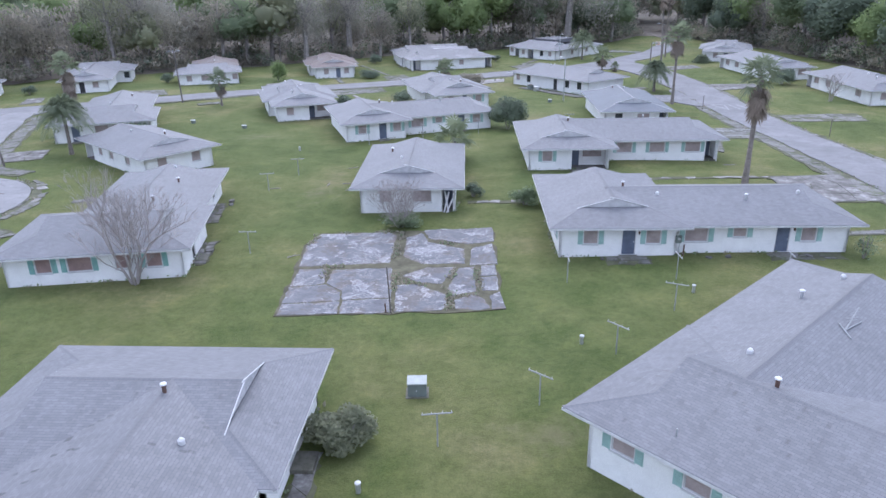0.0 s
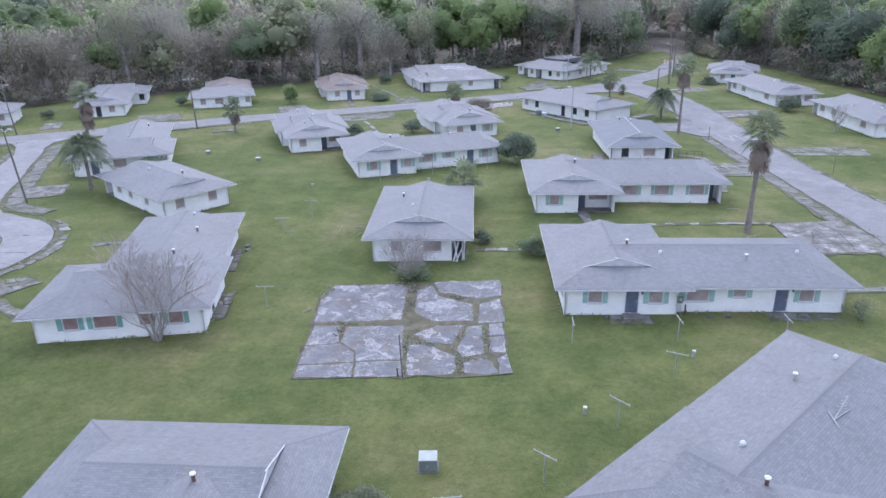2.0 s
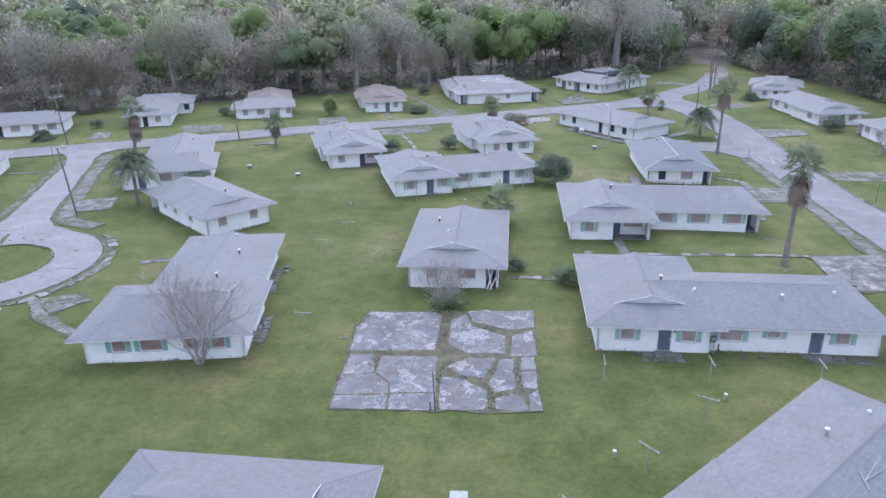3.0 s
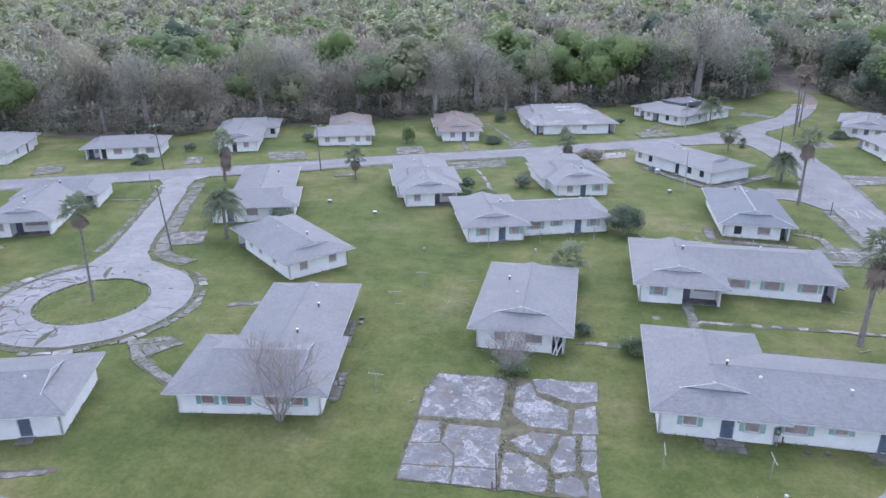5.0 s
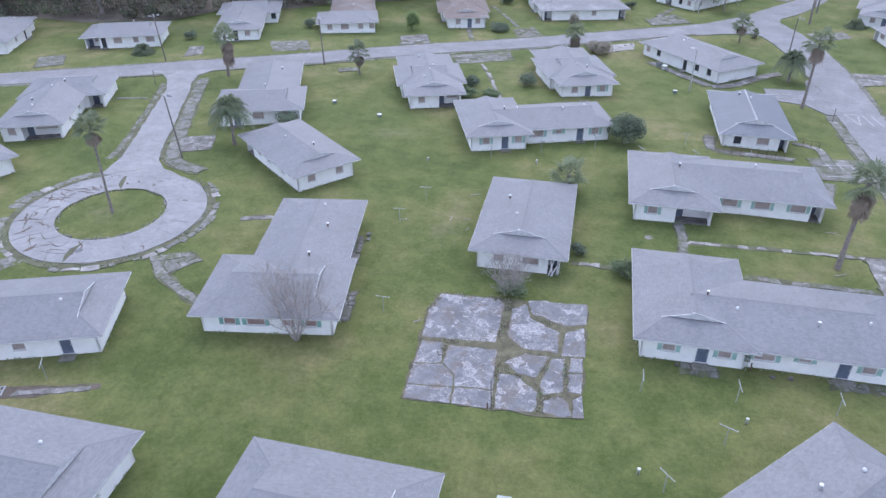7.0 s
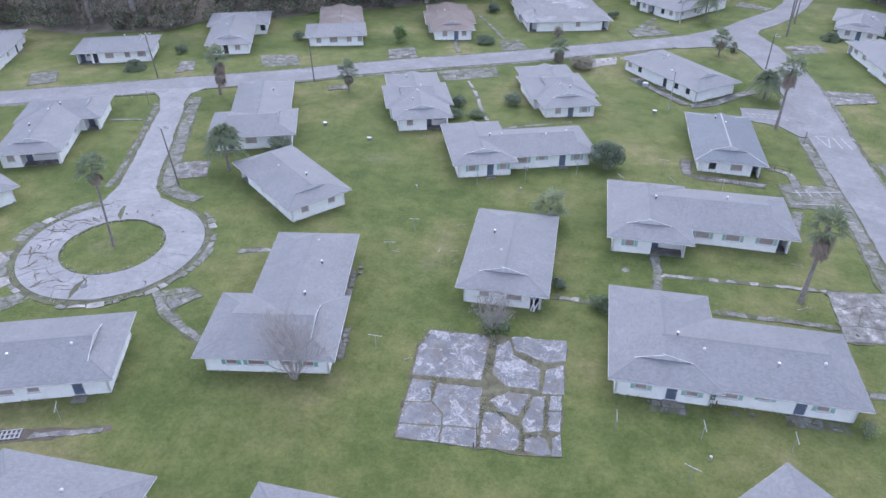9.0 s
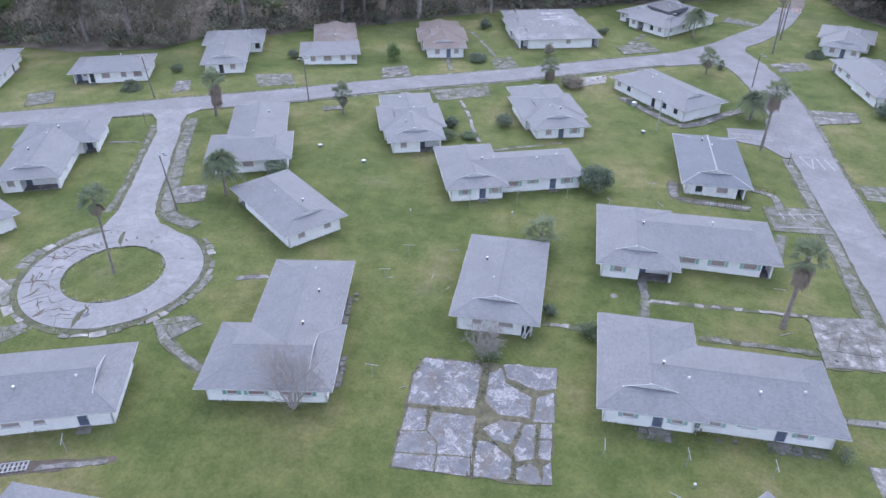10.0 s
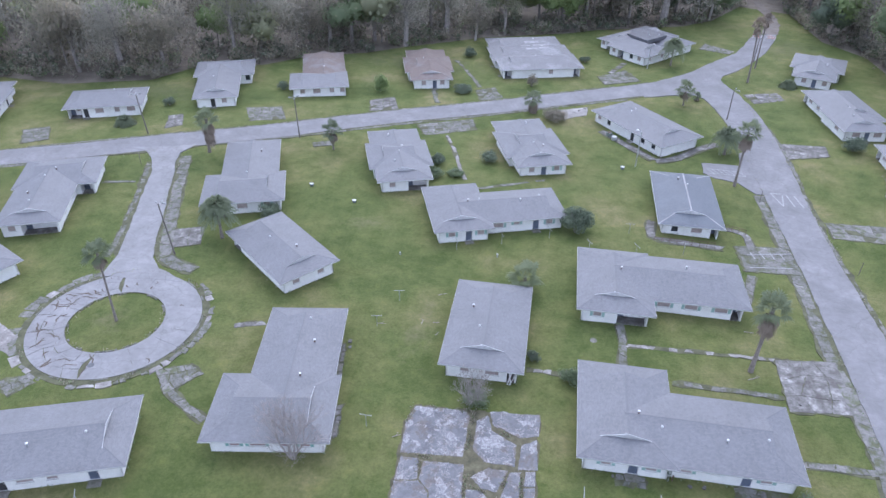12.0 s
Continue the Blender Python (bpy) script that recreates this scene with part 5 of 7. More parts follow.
house(-31.8, 162.9, 16.8, "white bungalow with a weathered brown and grey roof",
      [((-5.9, 5.9, -3.7, 7.5), "x", "gg"), ((-4.9, 5.1, -9.2, 12.9), "y", "gg")],
      front(1, "s", ("p", -1.8), ("d", 0.8), ("p", 2.6)), [(-1.0, 3.0, 0)], {0: SHINGLE_BROWN, 1: SHINGLE_BROWN})
BIG = [((-11.0, 8.6, 4.2, 15.0), "x", "gg"), ((-11.8, 9.3, -3.4, 7.6), "x", "gg"), ((-11.2, 9.6, -10.9, 0.1), "x", "gg")]
big = house(-6.4, 177.9, 17.6, "large white house with a patched stepped roof and corner porches",
      BIG,
      front(2, "s", ("p", 1.4)) + [(2, "s", "porch_post", -10.3, -8.4, -0.3, 2.2), (2, "s", "porch_post", 7.2, 8.7, -0.3, 2.2)] + front(2, "w", ("k", -8.0)) + front(1, "w", ("k", -1.0)) + front(0, "w", ("g", 9.0)),
      [(-2.0, 10.0, 0), (1.0, 9.0, 0), (2.0, 3.0, 0), (-1.0, -3.0, 0), (3.0, -4.0, 0)], {0: SHINGLE_PATCHED, 1: SHINGLE_PATCHED, 2: SHINGLE_PATCHED})
for rect in ((-2.6, 0.4, 0.9, 1.5), (0.9, 3.4, 1.2, 1.8), (-3.0, -0.4, 5.2, 6.1), (0.3, 3.8, 5.7, 6.4), (-1.6, 2.2, 7.1, 8.1), (-2.0, 1.2, -4.3, -3.4), (2.0, 4.4, -3.6, -2.9)):
    roof_sheet(big, "roof_patch", rect, BIG, PATCH, 0.03, "pale sheet that patches the roof")
low = house(23.1, 195.8, -42.4, "large white house with low roofs and porch posts",
      [((-10.5, 1.2, -9.4, 11.0), "y", "gg"), ((-5.0, 8.4, -12.0, -0.6), "x", "ng"), ((-4.6, 8.0, -1.4, 9.6), "x", "ng")],
      front(0, "w", ("p", -6.0), ("p", 3.0)) + front(0, "s", ("p", -8.8)) + [(0, "s", "porch_post", -7.6, -5.4, -0.3, 2.2), (1, "s", "porch_post", -1.4, 0.6, -0.3, 2.2)] + front(1, "s", ("p", -2.8), ("g", 3.2), ("p", 5.8)) + front(1, "e", ("p", -9.0), ("p", -4.0)) + front(2, "e", ("p", 3.0)),
      [(-3.0, 7.0, 0), (5.0, 3.0, 0)], {0: SHINGLE_PATCHED})
deck = Geo()
deck.prism([(-4.6, -4.4), (2.8, -5.0), (2.7, 3.2), (-4.3, 4.0)], 3.4, 4.32)
part("flat_roof", deck, FELT, low, "dark felt flat roof")
for vx, vy in ((-1.2, 0.4), (0.2, -1.0), (1.4, 1.6)):
    vent_pipe(low, vx, vy, 4.32, 0)
house(63.0, 182.9, -18.3, "white bungalow with a stepped grey roof near the woods",
      [((-6.1, 6.3, -1.7, 10.4), "x", "gg"), ((-4.9, 4.8, -8.7, 9.4), "y", "gg")],
      front(1, "s", ("p", -2.0), ("d", 0.3), ("p", 2.6)), [(2.0, 1.0, 1)])
for hx, hy, ht in ((59.9, 155.2, -80.2), (66.2, 126.8, -86.0)):
    house(hx, hy, ht, "white bungalow with a grey roof facing the street",
          [((-11.7, 6.0, -2.3, 8.9), "x", "gg"), ((-0.5, 11.5, -3.0, 7.2), "x", "ng")],
          front(0, "s", ("P", -7.6), ("P", -3.6)) + front(1, "s", ("P", 7.0)) + front(1, "e", ("P", 0.2), ("d", 2.4), ("P", 4.6)) + [(0, "s", "porch_post", -10.8, -9.2, -0.3, 2.2)],
          [(2.0, 2.0, 0), (6.0, 1.0, 1)])
house(-45.6, 40.3, 20.6, "long white bungalow with pinkish boarded windows and a blue door",
      [((-13.5, 7.5, -5.0, 5.0), "x", "gg")],
      front(0, "s", ("P", -7.6), ("k", -4.9), ("P", -2.6), ("p", 0.0), ("d", 3.9)), [(3.1, -0.8, 0), (-2.4, -1.6, 1)], None, None, True)
house(-9.3, 27.8, 0.0, "white bungalow with a wide grey shingle roof and white flues",
      [((-9.15, 4.9, -7.6, 2.6), "x", "gg"), ((-6.0, 4.2, -16.6, -2.4), "y", "gn")],
      front(0, "e", ("k", -3.0), ("p", 0.5)) + front(0, "n", ("p", -6.0), ("k", -1.0), ("p", 2.6)) + front(1, "e", ("p", -12.0)), [(-0.8, -3.5, 2), (0.95, -6.2, 0)], {1: SHINGLE_WORN}, None, True, 0.21)
NEAR_EAST = [((-1.55, 14.0, -12.35, -2.2), "x", "gn"), ((-1.5, 8.6, -7.25, 10.1), "y", "ng")]
house(16.0, 32.7, -44.0, "white bungalow with large grey shingle roofs and teal shutters",
      NEAR_EAST,
      front(0, "s", ("w", 0.9), ("w", 4.1), ("d", 7.2), ("w", 9.6)), [(1.75, 3.0, 1), (2.5, 6.5, 0), (2.6, -4.7, 0), (4.6, -6.7, 2), (2.9, -11.2, 3)], up=0.28)
house(-30.6, 28.1, 1.0, "white bungalow with a grey hip roof beside a laundry line",
      [((-10.1, 3.8, -9.0, 1.25), "x", "gg")], front(0, "e", ("p", -4.0)) + front(0, "n", ("p", -8.0), ("p", -2.0)), [(-2.0, -2.0, 0)])
house(-71.3, 68.3, -26.0, "white bungalow with a grey roof beside the turning circle",
      [((-16.0, 0.0, -10.2, 0.0), "x", "gg")], front(0, "e", ("P", -5.0)) + front(0, "n", ("p", -4.0), ("p", -10.0)), [])
house(-120.7, 130.9, 22.0, "white bungalow with a grey roof by the tree line",
      [((-14.0, 0.0, -10.4, 0.0), "x", "gg"), ((-8.6, 1.0, -20.5, -5.0), "y", "gn")], front(1, "s", ("k", -5.0), ("p", -2.4)) + front(1, "e", ("p", -14.0), ("k", -9.0)), [])


# ---- plants ----
def cards_mesh(name, centres, sizes, mats, which=None, seed=0, hang=0.0, facing=None, slim=1.0, soft=None):
    """One mesh of many small leaves. centres: n x 3; hang: how far they turn to hang down; facing: the way each leaf faces; soft: the way the crown bulges there."""
    rng = np.random.default_rng(seed)
    n = len(centres)
    a = rng.normal(size=(n, 3))
    a[:, 2] = a[:, 2] * (1 - hang) + hang * 2.5
    a /= np.linalg.norm(a, axis=1)[:, None]
    if facing is not None:
        a = np.cross(facing, a)
        a /= np.linalg.norm(a, axis=1)[:, None] + 1e-9
        b = np.cross(facing, a)
    else:
        b = np.cross(a, rng.normal(size=(n, 3)))
    b /= np.linalg.norm(b, axis=1)[:, None]
    s = np.asarray(sizes)[:, None] * rng.uniform(0.7, 1.3, size=(n, 1))
    if soft is not None:
        b = np.where((np.cross(a, b) * soft).sum(1)[:, None] > 0, -b, b)
    long, wide = a * s * 0.62, b * s * 0.38 * slim
    v = np.empty((n, 4, 3))
    v[:, 0], v[:, 1], v[:, 2], v[:, 3] = centres - long, centres + wide, centres + long, centres - wide
    me = bpy.data.meshes.new(name)
    me.vertices.add(4 * n)
    me.vertices.foreach_set("co", v.ravel())
    me.loops.add(4 * n)
    me.loops.foreach_set("vertex_index", np.arange(4 * n, dtype=np.int32))
    me.polygons.add(n)
    me.polygons.foreach_set("loop_start", np.arange(0, 4 * n, 4, dtype=np.int32))
    me.polygons.foreach_set("loop_total", np.full(n, 4, dtype=np.int32))
    for m in mats:
        me.materials.append(m)
    if which is not None:
        me.polygons.foreach_set("material_index", np.asarray(which, dtype=np.int32))
    me.update(calc_edges=True)
    if soft is not None:
        me.normals_split_custom_set_from_vertices(np.repeat(soft, 4, axis=0))
    return me


def crown_leaves(n, radius, height, base, lobes, rng, fill=0.35, flat=0.75):
    """Leaf places and the way the leaves face: lobes of foliage round a centre, most leaves near the outside of each lobe."""
    cent = rng.normal(size=(lobes, 3))
    cent /= np.linalg.norm(cent, axis=1)[:, None]
    cent *= rng.uniform(0.35, 0.75, size=(lobes, 1))
    cent[:, 2] = np.abs(cent[:, 2]) * 1.0 - 0.25
    size = rng.uniform(0.28, 0.52, size=lobes)
    pick = rng.choice(lobes, size=n, p=size ** 2 / (size ** 2).sum())
    d = rng.normal(size=(n, 3))
    d /= np.linalg.norm(d, axis=1)[:, None]
    r = np.where(rng.random(n) < fill, rng.random(n) ** 0.5, rng.uniform(0.82, 1.05, n))
    p = cent[pick] + d * (size[pick] * r)[:, None] * np.array([1, 1, flat])
    way = d * 0.9 + cent[pick] * 0.5 + np.array([0, 0, 0.35]) + rng.normal(size=(n, 3)) * 0.33
    way /= np.linalg.norm(way, axis=1)[:, None]
    scale, up = np.array([radius, radius, height * 0.62]), np.array([0, 0, base + height * 0.45])
    return p * scale + up, way, (cent * scale + up, size[:, None] * np.array([1, 1, flat]) * scale)


def ball_shape(splits):
    """A unit ball of triangles."""
    bm = bmesh.new()
    bmesh.ops.create_icosphere(bm, subdivisions=splits, radius=1.0)
    v = np.array([tuple(q.co) for q in bm.verts])
    f = np.array([[q.index for q in t.verts] for t in bm.faces])
    bm.free()
    return v, f


BALL_FINE, BALL_COARSE = ball_shape(2), ball_shape(1)


def inner_mesh(name, centres, radii, which, mats, shape, seed=0):
    """The shaded, lumpy inside of crowns, under their leaves."""
    rng = np.random.default_rng(seed)
    bv, bf = shape
    k, n = len(centres), len(bv)
    lumps = 1 + rng.uniform(-0.38, 0.22, size=(k, n, 1))
    v = centres[:, None, :] + bv[None] * radii[:, None, :] * lumps
    f = (bf[None] + (np.arange(k) * n)[:, None, None]).reshape(-1, 3)
    me = bpy.data.meshes.new(name)
    me.vertices.add(k * n)
    me.vertices.foreach_set("co", v.ravel())
    me.loops.add(f.size)
    me.loops.foreach_set("vertex_index", f.ravel().astype(np.int32))
    me.polygons.add(len(f))
    me.polygons.foreach_set("loop_start", np.arange(0, f.size, 3, dtype=np.int32))
    me.polygons.foreach_set("loop_total", np.full(len(f), 3, dtype=np.int32))
    for m in mats:
        me.materials.append(m)
    me.polygons.foreach_set("material_index", np.repeat(np.asarray(which, dtype=np.int32), len(bf)))
    me.polygons.foreach_set("use_smooth", np.ones(len(f), dtype=bool))
    me.update(calc_edges=True)
    return me


def bush(x, y, radius, tall, mat, label, n=1800, leaf=0.16, stems=True, seed=0):
    rng = np.random.default_rng(seed + int(abs(x * 13 + y * 7)))
    root = thing("shrub", on_ground(x, y), label, "shrub")
    n = int(n * 1.35)
    pts, way, lobes = crown_leaves(n, radius * 1.15, tall * 0.95, 0.02, 16, rng, 0.3, 0.9)
    pts[:, 2] = np.maximum(pts[:, 2], 0.05)
    me = cards_mesh("foliage", pts, np.full(n, leaf), [mat], None, seed)
    ob = new("foliage", me)
    ob.parent = root
    inner = None if n < 900 else new("inner_foliage", inner_mesh("inner_foliage", lobes[0] + np.array([0, 0, 0.02]), lobes[1] * 0.5, np.zeros(len(lobes[0])), [mat], BALL_FINE, seed))
    if inner:
        inner.parent = root
    if stems:
        geo = Geo()
        rnd = random.Random(seed)
        for k in range(7):
            a = rnd.uniform(0, 6.28)
            r = radius * rnd.uniform(0.3, 0.7)
            geo.tube([(0.1 * math.cos(a), 0.1 * math.sin(a), -0.1), (0.5 * r * math.cos(a), 0.5 * r * math.sin(a), tall * 0.35), (r * math.cos(a), r * math.sin(a), tall * 0.75)], [0.04, 0.03, 0.012], 5)
        part("stem", geo, BARK, root)
    return root


def grow(geo, p, d, length, radius, level, rnd, spread, tips):
    """A branch that bends upwards and splits."""
    bend = Vector((rnd.uniform(-1, 1), rnd.uniform(-1, 1), rnd.uniform(0.1, 0.8))) * 0.25
    mid = p + d * length * 0.5 + bend * length * 0.16
    q = p + d * length + bend * length * 0.35
    geo.tube([p, mid, q], [radius, radius * 0.84, radius * 0.68], 6 if radius > 0.03 else 3, False)
    if level == 0:
        tips.append((q, (q - mid).normalized()))
        return
    turn = rnd.uniform(0, 6.28)
    n = rnd.choice((2, 2, 3))
    for k in range(n):
        a = turn + 6.28 * k / n + rnd.uniform(-0.5, 0.5)
        out = d.orthogonal().normalized()
        out = out * math.cos(a) + d.cross(out) * math.sin(a)
        nd = (d + out * spread * rnd.uniform(0.5, 1.2) + Vector((0, 0, 0.22))).normalized()
        grow(geo, q, nd, length * rnd.uniform(0.66, 0.86), radius * (0.72 if k == 0 else 0.58), level - 1, rnd, spread, tips)
    if level > 1:
        out = d.orthogonal().normalized()
        out = out * math.cos(turn + 1.5) + d.cross(out) * math.sin(turn + 1.5)
        grow(geo, mid, (d + out * spread * 1.2).normalized(), length * 0.62, radius * 0.42, level - 2, rnd, spread, tips)


def bare_tree(x, y, tall, label, seed=1, stems=4, levels=5, spread=0.55, fat=0.10, lean=0.28, name="bare_tree", mat=None, twigs=5, first=0.26):
    """A leafless tree that branches from several stems and ends in sprays of fine twigs."""
    rnd = random.Random(seed)
    root = thing(name, on_ground(x, y), label, "tree")
    trunk, tips = Geo(), []
    for k in range(stems):
        a = 6.28 * k / stems + rnd.uniform(-0.4, 0.4)
        tilt = lean * rnd.uniform(0.35, 1.1)
        d = Vector((tilt * math.cos(a), tilt * math.sin(a), 1)).normalized()
        foot = Vector((0.16 * math.cos(a), 0.16 * math.sin(a), -0.15)) if stems > 1 else Vector((0, 0, -0.15))
        grow(trunk, foot, d, tall * first * rnd.uniform(0.8, 1.15), fat * rnd.uniform(0.75, 1.1), levels, rnd, spread, tips)
    part("trunk", trunk, mat or TWIG, root)
    spray = Geo()
    for q, d in tips:
        for k in range(twigs):
            e = (d + Vector((rnd.uniform(-1, 1), rnd.uniform(-1, 1), rnd.uniform(-0.5, 0.9))) * 0.75).normalized() * tall * rnd.uniform(0.035, 0.085)
            spray.tube([q - d * rnd.uniform(0, 0.25) * tall * 0.08, q + e], [0.009, 0.004], 3, False)
    ob = part("twig_spray", spray, mat or TWIG, root)
    tagged(ob, kind="stuff")
    return root


def frond_fan(geo, at, heading, lift, reach, size, rnd, droop):
    """A fan leaf: stalk and a pleated half-disc of pointed blades."""
    h = Vector((math.cos(heading), math.sin(heading), 0))
    tip = Vector(at) + h * reach * math.cos(lift) + Vector((0, 0, reach * math.sin(lift)))
    geo.tube([at, tip], [0.022, 0.014], 3, False)
    out = (tip - Vector(at)).normalized()
    side = out.cross(Vector((0, 0, 1)))
    side = side.normalized() if side.length > 0.05 else Vector((-h.y, h.x, 0))
    up = side.cross(out)
    for k in range(13):
        a = radians(-115 + 230 * k / 12)
        d = (out * math.cos(a) + side * math.sin(a)).normalized()
        ln = size * (1.0 - 0.25 * abs(a) / 2.0) * rnd.uniform(0.85, 1.1)
        end = tip + d * ln + Vector((0, 0, -droop * ln * rnd.uniform(0.6, 1.2))) + up * 0.05
        wide = d.cross(up).normalized() * 0.075 * size
        mid = tip + (end - tip) * 0.55 + Vector((0, 0, 0.05))
        geo.face([tip, mid - wide, end, mid + wide])


def frond_feather(geo, at, heading, lift, reach, rnd, mat_droop=1.15):
    """A feather leaf: an arching rib with two rows of leaflets."""
    h = Vector((math.cos(heading), math.sin(heading), 0))
    side = Vector((-h.y, h.x, 0))
    pts = []
    for k in range(9):
        t = k / 8
        pts.append(Vector(at) + h * reach * t * math.cos(lift) * (1 - 0.12 * t) + Vector((0, 0, reach * (math.sin(lift) * t - mat_droop * 0.62 * t * t))))
    geo.tube(pts, [0.03 - 0.0028 * k for k in range(9)], 3, False)
    for k in range(34):
        t = 0.12 + 0.88 * k / 34
        i = min(int(t * 8), 7)
        p = pts[i].lerp(pts[i + 1], t * 8 - i)
        along = (pts[i + 1] - pts[i]).normalized()
        ln = reach * 0.24 * math.sin(math.pi * min(1, 0.15 + 0.85 * t)) ** 0.5 + 0.08
        for s in (-1, 1):
            d = (side * s + along * 0.6 + Vector((0, 0, rnd.uniform(-0.45, 0.15)))).normalized()
            w = along * 0.05
            geo.face([p - w, p + d * ln * 0.5 - w * 1.4, p + d * ln, p + d * ln * 0.5 + w * 1.4])


def palm(x, y, tall, label, kind="fan", seed=0, lean=(0.0, 0.0), size=1.0, skirt=0.4, trunk_r=0.2, bare=False):
    """A palm: ringed trunk, crown of fronds, dead fronds that hang below it."""
    rnd = random.Random(seed + 100)
    root = thing("palm_tree", on_ground(x, y), label, "palm tree")
    n = 14
    pts = [Vector((lean[0] * (k / n) ** 1.3, lean[1] * (k / n) ** 1.3, -0.2 + (tall + 0.2) * k / n)) for k in range(n + 1)]
    rad = [trunk_r * (1.35 - 0.5 * min(1, k / n * 3) + (0.06 if k % 2 else 0)) * (1 + (0.15 if k > n - 2 else 0)) for k in range(n + 1)]
    geo = Geo()
    geo.tube(pts, rad, 10)
    part("trunk", geo, PALM_TRUNK, root)
    head = pts[-1]
    crown = Geo()
    if kind == "fan":
        fans = 26
        for k in range(fans):
            a = 2.4 * k + rnd.uniform(-0.3, 0.3)
            lift = radians(80 - 105 * (k / fans) ** 0.9) + rnd.uniform(-0.18, 0.18)
            frond_fan(crown, head + Vector((0, 0, rnd.uniform(-0.2, 0.2))), a, lift, size * rnd.uniform(0.85, 1.4), size * rnd.uniform(0.8, 1.2), rnd, 0.3 + 0.4 * k / fans)
    else:
        for k in range(44):
            a = 2.4 * k + rnd.uniform(-0.2, 0.2)
            lift = radians(82 - 2.1 * k) + rnd.uniform(-0.1, 0.1)
            frond_feather(crown, head, a, lift, size * rnd.uniform(2.5, 3.1), rnd)
    part("crown", crown, PALM_DEAD if bare else PALM_LEAF, root)
    if skirt > 0:
        dead = Geo()
        for k in range(int(12 + 34 * skirt)):
            a = rnd.uniform(0, 6.28)
            down = rnd.random() * skirt * 2.6
            frond_fan(dead, head - Vector((0, 0, down * 0.9)), a, radians(rnd.uniform(-84, -50)), size * rnd.uniform(0.75, 1.15) * (1 - 0.13 * down), size * rnd.uniform(0.7, 1.05), rnd, 0.5)
        part("dead_fronds", dead, PALM_DEAD, root, "brown hanging dead fronds")
    return root


palm(-52.9, 61.3, 11.2, "tall slim palm on the round lawn of the turning circle", seed=1, lean=(0.7, -0.4), skirt=0.25, size=1.0, trunk_r=0.15)
palm(28.6, 67.6, 10.4, "tall fan palm with a shaggy brown skirt beside a walk", seed=2, lean=(-0.2, -0.8), skirt=1.0, size=1.2, trunk_r=0.25)
palm(34.5, 119.3, 11.0, "tall fan palm leaning beside the street", seed=3, lean=(-0.3, -1.1), skirt=0.6, size=1.25, trunk_r=0.22)
palm(-64.1, 110.8, 7.8, "fan palm with a thick cone of dead fronds at the corner", seed=4, lean=(1.6, -1.8), skirt=1.8, size=1.25, trunk_r=0.26)
palm(-41.1, 116.9, 4.0, "small cabbage palm on the street verge", seed=5, skirt=0.2, size=1.15, trunk_r=0.16)
palm(-4.6, 145.6, 3.2, "bushy young fan palm beside the street", seed=6, skirt=0.7, size=1.2, trunk_r=0.2)
palm(28.8, 157.0, 4.0, "cabbage palm on the triangular green", seed=7, skirt=0.25, size=1.2, trunk_r=0.16)
palm(-48.2, 83.0, 5.6, "feathery date palm beside a bungalow", "feather", 8, size=1.4, skirt=0, trunk_r=0.24)
palm(34.5, 132.6, 4.0, "feathery date palm beside the parking bay", "feather", 9, size=1.35, skirt=0, trunk_r=0.24)
palm(28.1, 184.3, 5.4, "feathery palm in front of a white house", "feather", 10, size=1.45, skirt=0, trunk_r=0.2)
palm(-0.2, 78.4, 2.6, "stout cabbage palm with brown fronds behind a bungalow", seed=11, skirt=0.8, size=1.35, trunk_r=0.24)
palm(45.8, 175.5, 14.8, "tall palm with a withered crown by the gate", seed=12, skirt=0.4, size=1.0, trunk_r=0.2, lean=(-1.3, -2.5), bare=True)
palm(49.5, 187.0, 13.8, "thin withered palm beside another one by the gate", seed=13, skirt=0.4, size=0.9, trunk_r=0.16, lean=(-1.3, -5.0), bare=True)
palm(-87.3, 119.3, 0.5, "low clump of palm fronds by a house wall", "feather", 14, size=1.2, skirt=0, trunk_r=0.3)
palm(55.0, 174.2, 0.5, "low grey-green palm clump on the lawn", "feather", 15, size=1.2, skirt=0, trunk_r=0.3)
palm(32.2, 160.7, 1.2, "very small palm beside a cabbage palm", seed=16, size=0.6, skirt=0.2, trunk_r=0.12)

bare_tree(-21.7, 44.4, 8.9, "leafless many-stemmed tree against a house roof", 3, 5, 5, 0.52, 0.115, 0.52, twigs=4, first=0.25)
bare_tree(60.7, 120.5, 5.4, "small leafless tree beside a house", 5, 3, 4, 0.55, 0.08)
bare_tree(-4.0, 56.0, 4.1, "dense leafless shrub in front of a window", 9, 24, 3, 0.5, 0.03, 1.0, "bare_shrub", None, 6, 0.32)
bush(-4.0, 56.3, 1.7, 1.3, LEAF_MID, "green growth round the foot of a bare shrub", 1600, 0.14, seed=1)
bush(6.4, 95.8, 2.5, 4.9, LEAF_DARK, "large round dark green tree-like shrub", 5200, 0.2, seed=2)
bush(-43.1, 90.3, 1.9, 2.8, LEAF_DARK, "round dark green shrub by a house wall", 2600, 0.17, seed=3)
bush(-3.35, 26.1, 1.5, 2.2, LEAF_OLIVE, "ragged yellowish green shrub against a house wall", 3600, 0.15, seed=4)
bush(-21.8, 154.4, 2.2, 2.0, LEAF_DARK, "wide dark green shrub in the lawn", 2200, 0.18, seed=5)
bush(6.2, 182.1, 1.3, 1.9, LEAF_DARK, "small round dark shrub beside a house", 1000, 0.18, seed=6)
bush(60.2, 139.5, 2.2, 3.4, LEAF_DARK, "dark shrub between two houses", 2200, 0.19, seed=7)
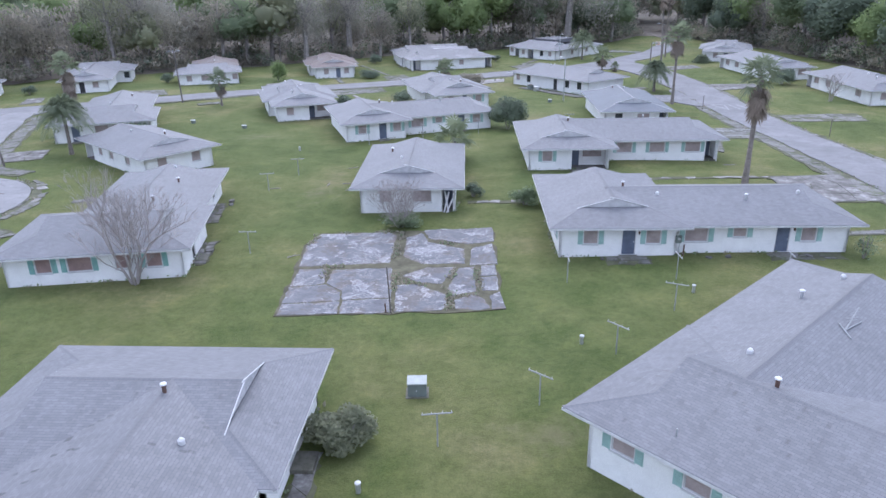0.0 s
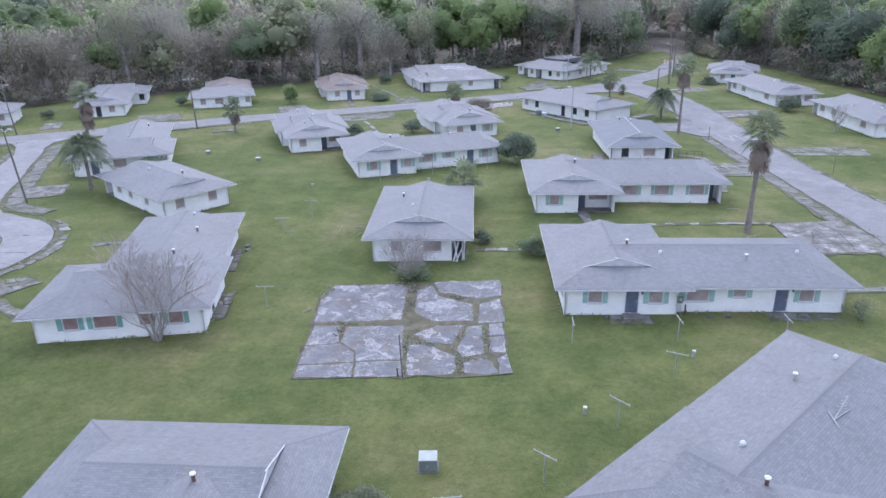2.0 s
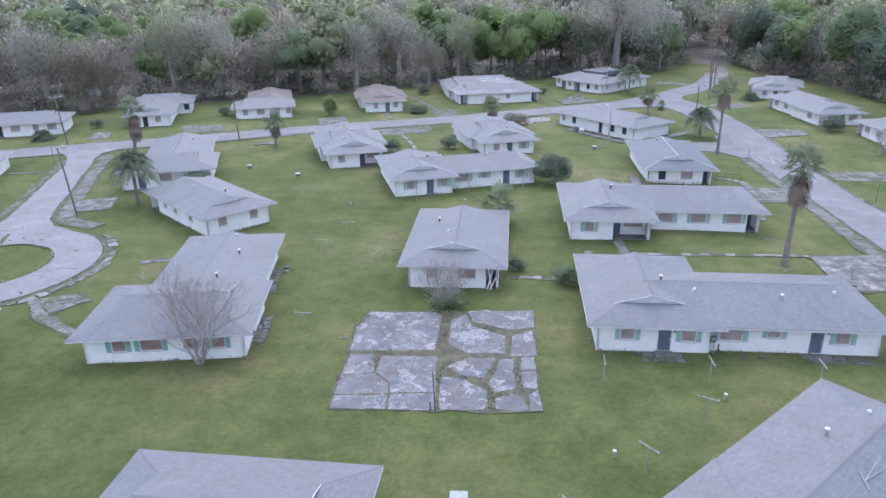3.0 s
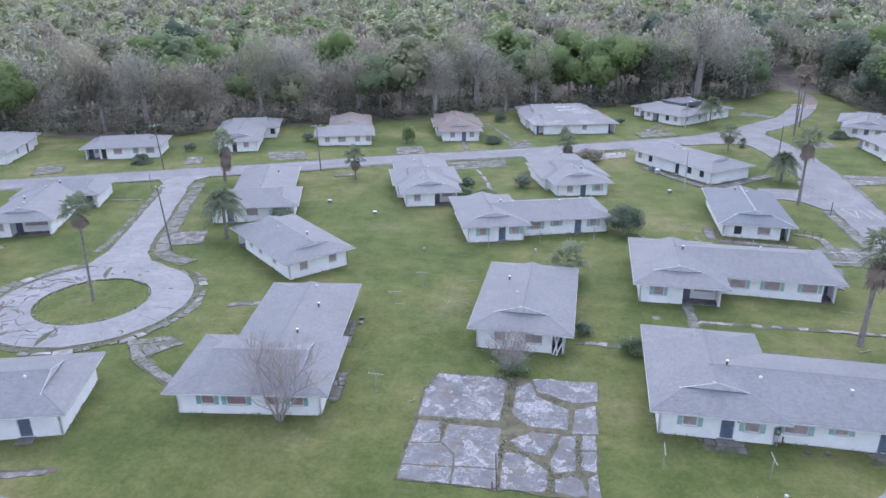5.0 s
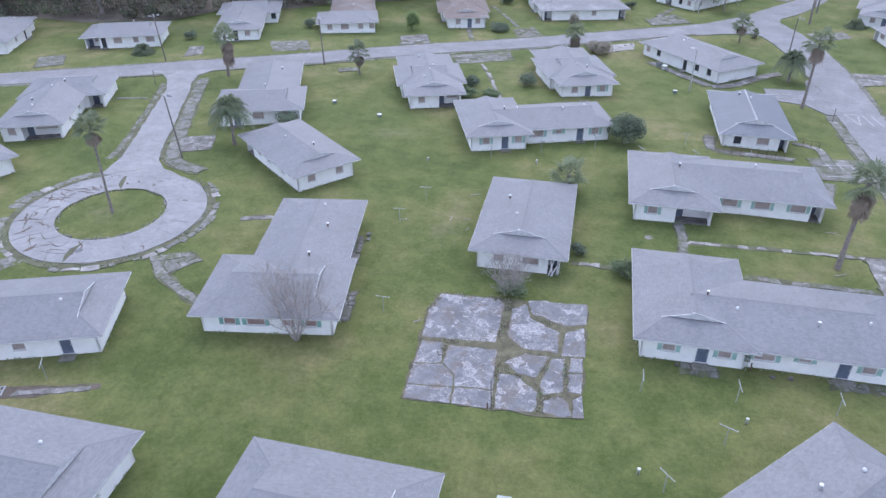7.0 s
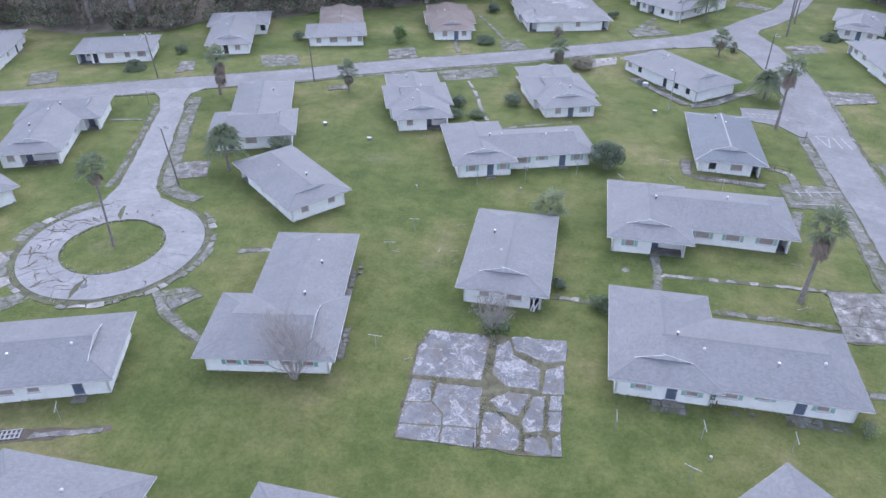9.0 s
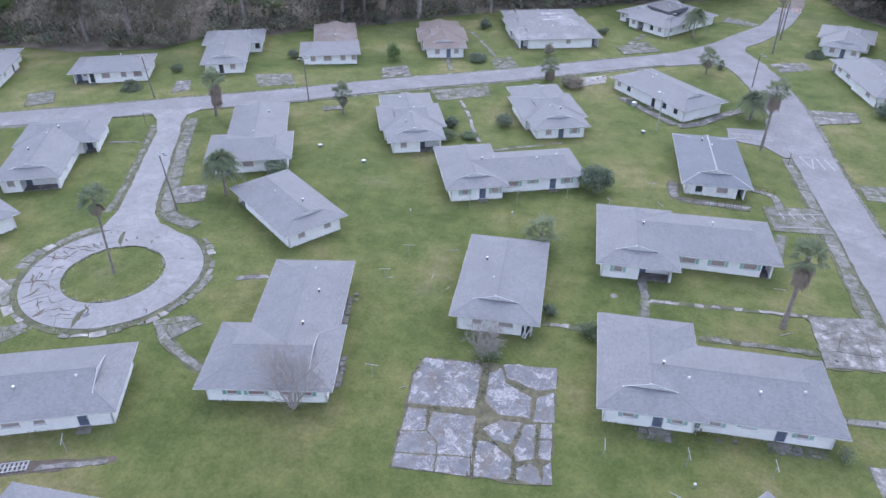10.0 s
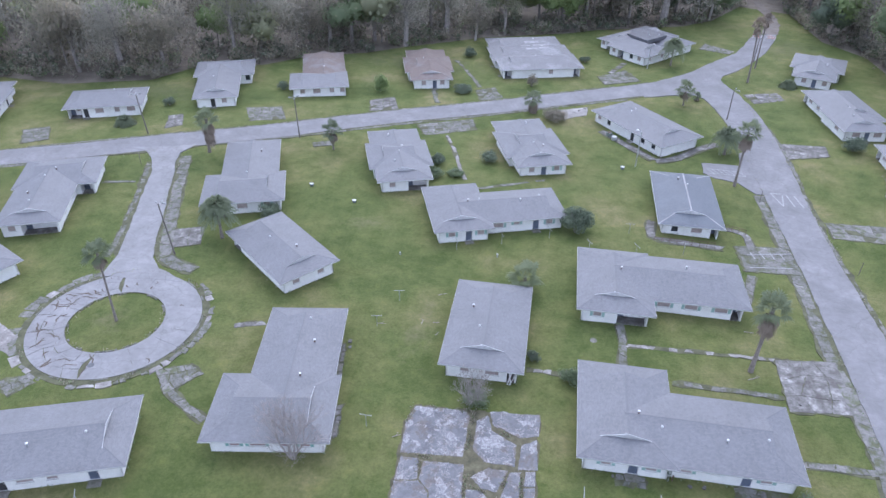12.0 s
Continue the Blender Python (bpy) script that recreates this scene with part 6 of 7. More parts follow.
bush(0.4, 142.5, 2.4, 3.0, LEAF_BROWN, "purplish brown shrub behind a house", 2400, 0.17, seed=8)
bush(-19.6, 110.6, 2.0, 1.7, LEAF_MID, "straggling green shrubs along a house wall", 1800, 0.15, seed=9)
bush(-15.8, 111.4, 1.7, 1.4, LEAF_MID, "straggling green shrubs along a house wall", 1400, 0.15, seed=10)
bush(6.9, 61.6, 1.3, 1.9, LEAF_MID, "ragged green shrub at a house corner", 1500, 0.14, seed=11)
bush(30.6, 48.6, 0.9, 2.2, LEAF_MID, "thin ragged shrub at a house corner", 190, 0.15, seed=12)
bush(-40.6, 149.9, 1.7, 5.0, LEAF_FRESH, "slender young tree with fresh green leaves", 1500, 0.22, seed=13)
bush(-6.1, 161.4, 1.3, 3.6, LEAF_BROWN, "thin brownish shrub in front of a white wall", 900, 0.17, seed=14)
bush(-19.9, 115.5, 1.5, 2.2, LEAF_DARK, "dark shrub beside a house", 1200, 0.16, seed=15)
bush(-10.6, 118.6, 1.6, 2.6, LEAF_DARK, "dark shrub beside a house", 1200, 0.16, seed=16)
bush(2.1, 64.5, 0.9, 1.5, LEAF_DARK, "small dark shrub against a wall", 700, 0.14, seed=17)
bush(-62.5, 145.1, 1.4, 2.2, LEAF_DARK, "dark shrub at a house corner", 900, 0.17, seed=18)
bush(-83.4, 130.6, 1.2, 2.0, LEAF_DARK, "dark shrub at a house corner", 800, 0.17, seed=19)
bush(-60.5, 43.9, 1.6, 1.2, LEAF_DARK, "low dark shrub behind a house", 1000, 0.15, seed=20)
bush(-24.3, 180.0, 1.8, 2.8, LEAF_DARK, "dark shrub at the tree line", 1200, 0.2, seed=22)


# ---- small things ----
def clothes_post(x, y, turn, tall=1.95, tilt=0.0):
    root = thing("clothes_post", on_ground(x, y, turn) @ pose(0, 0, 0, 0, tilt, 0), "grey T-shaped metal laundry post in the lawn", "laundry post", "laundry posts")
    post, bar = Geo(), Geo()
    post.tube([(0, 0, -0.2), (0, 0, tall)], [0.035, 0.035], 8)
    part("post", post, METAL_DULL, root)
    bar.tube([(-0.7, 0, tall + 0.03), (0.7, 0, tall + 0.03)], [0.035, 0.035], 8)
    part("crossbar", bar, METAL_DULL, root)
    for s in (-0.65, -0.25, 0.25, 0.65):
        hook = Geo()
        hook.tube([(s, 0, tall + 0.07), (s, 0, tall + 0.16)], [0.012, 0.012], 5)
        part("hook", hook, METAL, root)


for px, py, turn in ((5.8, 29.5, -38), (1.0, 26.3, 9), (10.35, 34.4, -46), (14.9, 39.9, -23), (8.8, 44.4, -89), (16.25, 44.8, -85), (23.75, 45.05, -89), (-15.2, 50.2, 0), (-40.2, 34.6, -60), (-11.4, 87.0, -70),
                     (-4.8, 90.0, -62), (2.4, 93.0, -60), (14.9, 97.5, 0), (15.7, 91.0, -60), (22.9, 92.9, 80), (8.6, 90.5, -55), (-18.6, 67.1, 12), (-17.0, 73.0, 10), (-46.2, 20.4, -60)):
    clothes_post(px, py, turn, 1.75)


def power_box(x, y):
    root = thing("transformer_box", on_ground(x, y, 4) @ Matrix.Diagonal((0.78, 0.78, 0.85, 1)), "grey-green pad-mounted electric box with a pale lid", "electric box")
    pad, body, lid, door_geo = Geo(), Geo(), Geo(), Geo()
    pad.box(-0.75, 0.75, -0.65, 0.65, -0.15, 0.10)
    part("pad", pad, KERB, root)
    body.box(-0.6, 0.6, -0.5, 0.5, 0.10, 0.92)
    part("body", body, UTILITY, root)
    lid.prism([(-0.64, -0.56), (0.64, -0.56), (0.64, 0.54), (-0.64, 0.54)], 0.924, 0.99)
    part("lid", lid, UTILITY_PALE, root, "pale bleached lid")
    for s in (-0.3, 0.3):
        leaf = Geo()
        leaf.box(s - 0.27, s + 0.27, -0.52, -0.504, 0.16, 0.88)
        part("door", leaf, UTILITY, root)
    door_geo.box(-0.06, -0.02, -0.56, -0.525, 0.45, 0.58)
    part("latch", door_geo, METAL, root)


def pipe_stub(x, y, tall=0.45, r=0.11):
    root = thing("pipe_stub", on_ground(x, y), "short white capped utility pipe in the lawn", "utility pipe", "utility pipes")
    body, cap = Geo(), Geo()
    body.tube([(0, 0, -0.1), (0, 0, tall)], [r, r], 12)
    part("pipe", body, METAL, root)
    cap.tube([(0, 0, tall), (0, 0, tall + 0.06), (0, 0, tall + 0.1)], [r * 1.2, r * 1.2, r * 0.6], 12)
    part("cap", cap, TRIM, root)


def pedestal(x, y):
    root = thing("utility_pedestal", on_ground(x, y) @ Matrix.Diagonal((0.75, 0.75, 0.7, 1)), "low pale utility cabinet on the lawn", "utility box", "utility pedestals")
    body, lid = Geo(), Geo()
    body.prism([(0.45 * math.cos(k * 0.785), 0.35 * math.sin(k * 0.785)) for k in range(8)], -0.1, 0.55)
    part("body", body, UTILITY, root)
    lid.prism([(0.52 * math.cos(k * 0.785), 0.42 * math.sin(k * 0.785)) for k in range(8)], 0.554, 0.66)
    part("lid", lid, TRIM, root)


power_box(-0.3, 30.6)
for px, py in ((8.65, 35.7), (16.8, 42.6), (-5.0, 86.3), (-2.1, 23.2), (-19.6, 84.0)):
    pipe_stub(px, py)
for px, py in ((-40.2, 102.0), (-31.1, 97.9), (14.5, 121.8)):
    pedestal(px, py)


def lamp_pole(x, y, tall, label, mat, arm, heads, turn=0.0, lean=0.0):
    root = thing("street_lamp", on_ground(x, y, turn) @ pose(0, 0, 0, 0, lean, 0), label, "street lamp")
    pole = Geo()
    pole.tube([(0, 0, -0.3), (0, 0, tall * 0.5), (0, 0, tall)], [0.13, 0.11, 0.08], 9)
    part("pole", pole, mat, root)
    for k in range(heads):
        a = math.pi * 2 * k / max(heads, 1) * 0.5
        dx, dy = math.cos(a), math.sin(a)
        limb, head = Geo(), Geo()
        limb.tube([(0, 0, tall - 0.35), (dx * arm * 0.6, dy * arm * 0.6, tall - 0.02), (dx * arm, dy * arm, tall)], [0.035, 0.03, 0.03], 6)
        b = part("arm", limb, METAL, root)
        head.tube([(dx * arm * 0.95, dy * arm * 0.95, tall + 0.06), (dx * (arm + 0.25), dy * (arm + 0.25), tall + 0.03), (dx * (arm + 0.6), dy * (arm + 0.6), tall - 0.03)], [0.08, 0.15, 0.07], 8)
        part("lamp_head", head, METAL_DULL if mat is POLE else WHITE, b)


lamp_pole(-49.4, 120.5, 8.6, "dark wooden pole with lamp arms on the street verge", POLE, 0.6, 3, 60, -2)
lamp_pole(-53.2, 77.3, 8.8, "dark leaning wooden pole with two floodlights", POLE, 0.5, 3, 20, -4)
lamp_pole(-80.2, 116.1, 8.4, "dark wooden pole with lamp arms by the street", POLE, 0.6, 3, 60, -4)
lamp_pole(17.0, 123.6, 7.2, "pale metal lamp post on the lawn", METAL, 0.5, 1, 150)
lamp_pole(37.5, 150.5, 6.9, "dark wooden pole with a crossarm by the street", POLE, 0.7, 2, -30)
lamp_pole(50.0, 192.0, 7.8, "dark pole with a street lamp by the gate", POLE, 1.4, 1, 170)
lamp_pole(22.0, 180.6, 6.4, "slim metal pole beside a white house", METAL, 0.3, 1, 0)


def sign_post(x, y, tall, label, plate=True, mat=None):
    root = thing("sign_post", on_ground(x, y), label, "sign post")
    geo = Geo()
    geo.tube([(0, 0, -0.3), (0, 0, tall)], [0.05, 0.05], 7)
    part("post", geo, mat or POLE, root)
    if plate:
        board_geo = Geo()
        board_geo.box(-0.02, 0.02, -0.3, 0.3, tall - 0.62, tall - 0.02)
        part("sign", board_geo, METAL, root)


sign_post(-74.2, 103.4, 2.6, "bare sign post at the lane corner", False)
sign_post(48.6, 93.8, 2.2, "leaning bare metal post on the verge", False)
sign_post(37.9, 113.7, 2.3, "small dark post beside the pavement", False)
sign_post(-124.1, 111.2, 4.0, "thin dark post by a house", False)

mast = thing("leaning_post", on_ground(-2.8, 39.7) @ pose(0, 0, 0, 0, -2, 0), "thin grey wooden post at the edge of a slab", "post")
g_post = Geo()
g_post.tube([(0, 0, -0.2), (0, 0, 3.2)], [0.05, 0.045], 7)
part("post", g_post, POLE, mast)
g_post = Geo()
g_post.tube([(-0.3, 0.05, -0.2), (-0.32, 0.02, 0.7)], [0.05, 0.05], 7)
part("stub", g_post, RUST, mast)


def barricade(x, y, turn):
    root = thing("barricade", on_ground(x, y, turn), "orange and white striped road barricade", "barricade", "road barricades")
    for s in (-1.0, 1.0):
        leg = Geo()
        leg.tube([(s, -0.35, 0.1), (s, 0, 1.35)], [0.04, 0.04], 6)
        leg.tube([(s, 0.35, 0.1), (s, 0, 1.35)], [0.04, 0.04], 6)
        part("leg", leg, WHITE, root)
    for z in (0.45, 0.8, 1.12):
        rail = Geo()
        rail.box(-1.25, 1.25, -0.03, 0.03, z, z + 0.2)
        r = part("rail", rail, WHITE, root)
        for k in range(5):
            stripe = Geo()
            a = -1.2 + 0.49 * k
            stripe.v = [(a, -0.034, z + 0.004), (a + 0.22, -0.034, z + 0.004), (a + 0.34, -0.034, z + 0.196), (a + 0.12, -0.034, z + 0.196)]
            stripe.f, stripe.uv = [(0, 1, 2, 3)], [(0, 0)] * 4
            part("stripe", stripe, ORANGE, r)


for px, py in ((54.4, 213.6), (58.2, 213.2)):
    barricade(px, py, -12)


def paint_line(points, width, lift=0.112):
    geo = Geo()
    for (ax, ay), (bx, by) in zip(points, points[1:]):
        d = Vector((bx - ax, by - ay, 0))
        s = Vector((-d.y, d.x, 0)).normalized() * width / 2
        a, b = Vector((ax, ay, rise(ax, ay) + lift)), Vector((bx, by, rise(bx, by) + lift))
        geo.face([a - s, b - s, b + s, a + s])
    return geo


marks = tagged(new("road_marking"), "worn white chevrons and bars on the street", "road marking", kind="structure")
for pts in ([(40.4, 117.6), (41.8, 113.1)], [(42.4, 117.2), (41.8, 113.1)], [(43.1, 117.4), (43.7, 113.3)], [(44.4, 117.3), (45.2, 113.3)], [(40.4, 117.6), (42.3, 117.6)]):
    part("line", paint_line(pts, 0.24, 0.125), PAINT_LINE, marks)
bay = tagged(new("road_marking"), "white hatching of a parking bay", "road marking", kind="structure")
for pts in [[(30.4, 125.2), (37.2, 125.1)]] + [[(30.4 + k * 0.95, 125.1), (31.4 + k * 0.95, 123.4)] for k in range(7)] + [[(30.6, 123.4), (37.2, 123.3)]]:
    part("line", paint_line(pts, 0.16, 0.135), PAINT_LINE, bay)
bay = tagged(new("road_marking"), "worn white bars of a parking pad", "road marking", kind="structure")
for pts in [[(32.8, 95.3), (39.6, 97.3)], [(32.6, 91.7), (39.0, 93.0)]] + [[(33.4 + k * 1.5, 96.3 + k * 0.25), (33.8 + k * 1.5, 94.4 + k * 0.3)] for k in range(4)]:
    part("line", paint_line(pts, 0.2, 0.135), PAINT_LINE, bay)


# paved apron and rail beside the slate-roofed house
path_of_slabs("asphalt apron along a house wall", [(18.8, 102.7), (18.5, 97.4), (23.2, 96.6), (29.3, 96.6)], 1.3, 2.2, 71, SLAB, 0.0)


def hand_rail(x, y, turn, half, posts):
    root = thing("hand_rail", on_ground(x, y, turn), "rusty metal hand rail along a footpath", "hand rail", "hand rails")
    for k in range(posts):
        at = -half + 2 * half * k / (posts - 1)
        g = Geo()
        g.tube([(at, 0, -0.1), (at, 0, 0.9)], [0.03, 0.03], 6)
        part("post", g, RUST, root)
    for z in (0.5, 0.9):
        g = Geo()
        g.tube([(-half, 0, z), (half, 0, z)], [0.028, 0.028], 6)
        part("rail", g, RUST, root)


hand_rail(32.1, 102.4, -20, 1.65, 4)
hand_rail(23.4, 96.2, 1, 4.6, 9)

# loose boards in a doorway, rubble by a wall
for k, (bx, by, tx) in enumerate(((-0.45, 59.55, 14), (-0.2, 59.5, 24), (-0.05, 59.6, -10))):
    plank = thing("loose_board", on_ground(bx, by) @ pose(0, 0, 0.05, -12, tx, 0), "white painted board leaning in a doorway", "board", "loose boards")
    g = Geo()
    g.box(-0.07, 0.07, -0.02, 0.02, 0.0, 1.9)
    part("plank", g, TRIM, plank)
rnd_rubble = random.Random(3)
for bx, by in ((-20.9, 62.4), (-21.2, 63.4), (-18.6, 50.6), (4.2, 144.4), (5.6, 148.7), (6.9, 150.2), (33.3, 62.8), (19.6, 48.6), (21.0, 48.7), (26.8, 48.8), (11.8, 48.4)):
    rub = thing("rubble", on_ground(bx, by, rnd_rubble.uniform(0, 360)), "broken pale slab of rubble on the grass", "rubble", "rubble")
    g = Geo()
    r = rnd_rubble.uniform(0.2, 0.42)
    g.prism([(r * rnd_rubble.uniform(0.6, 1.2) * math.cos(k), r * rnd_rubble.uniform(0.5, 1.0) * math.sin(k)) for k in (0.2, 1.3, 2.4, 3.3, 4.2, 5.4)], -0.05, rnd_rubble.uniform(0.08, 0.22))
    part("lump", g, SLAB, rub)

# laundry pad with a slatted grating west of the near houses
soil = part("bare_soil", ribbon([(-46.0, 31.2), (-43.6, 32.0), (-40.0, 33.3), (-35.2, 34.9)], [2.0, 1.5, 0.7], 0.012, 0.35, 73), EARTH_BARE)
tagged(soil, "strip of bare brown soil in the lawn", "soil", kind="structure")
grate = thing("metal_grating", on_ground(-43.8, 32.0, 22), "grey slatted metal grating lying on the grass", "grating")
for k in range(7):
    g = Geo()
    g.box(-1.3 + 0.4 * k, -1.16 + 0.4 * k, -0.55, 0.55, 0.02, 0.10)
    part("slat", g, METAL_DULL, grate)
for s in (-0.55, -0.05, 0.45):
    g = Geo()
    g.box(-1.3, 1.26, s, s + 0.1, 0.10, 0.14)
    part("rail", g, METAL_DULL, grate)
path_of_slabs("sunken strip of bare concrete in the lawn", [(-41.7, 32.4), (-38.8, 33.4), (-35.9, 34.4)], 0.55, 1.3, 72, SLAB, 0.0, 0.05)

# rain tank and machines beside the long house
tank = thing("round_tank", on_ground(13.1, 134.9), "round pale metal tank beside a house", "tank")
g = Geo()
g.tube([(0, 0, -0.1), (0, 0, 0.7), (0, 0, 0.78)], [0.55, 0.55, 0.45], 14)
part("drum", g, METAL, tank)
unit = thing("air_conditioner", on_ground(12.1, 136.4, -50), "grey outdoor cooling unit beside a house", "air conditioner")
g = Geo()
g.box(-0.45, 0.45, -0.4, 0.4, 0.0, 0.85)
part("case", g, UTILITY, unit)
g = Geo()
g.tube([(0, 0, 0.854), (0, 0, 0.89)], [0.33, 0.33], 12)
part("fan_guard", g, RUST, unit)
cover = thing("manhole_cover", on_ground(9.6, 69.6), "round concrete manhole cover in the grass", "manhole cover")
g = Geo()
g.tube([(0, 0, -0.05), (0, 0, 0.05)], [0.45, 0.45], 16)
part("lid", g, KERB, cover)
cover = thing("manhole_cover", on_ground(-51.0, 52.8), "round iron manhole cover in the asphalt", "manhole cover")
g = Geo()
g.tube([(0, 0, 0.05), (0, 0, 0.115)], [0.42, 0.42], 16)
part("lid", g, FELT, cover)


def electric_meter(x, y, turn):
    """A meter box and its conduit against a house wall."""
    root = thing("electric_meter", on_ground(x, y, turn), "grey electric meter box and conduit on a house wall", "electric meter")
    box = Geo()
    box.box(-0.2, 0.2, 0.0, 0.18, 1.05, 1.6)
    part("box", box, UTILITY, root)
    dial = Geo()
    dial.tube([(0, -0.002, 1.4), (0, -0.1, 1.4)], [0.1, 0.09], 12)
    part("dial", dial, METAL, root)
    run = Geo()
    run.tube([(0.08, 0.08, -0.1), (0.08, 0.08, 1.05)], [0.03, 0.03], 7)
    run.tube([(-0.08, 0.08, 1.6), (-0.08, 0.08, 2.3)], [0.03, 0.03], 7)
    part("conduit", run, METAL, root)
    down = Geo()
    down.tube([(0.45, 0.1, -0.1), (0.45, 0.1, 0.9)], [0.06, 0.06], 8)
    part("pipe", down, RUST, root)


electric_meter(17.35, 48.85, 1.2)


def porch_light(x, y, z, turn):
    root = thing("porch_light", pose(x, y, rise(x, y) + z, 0, 0, turn), "small dark lantern on a house wall", "wall lamp", "wall lanterns")
    plate, lamp = Geo(), Geo()
    plate.box(-0.06, 0.06, -0.02, 0.0, -0.1, 0.1)
    part("plate", plate, RUST, root)
    lamp.tube([(0, -0.1, -0.1), (0, -0.1, 0.08), (0, -0.1, 0.15)], [0.05, 0.07, 0.02], 8)
    part("lantern", lamp, RUST, root)


for mx in (-4.25, 7.1):
    spot_at = pose(18.6, 55.7, 0, 0, 0, 1.2) @ Vector((mx, -6.58 if mx < 0 else -6.18, 0))
    porch_light(spot_at.x, spot_at.y, 1.85, 1.2)


# ---- woods ----
FOLIAGE = [LEAF_FRESH, LEAF_MID, LEAF_DARK, LEAF_GREY, LEAF_BROWN, LEAF_LIME, LEAF_OLIVE]
EDGE = WOODS_EDGE


def inside_woods(x, y):
    """Whether a place lies beyond the tree line."""
    if 205 < y < 275 and abs(x - 60.8) < (6.0 if y < 245 else 4.0):
        return False
    for (ax, ay), (bx, by) in zip(EDGE, EDGE[1:]):
        if ax <= x < bx:
            return y > ay + (by - ay) * (x - ax) / (bx - ax)
    return False


def edge_distance(x, y):
    best = 1e9
    for (ax, ay), (bx, by) in zip(EDGE, EDGE[1:]):
        dx, dy = bx - ax, by - ay
        t = max(0, min(1, ((x - ax) * dx + (y - ay) * dy) / (dx * dx + dy * dy)))
        best = min(best, math.hypot(x - ax - t * dx, y - ay - t * dy))
    return best


def crown_template(kind, n, rng):
    """Leaf places, sizes and foliage kinds of one tree about 15 m high."""
    spec = {"mossy": (6.4, 13.0, 1.5, 18, 0.55, (3, 3, 4)), "bare": (4.8, 14.0, 1.0, 16, 0.55, (4, 6, 4)), "green": (6.0, 11.5, 2.0, 14, 0.2, (1, 1, 6)), "fresh": (5.4, 11.5, 2.0, 13, 0.2, (0, 0, 0)),
            "dark": (5.0, 12.5, 1.2, 13, 0.2, (2, 2, 1)), "lime": (4.8, 11.0, 3.0, 14, 0.3, (5, 6, 5)), "brown": (5.2, 12.5, 1.0, 16, 0.55, (4, 6, 4))}
    radius, tall, base, count, fill, tones = spec[kind]
    p, way, lobes = crown_leaves(n, radius, tall, base, count, rng, fill)
    main = tones[rng.integers(3)]
    if kind == "mossy":
        # beards of moss below the limbs
        k = n // 3
        low = p[rng.choice(n, k)] - np.array([0, 0, 1]) * rng.uniform(0.5, 2.4, size=(k, 1))
        p = np.concatenate([p, low])
        side = rng.normal(size=(k, 3)) * np.array([1, 1, 0.25])
        way = np.concatenate([way, side / np.linalg.norm(side, axis=1)[:, None]])
    mat = np.where(rng.random(len(p)) < 0.94, main, rng.choice(tones, size=len(p)))
    size = np.full(len(p), 0.5)
    lobes = (*lobes, main)
    return p, size, mat, way, lobes


def limbs(geo, tall, fat, rnd, reach):
    geo.tube([(0, 0, -0.4), (rnd.uniform(-0.3, 0.3), rnd.uniform(-0.3, 0.3), tall * 0.35), (rnd.uniform(-0.6, 0.6), rnd.uniform(-0.6, 0.6), tall * 0.75)], [fat * 1.25, fat, fat * 0.4], 7)
    for k in range(9):
        a, z = rnd.uniform(0, 6.28), tall * rnd.uniform(0.28, 0.6)
        r = reach * rnd.uniform(0.6, 0.95)
        up = tall * rnd.uniform(0.15, 0.32)
        geo.tube([(0, 0, z), (0.5 * r * math.cos(a), 0.5 * r * math.sin(a), z + up * 0.7), (r * math.cos(a), r * math.sin(a), z + up)], [fat * 0.42, fat * 0.25, fat * 0.07], 5, False)


TWIGGY = ("mossy", "bare", "brown")


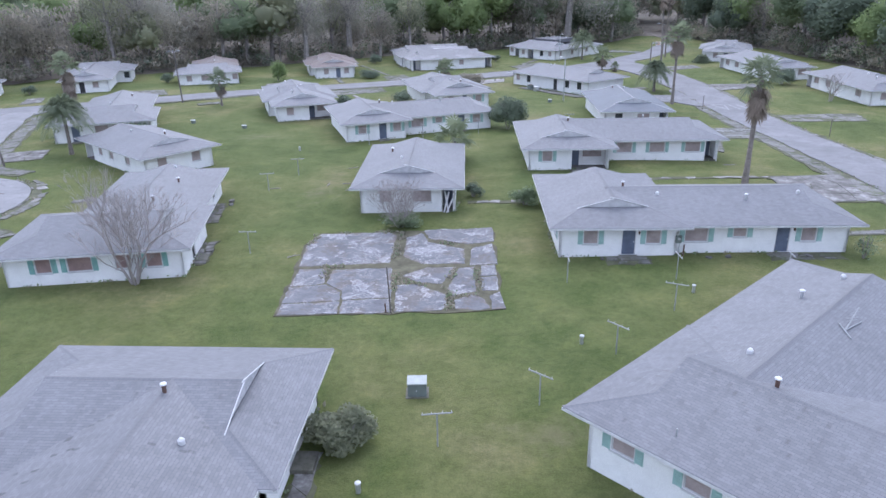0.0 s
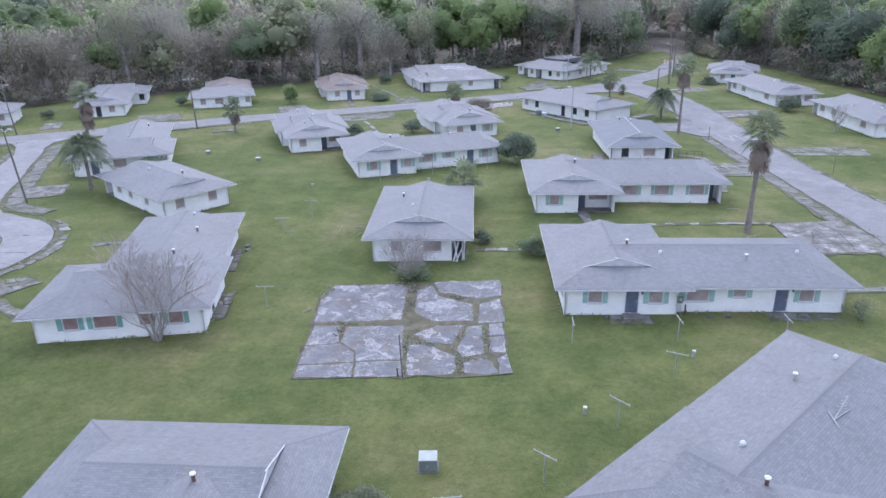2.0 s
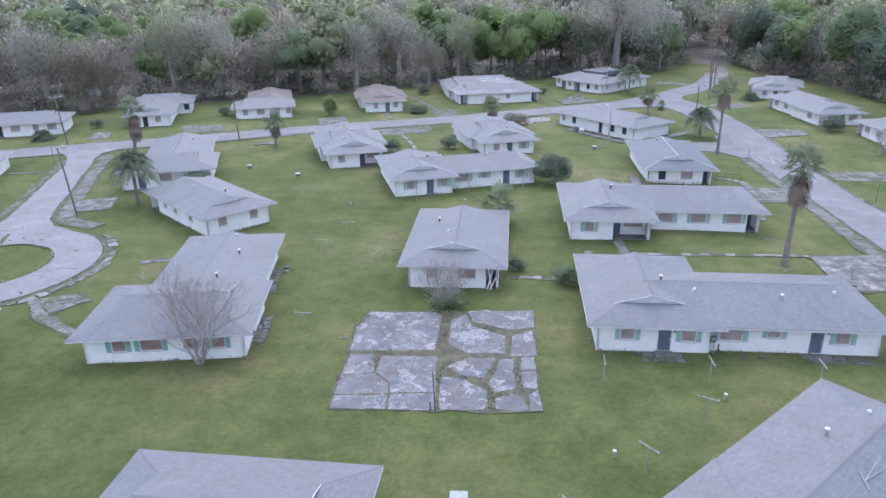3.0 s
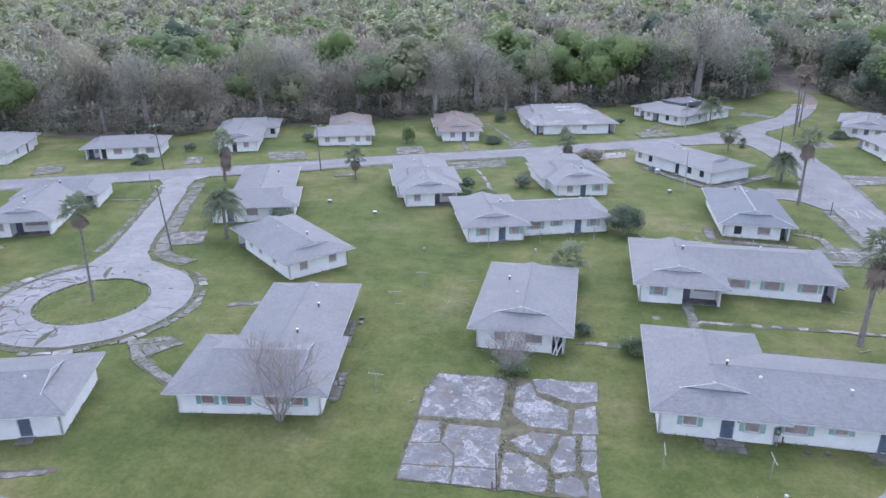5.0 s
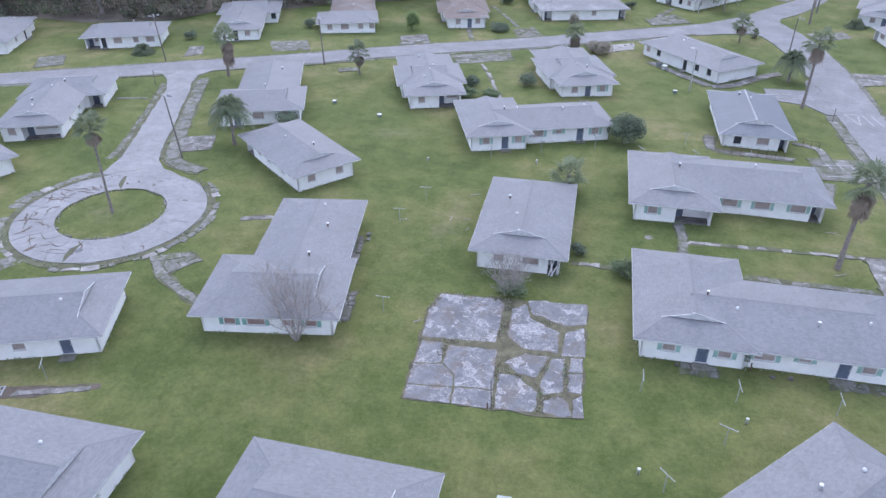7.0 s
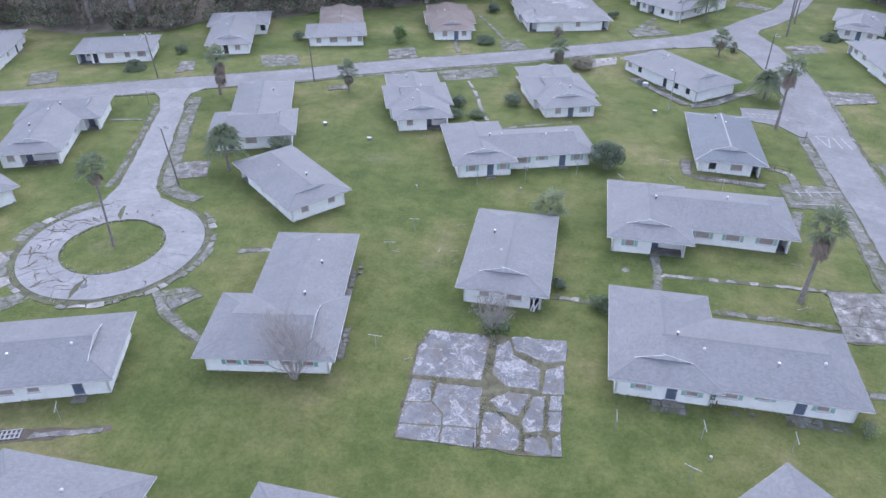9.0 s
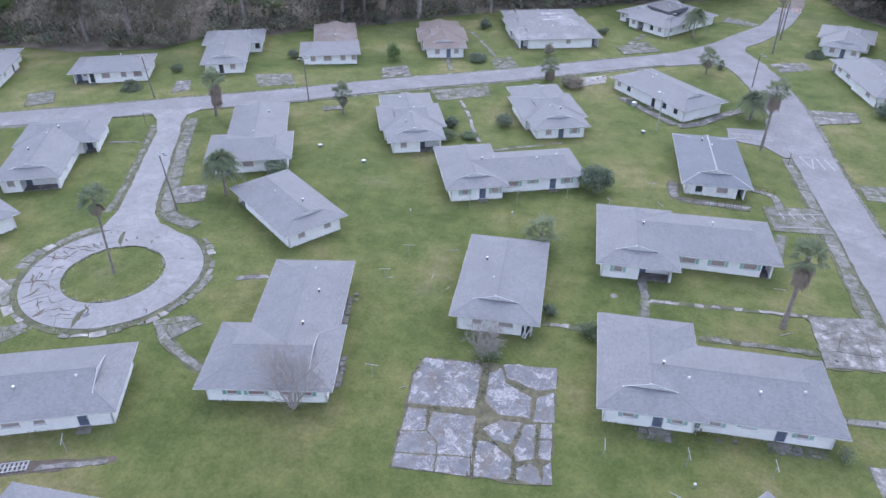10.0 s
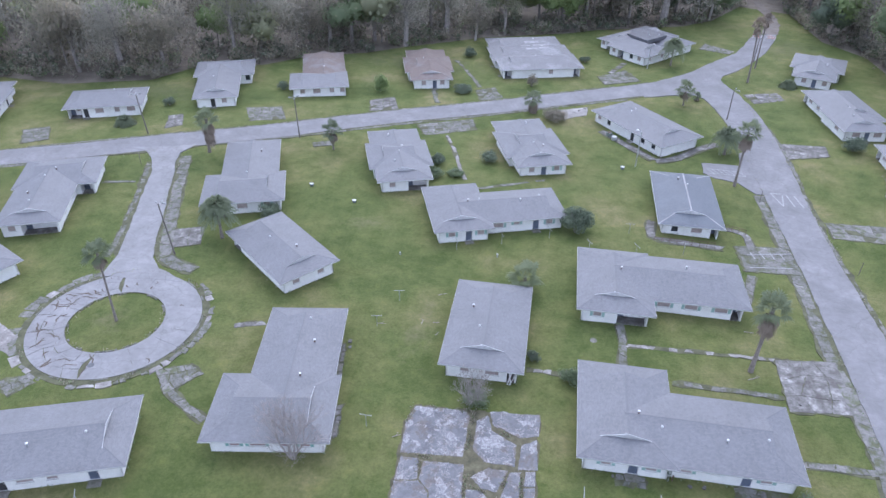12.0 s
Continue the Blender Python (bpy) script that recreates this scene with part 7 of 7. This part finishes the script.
def edge_trees():
    """The trees that stand out along the tree line, each a thing of its own."""
    rng = np.random.default_rng(77)
    rnd = random.Random(77)
    labels = {"mossy": "grey tree hung with moss at the edge of the woods", "bare": "leafless grey tree at the edge of the woods", "green": "leafy green tree at the edge of the woods",
              "fresh": "tree with fresh bright green leaves", "dark": "dark evergreen tree at the edge of the woods", "brown": "budding brownish tree at the edge of the woods"}
    made = {}

    def plant(kind, x, y, scale):
        m = on_ground(x, y, rnd.uniform(0, 360)) @ Matrix.Diagonal((scale * 1.25, scale * 1.25, scale * 1.25 * rnd.uniform(0.92, 1.1), 1))
        if kind in made and len(made[kind]) >= 2:
            return copy_thing(rnd.choice(made[kind]), m)
        root = thing("tree", pose(0, 0, 0), labels[kind], "tree", "trees along the woods")
        p, size, mat, way, lobes = crown_template(kind, 4600, rng)
        used = sorted(set(mat.tolist()))
        me = cards_mesh("crown", p, size * (0.58 if kind in TWIGGY else 0.7), [FOLIAGE[i] for i in used], [used.index(i) for i in mat], len(made) + 3, 0.6, None if kind in TWIGGY else way, 0.55 if kind in TWIGGY else 1.0, way)
        ob = new("crown", me)
        ob.parent = root
        if kind not in TWIGGY:
            inner = new("inner_foliage", inner_mesh("inner_foliage", lobes[0], lobes[1] * 0.74, np.zeros(len(lobes[0])), [FOLIAGE[lobes[2]]], BALL_FINE, 3))
            inner.parent = root
        geo = Geo()
        limbs(geo, 14.0, 0.42 if kind == "mossy" else 0.28, rnd, 4.4)
        part("trunk", geo, BARK, root)
        root.matrix_basis = m
        made.setdefault(kind, []).append(root)
        return root

    # trees that can be told apart
    for kind, x, y, s in (("mossy", -42.8, 184.9, 1.12), ("mossy", -52.3, 187.1, 0.95), ("bare", -24.8, 194.1, 0.95), ("bare", -17.2, 201.5, 1.0),  ("fresh", -1.5, 213.5, 1.22), ("fresh", -8.5, 215.0, 1.0), ("fresh", -15.5, 214.0, 0.95), ("fresh", 5.5, 218.0, 1.15), ("mossy", 28.5, 222.5, 1.3),
                          ("fresh", 12.2, 226.1, 1.0), ("green", 18.5, 224.0, 1.15), ("dark", 32.6, 230.7, 1.0), ("green", 43.0, 230.0, 1.15), ("brown", -68.3, 179.8, 1.0), ("bare", -62.3, 177.9, 1.0),
                          ("green", -57.4, 182.1, 0.9), ("mossy", -77.8, 168.7, 1.0), ("bare", -83.6, 165.2, 0.95), ("brown", -96.3, 151.9, 1.0), ("mossy", -105.2, 147.9, 0.9), ("brown", -115.1, 144.9, 1.0),
                          ("bare", -123.1, 146.9, 0.95), ("fresh", -138.9, 140.0, 0.95), ("brown", -150.9, 131.0, 1.0), ("dark", 75.5, 218.5, 1.1), ("brown", 81.6, 210.3, 1.0), ("green", 85.7, 191.9, 1.05),
                          ("dark", 87.7, 179.7, 1.15), ("fresh", 91.8, 163.3, 1.0), ("dark", 89.8, 149.0, 1.0), ("brown", 94.9, 130.7, 1.0), ("green", 103.0, 112.3, 1.05), ("dark", 74.5, 243.0, 1.1), ("brown", 47.9, 251.1, 1.0),
                          ("mossy", -33.3, 194.8, 0.95), ("bare", -38.3, 197.6, 0.9), ("brown", 18.3, 220.3, 0.9)):
        plant(kind, x, y, s)


def deep_woods():
    """All the woods behind: one mass of leaves and trunks."""
    rng = np.random.default_rng(5)
    kinds = ["mossy", "bare", "green", "fresh", "dark", "brown", "lime"]
    near = {k: [crown_template(k, 1500 if k in TWIGGY else 950, rng) for _ in range(5)] for k in kinds}
    far = {k: [crown_template(k, 170, rng) for _ in range(3)] for k in kinds}
    pts, sizes, mats, ways, twig, beyond, trunk = [], [], [], [], [], [], Geo()
    cores = {True: ([], [], []), False: ([], [], [])}

    def fill(x0, x1, y0, y1, step, dense, lo, hi, top):
        y = y0
        while y < y1:
            x = x0
            while x < x1:
                px, py = x + rng.uniform(-0.45, 0.45) * step, y + rng.uniform(-0.45, 0.45) * step
                x += step
                if px > 60 + 0.66 * py or px < -(90 + 0.95 * py) or not inside_woods(px, py):
                    continue
                d = edge_distance(px, py)
                if not lo <= d < hi:
                    continue
                patch = noise.noise((px * 0.013, py * 0.013, 3.0))
                east = min(1, max(0, (px + 20) / 70))      # grey and budding in the west, greener in the east
                if dense:
                    w = np.array((0.8 + 0.1 * east, 0.5 - 0.2 * east, 1.3 + 0.4 * east, 0.6 + 0.5 * east, 0.25 + 0.4 * east, 1.3 - 0.6 * east, 0.5))
                else:
                    # pale crowns prevail far off: haze and sunlight put in as leaf colour
                    w = np.array((0.9, 0.6, 0.8 + 0.4 * east, 1.1, 0.1 + 0.4 * east, 1.0, 4.0 - 2.4 * east))
                w = w * np.array([1 - 0.5 * patch, 1, 1 + 1.2 * patch, 1 + 1.5 * patch, 1 - patch, 1 - 0.6 * patch, 1 + patch]).clip(0.1)
                kind = kinds[rng.choice(7, p=w / w.sum())]
                p, s, m, w3, lobes = (near if dense else far)[kind][rng.integers(5 if dense else 3)]
                a, k = rng.uniform(0, 6.28), rng.uniform(0.62, 1.2) * top
                c, n = math.cos(a), math.sin(a)
                q = np.stack([p[:, 0] * c - p[:, 1] * n, p[:, 0] * n + p[:, 1] * c, p[:, 2]], 1) * k + np.array([px, py, rise(px, py)])
                pts.append(q)
                lc, lr, tone = lobes
                if kind in TWIGGY and dense:
                    lc, lr = lc[:0], lr[:0]
                if not dense:
                    lc, lr = lc[:5], lr[:5]
                cores[dense][0].append(np.stack([lc[:, 0] * c - lc[:, 1] * n, lc[:, 0] * n + lc[:, 1] * c, lc[:, 2]], 1) * k + np.array([px, py, rise(px, py)]))
                cores[dense][1].append(lr * k * (0.78 if dense else 0.6))
                cores[dense][2].append(np.full(len(lc), tone))
                ways.append(np.stack([w3[:, 0] * c - w3[:, 1] * n, w3[:, 0] * n + w3[:, 1] * c, w3[:, 2]], 1))
                sizes.append(s * (1.2 if dense else 2.5) * k)
                mats.append(m)
                twig.append(np.full(len(m), kind in TWIGGY))
                beyond.append(np.full(len(m), not dense))
                if dense and d < 14:
                    trunk.tube([(px, py, -1.2), (px + rng.uniform(-0.4, 0.4), py, 9.0 * k)], [0.2, 0.1], 5, False)
            y += step
        return

    fill(-330, 330, 20, 430, 12.0, True, 4, 82, 1.55)
    fill(-760, 620, 60, 900, 16.5, False, 82, 860, 1.55)
    p, sz, mt, wy, tw, edge_far = (np.concatenate(q) for q in (pts, sizes, mats, ways, twig, beyond))
    # leaves and normals lean upwards, the far ones most, to look brighter
    wy = wy + np.array([0, 0, 1.0]) * np.where(edge_far, 0.9, 0.3)[:, None]
    wy /= np.linalg.norm(wy, axis=1)[:, None]
    me = cards_mesh("woods", p[~tw], sz[~tw], FOLIAGE, mt[~tw], 9, 0.0, wy[~tw], 1.0, wy[~tw])
    tagged(new("woods", me), "leafy green crowns of the mixed woods", "woods", kind="stuff")
    me = cards_mesh("mossy_woods", p[tw], sz[tw], FOLIAGE, mt[tw], 10, 0.6, None, 0.55, wy[tw])
    tagged(new("mossy_woods", me), "grey and budding brown crowns hung with moss", "woods", kind="stuff")
    for dense in (True, False):
        c, r, w = (np.concatenate(q) for q in cores[dense])
        inner = new("woods_inside", inner_mesh("woods_inside", c, r, w, FOLIAGE, BALL_COARSE, 6))
        tagged(inner, "shaded leafy inside of the crowns of the woods", "woods", kind="stuff")
    ob = part("woods_trunks", trunk, BARK)
    tagged(ob, "grey trunks in the shade of the woods", "woods", kind="stuff")


def undergrowth():
    """Scrub along the foot of the tree line."""
    rng = np.random.default_rng(8)
    pts, mats, ways = [], [], []
    for (ax, ay), (bx, by) in zip(EDGE[1:], EDGE[2:-1]):
        if 50 < (ax + bx) / 2 < 66:
            continue
        n = min(170, int(math.hypot(bx - ax, by - ay) / 0.55))
        for k in range(n):
            t = rng.random()
            deep = rng.uniform(0, 1) ** 1.5
            x, y = ax + (bx - ax) * t + rng.uniform(-1, 2), ay + (by - ay) * t - 1.5 + deep * 13
            q, way, lobes = crown_leaves(64, rng.uniform(1.6, 2.8), rng.uniform(2.2, 4.5) + 5.0 * deep, 0.0, 5, rng)
            pts.append(q + np.array([x, y, rise(x, y)]))
            ways.append(way)
            mats.append(rng.choice((rng.choice((1, 2, 2, 4, 4)), 4, 3), size=64, p=(0.6, 0.25, 0.15)))
    p = np.concatenate(pts)
    me = cards_mesh("undergrowth", p, np.full(len(p), 0.6), FOLIAGE, np.concatenate(mats), 4, 0.3, None, 0.7, np.concatenate(ways))
    tagged(new("undergrowth", me), "dark scrub along the foot of the woods", "scrub", kind="stuff")


edge_trees()
deep_woods()
undergrowth()


# ---- weeds along joints, kerbs and wall feet ----
def weeds():
    rng = np.random.default_rng(31)
    pts, mats = [], []

    def along(a, b, per_metre, wide, mat):
        a, b = Vector(a), Vector(b)
        n = int((b - a).length * per_metre)
        for k in range(n):
            p = a.lerp(b, rng.random())
            if noise.noise((p.x * 0.35, p.y * 0.35, 1.0)) < 0.0:
                continue
            x, y = p.x + rng.normal() * wide, p.y + rng.normal() * wide
            pts.append((x, y, rise(x, y) + 0.08 + rng.random() * 0.05))
            mats.append(mat if rng.random() < 0.7 else 1 - mat)

    quad = ((-10.1, 39.4), (4.3, 40.1), (3.8, 55.6), (-11.2, 54.7))
    for u0, v0, u1, v1 in ((0.02, 0.50, 0.5, 0.505), (0.48, 0.5, 0.50, 0.97), (0.51, 0.0, 0.50, 0.5), (0.0, 0.107, 0.27, 0.127), (0.29, 0.133, 0.49, 0.143), (0.27, 0.0, 0.265, 0.13), (0.14, 0.38, 0.16, 0.47), (0.5, 0.47, 1.0, 0.485),
                           (0.65, 0.815, 0.9, 0.70), (0.84, 0.52, 0.86, 0.72), (0.54, 0.30, 0.74, 0.22), (0.76, 0.0, 0.77, 0.2), (0.74, 0.22, 0.79, 0.42), (0.9, 0.2, 0.895, 0.47), (0.8, 0.13, 0.96, 0.16), (0.945, 0.0, 0.94, 0.15), (0.0, 0.96, 0.45, 0.965), (0.0, 0.8, 0.06, 0.95)):
        p, q = between(quad, u0, v0), between(quad, u1, v1)
        along((*p, 0), (*q, 0), 26, 0.16, 1)
    for radius, per in ((11.5, 9), (5.95, 7)):
        for k in range(60):
            a, b = 2 * math.pi * k / 60, 2 * math.pi * (k + 1) / 60
            if radius > 8 and 1.05 < a < 1.75:
                continue
            along((-52.8 + radius * math.cos(a), 61.1 + radius * math.sin(a), 0), (-52.8 + radius * math.cos(b), 61.1 + radius * math.sin(b), 0), per, 0.22, 1)
    for a, b in WALL_FEET:
        along(a, b, 6, 0.12, 0)
    for line, off in ((EAST, -3.6), (EAST, 3.6), (MAIN, -3.5), (MAIN, 3.5), (STEM, -2.9), (STEM, 2.9)):
        for (ax, ay), (bx, by) in zip(line, line[1:]):
            d = Vector((bx - ax, by - ay, 0)).normalized()
            s = Vector((-d.y, d.x, 0)) * off
            if ay < 30 and by < 60:
                continue
            along(Vector((ax, ay, 0)) + s, Vector((bx, by, 0)) + s, 5, 0.3, 1)
    p = np.array(pts)
    me = cards_mesh("weeds", p, np.full(len(p), 0.2), [LEAF_MID, LEAF_BROWN], mats, 12, 0.6)
    tagged(new("weeds", me), "weeds and dead grass in joints and along walls", "weeds", kind="stuff")


weeds()


def fallen_aerial():
    """An old aerial that has come down on a roof."""
    wings = NEAR_EAST
    m = on_ground(16.0, 32.7, -44.0, 0.28)

    def on_roof(x, y, up):
        return m @ Vector((x, y, roof_height(wings, x, y) + up))

    root = thing("tv_aerial", Matrix.Translation(on_roof(4.65, 1.7, 0.0)), "fallen rusty aerial lying on a shingle roof", "aerial")
    base = on_roof(4.65, 1.7, 0.0)
    mast = Geo()
    mast.tube([on_roof(4.7, 0.4, 0.06) - base, on_roof(4.6, 2.2, 0.5) - base], [0.03, 0.025], 6)
    part("mast", mast, METAL_DULL, root)
    for k in range(5):
        t = 0.4 + 0.13 * k
        p = (on_roof(4.7, 0.4, 0.06) - base).lerp(on_roof(4.6, 2.2, 0.5) - base, t)
        rod = Geo()
        w = 0.32 - 0.04 * k
        rod.tube([p + Vector((-w, -w * 0.3, 0.02)), p + Vector((w, w * 0.3, 0.02))], [0.01, 0.01], 5)
        part("rod", rod, METAL_DULL, root)
    foot = Geo()
    foot.tube([on_roof(5.1, 0.0, 0.04) - base, on_roof(4.3, 0.7, 0.05) - base], [0.035, 0.035], 6)
    foot.tube([on_roof(4.7, 0.4, 0.04) - base, on_roof(4.9, 1.9, 0.05) - base], [0.03, 0.03], 6)
    part("bracket", foot, METAL_DULL, root)


fallen_aerial()
pavement("worn concrete pads beside a house wall", ((-4.95, 21.8), (-4.1, 21.7), (-4.1, 25.7), (-5.0, 25.6)), 1, 3, 71, SLAB, 0.0, 0.05)


def beside(house_at, turn, corners):
    m = pose(house_at[0], house_at[1], 0, 0, 0, turn)
    return tuple((m @ Vector((x, y, 0))).to_tuple()[:2] for x, y in corners)


pavement("crumbled concrete pads along a house wall", beside((-26.1, 54.7), 10.5, ((5.75, -8.0), (6.75, -8.0), (6.85, -3.3), (5.75, -3.3))), 2, 6, 81, SLAB, 0.35, 0.1, 0.12)
pavement("crumbled concrete pads along a house wall", beside((-26.1, 54.7), 10.5, ((5.05, 1.6), (6.1, 1.6), (6.0, 7.2), (5.05, 7.2))), 2, 7, 82, SLAB, 0.5, 0.1, 0.12)
pavement("worn concrete pads below two doors", beside((18.6, 55.7), 1.2, ((-6.6, -8.2), (-3.6, -8.2), (-3.6, -6.75), (-6.6, -6.75))), 4, 2, 83, MOSSY, 0.35, 0.1, 0.1)
pavement("worn concrete pads below two doors", beside((18.6, 55.7), 1.2, ((5.2, -7.8), (10.6, -7.6), (10.6, -6.4), (5.2, -6.4))), 7, 2, 84, MOSSY, 0.65, 0.1, 0.1)


def fallen_branch(x, y, turn, long, seed):
    """A bleached branch lying on the lawn."""
    rnd = random.Random(seed)
    root = thing("fallen_branch", on_ground(x, y, turn), "bleached fallen branch lying on the lawn", "branch", "fallen branches")
    limb = Geo()
    limb.tube([(-long / 2, 0, 0.03), (0, rnd.uniform(-0.1, 0.1), 0.05), (long / 2, rnd.uniform(-0.15, 0.15), 0.04)], [0.045, 0.035, 0.015], 6)
    limb.tube([(0, 0, 0.05), (long * 0.22, 0.16, 0.07), (long * 0.38, 0.34, 0.05)], [0.025, 0.018, 0.008], 5)
    part("limb", limb, TWIG, root)


for k, (bx, by, turn, long) in enumerate(((-11.3, 75.5, 20, 1.3), (-12.9, 69.2, 80, 1.0), (-11.0, 69.2, -5, 0.9), (-10.5, 67.1, 60, 0.8), (-11.6, 49.5, 40, 1.0), (28.8, 66.3, 25, 1.7), (29.7, 75.2, -10, 1.4), (-18.2, 67.8, 10, 1.2))):
    fallen_branch(bx, by, turn, long, k)
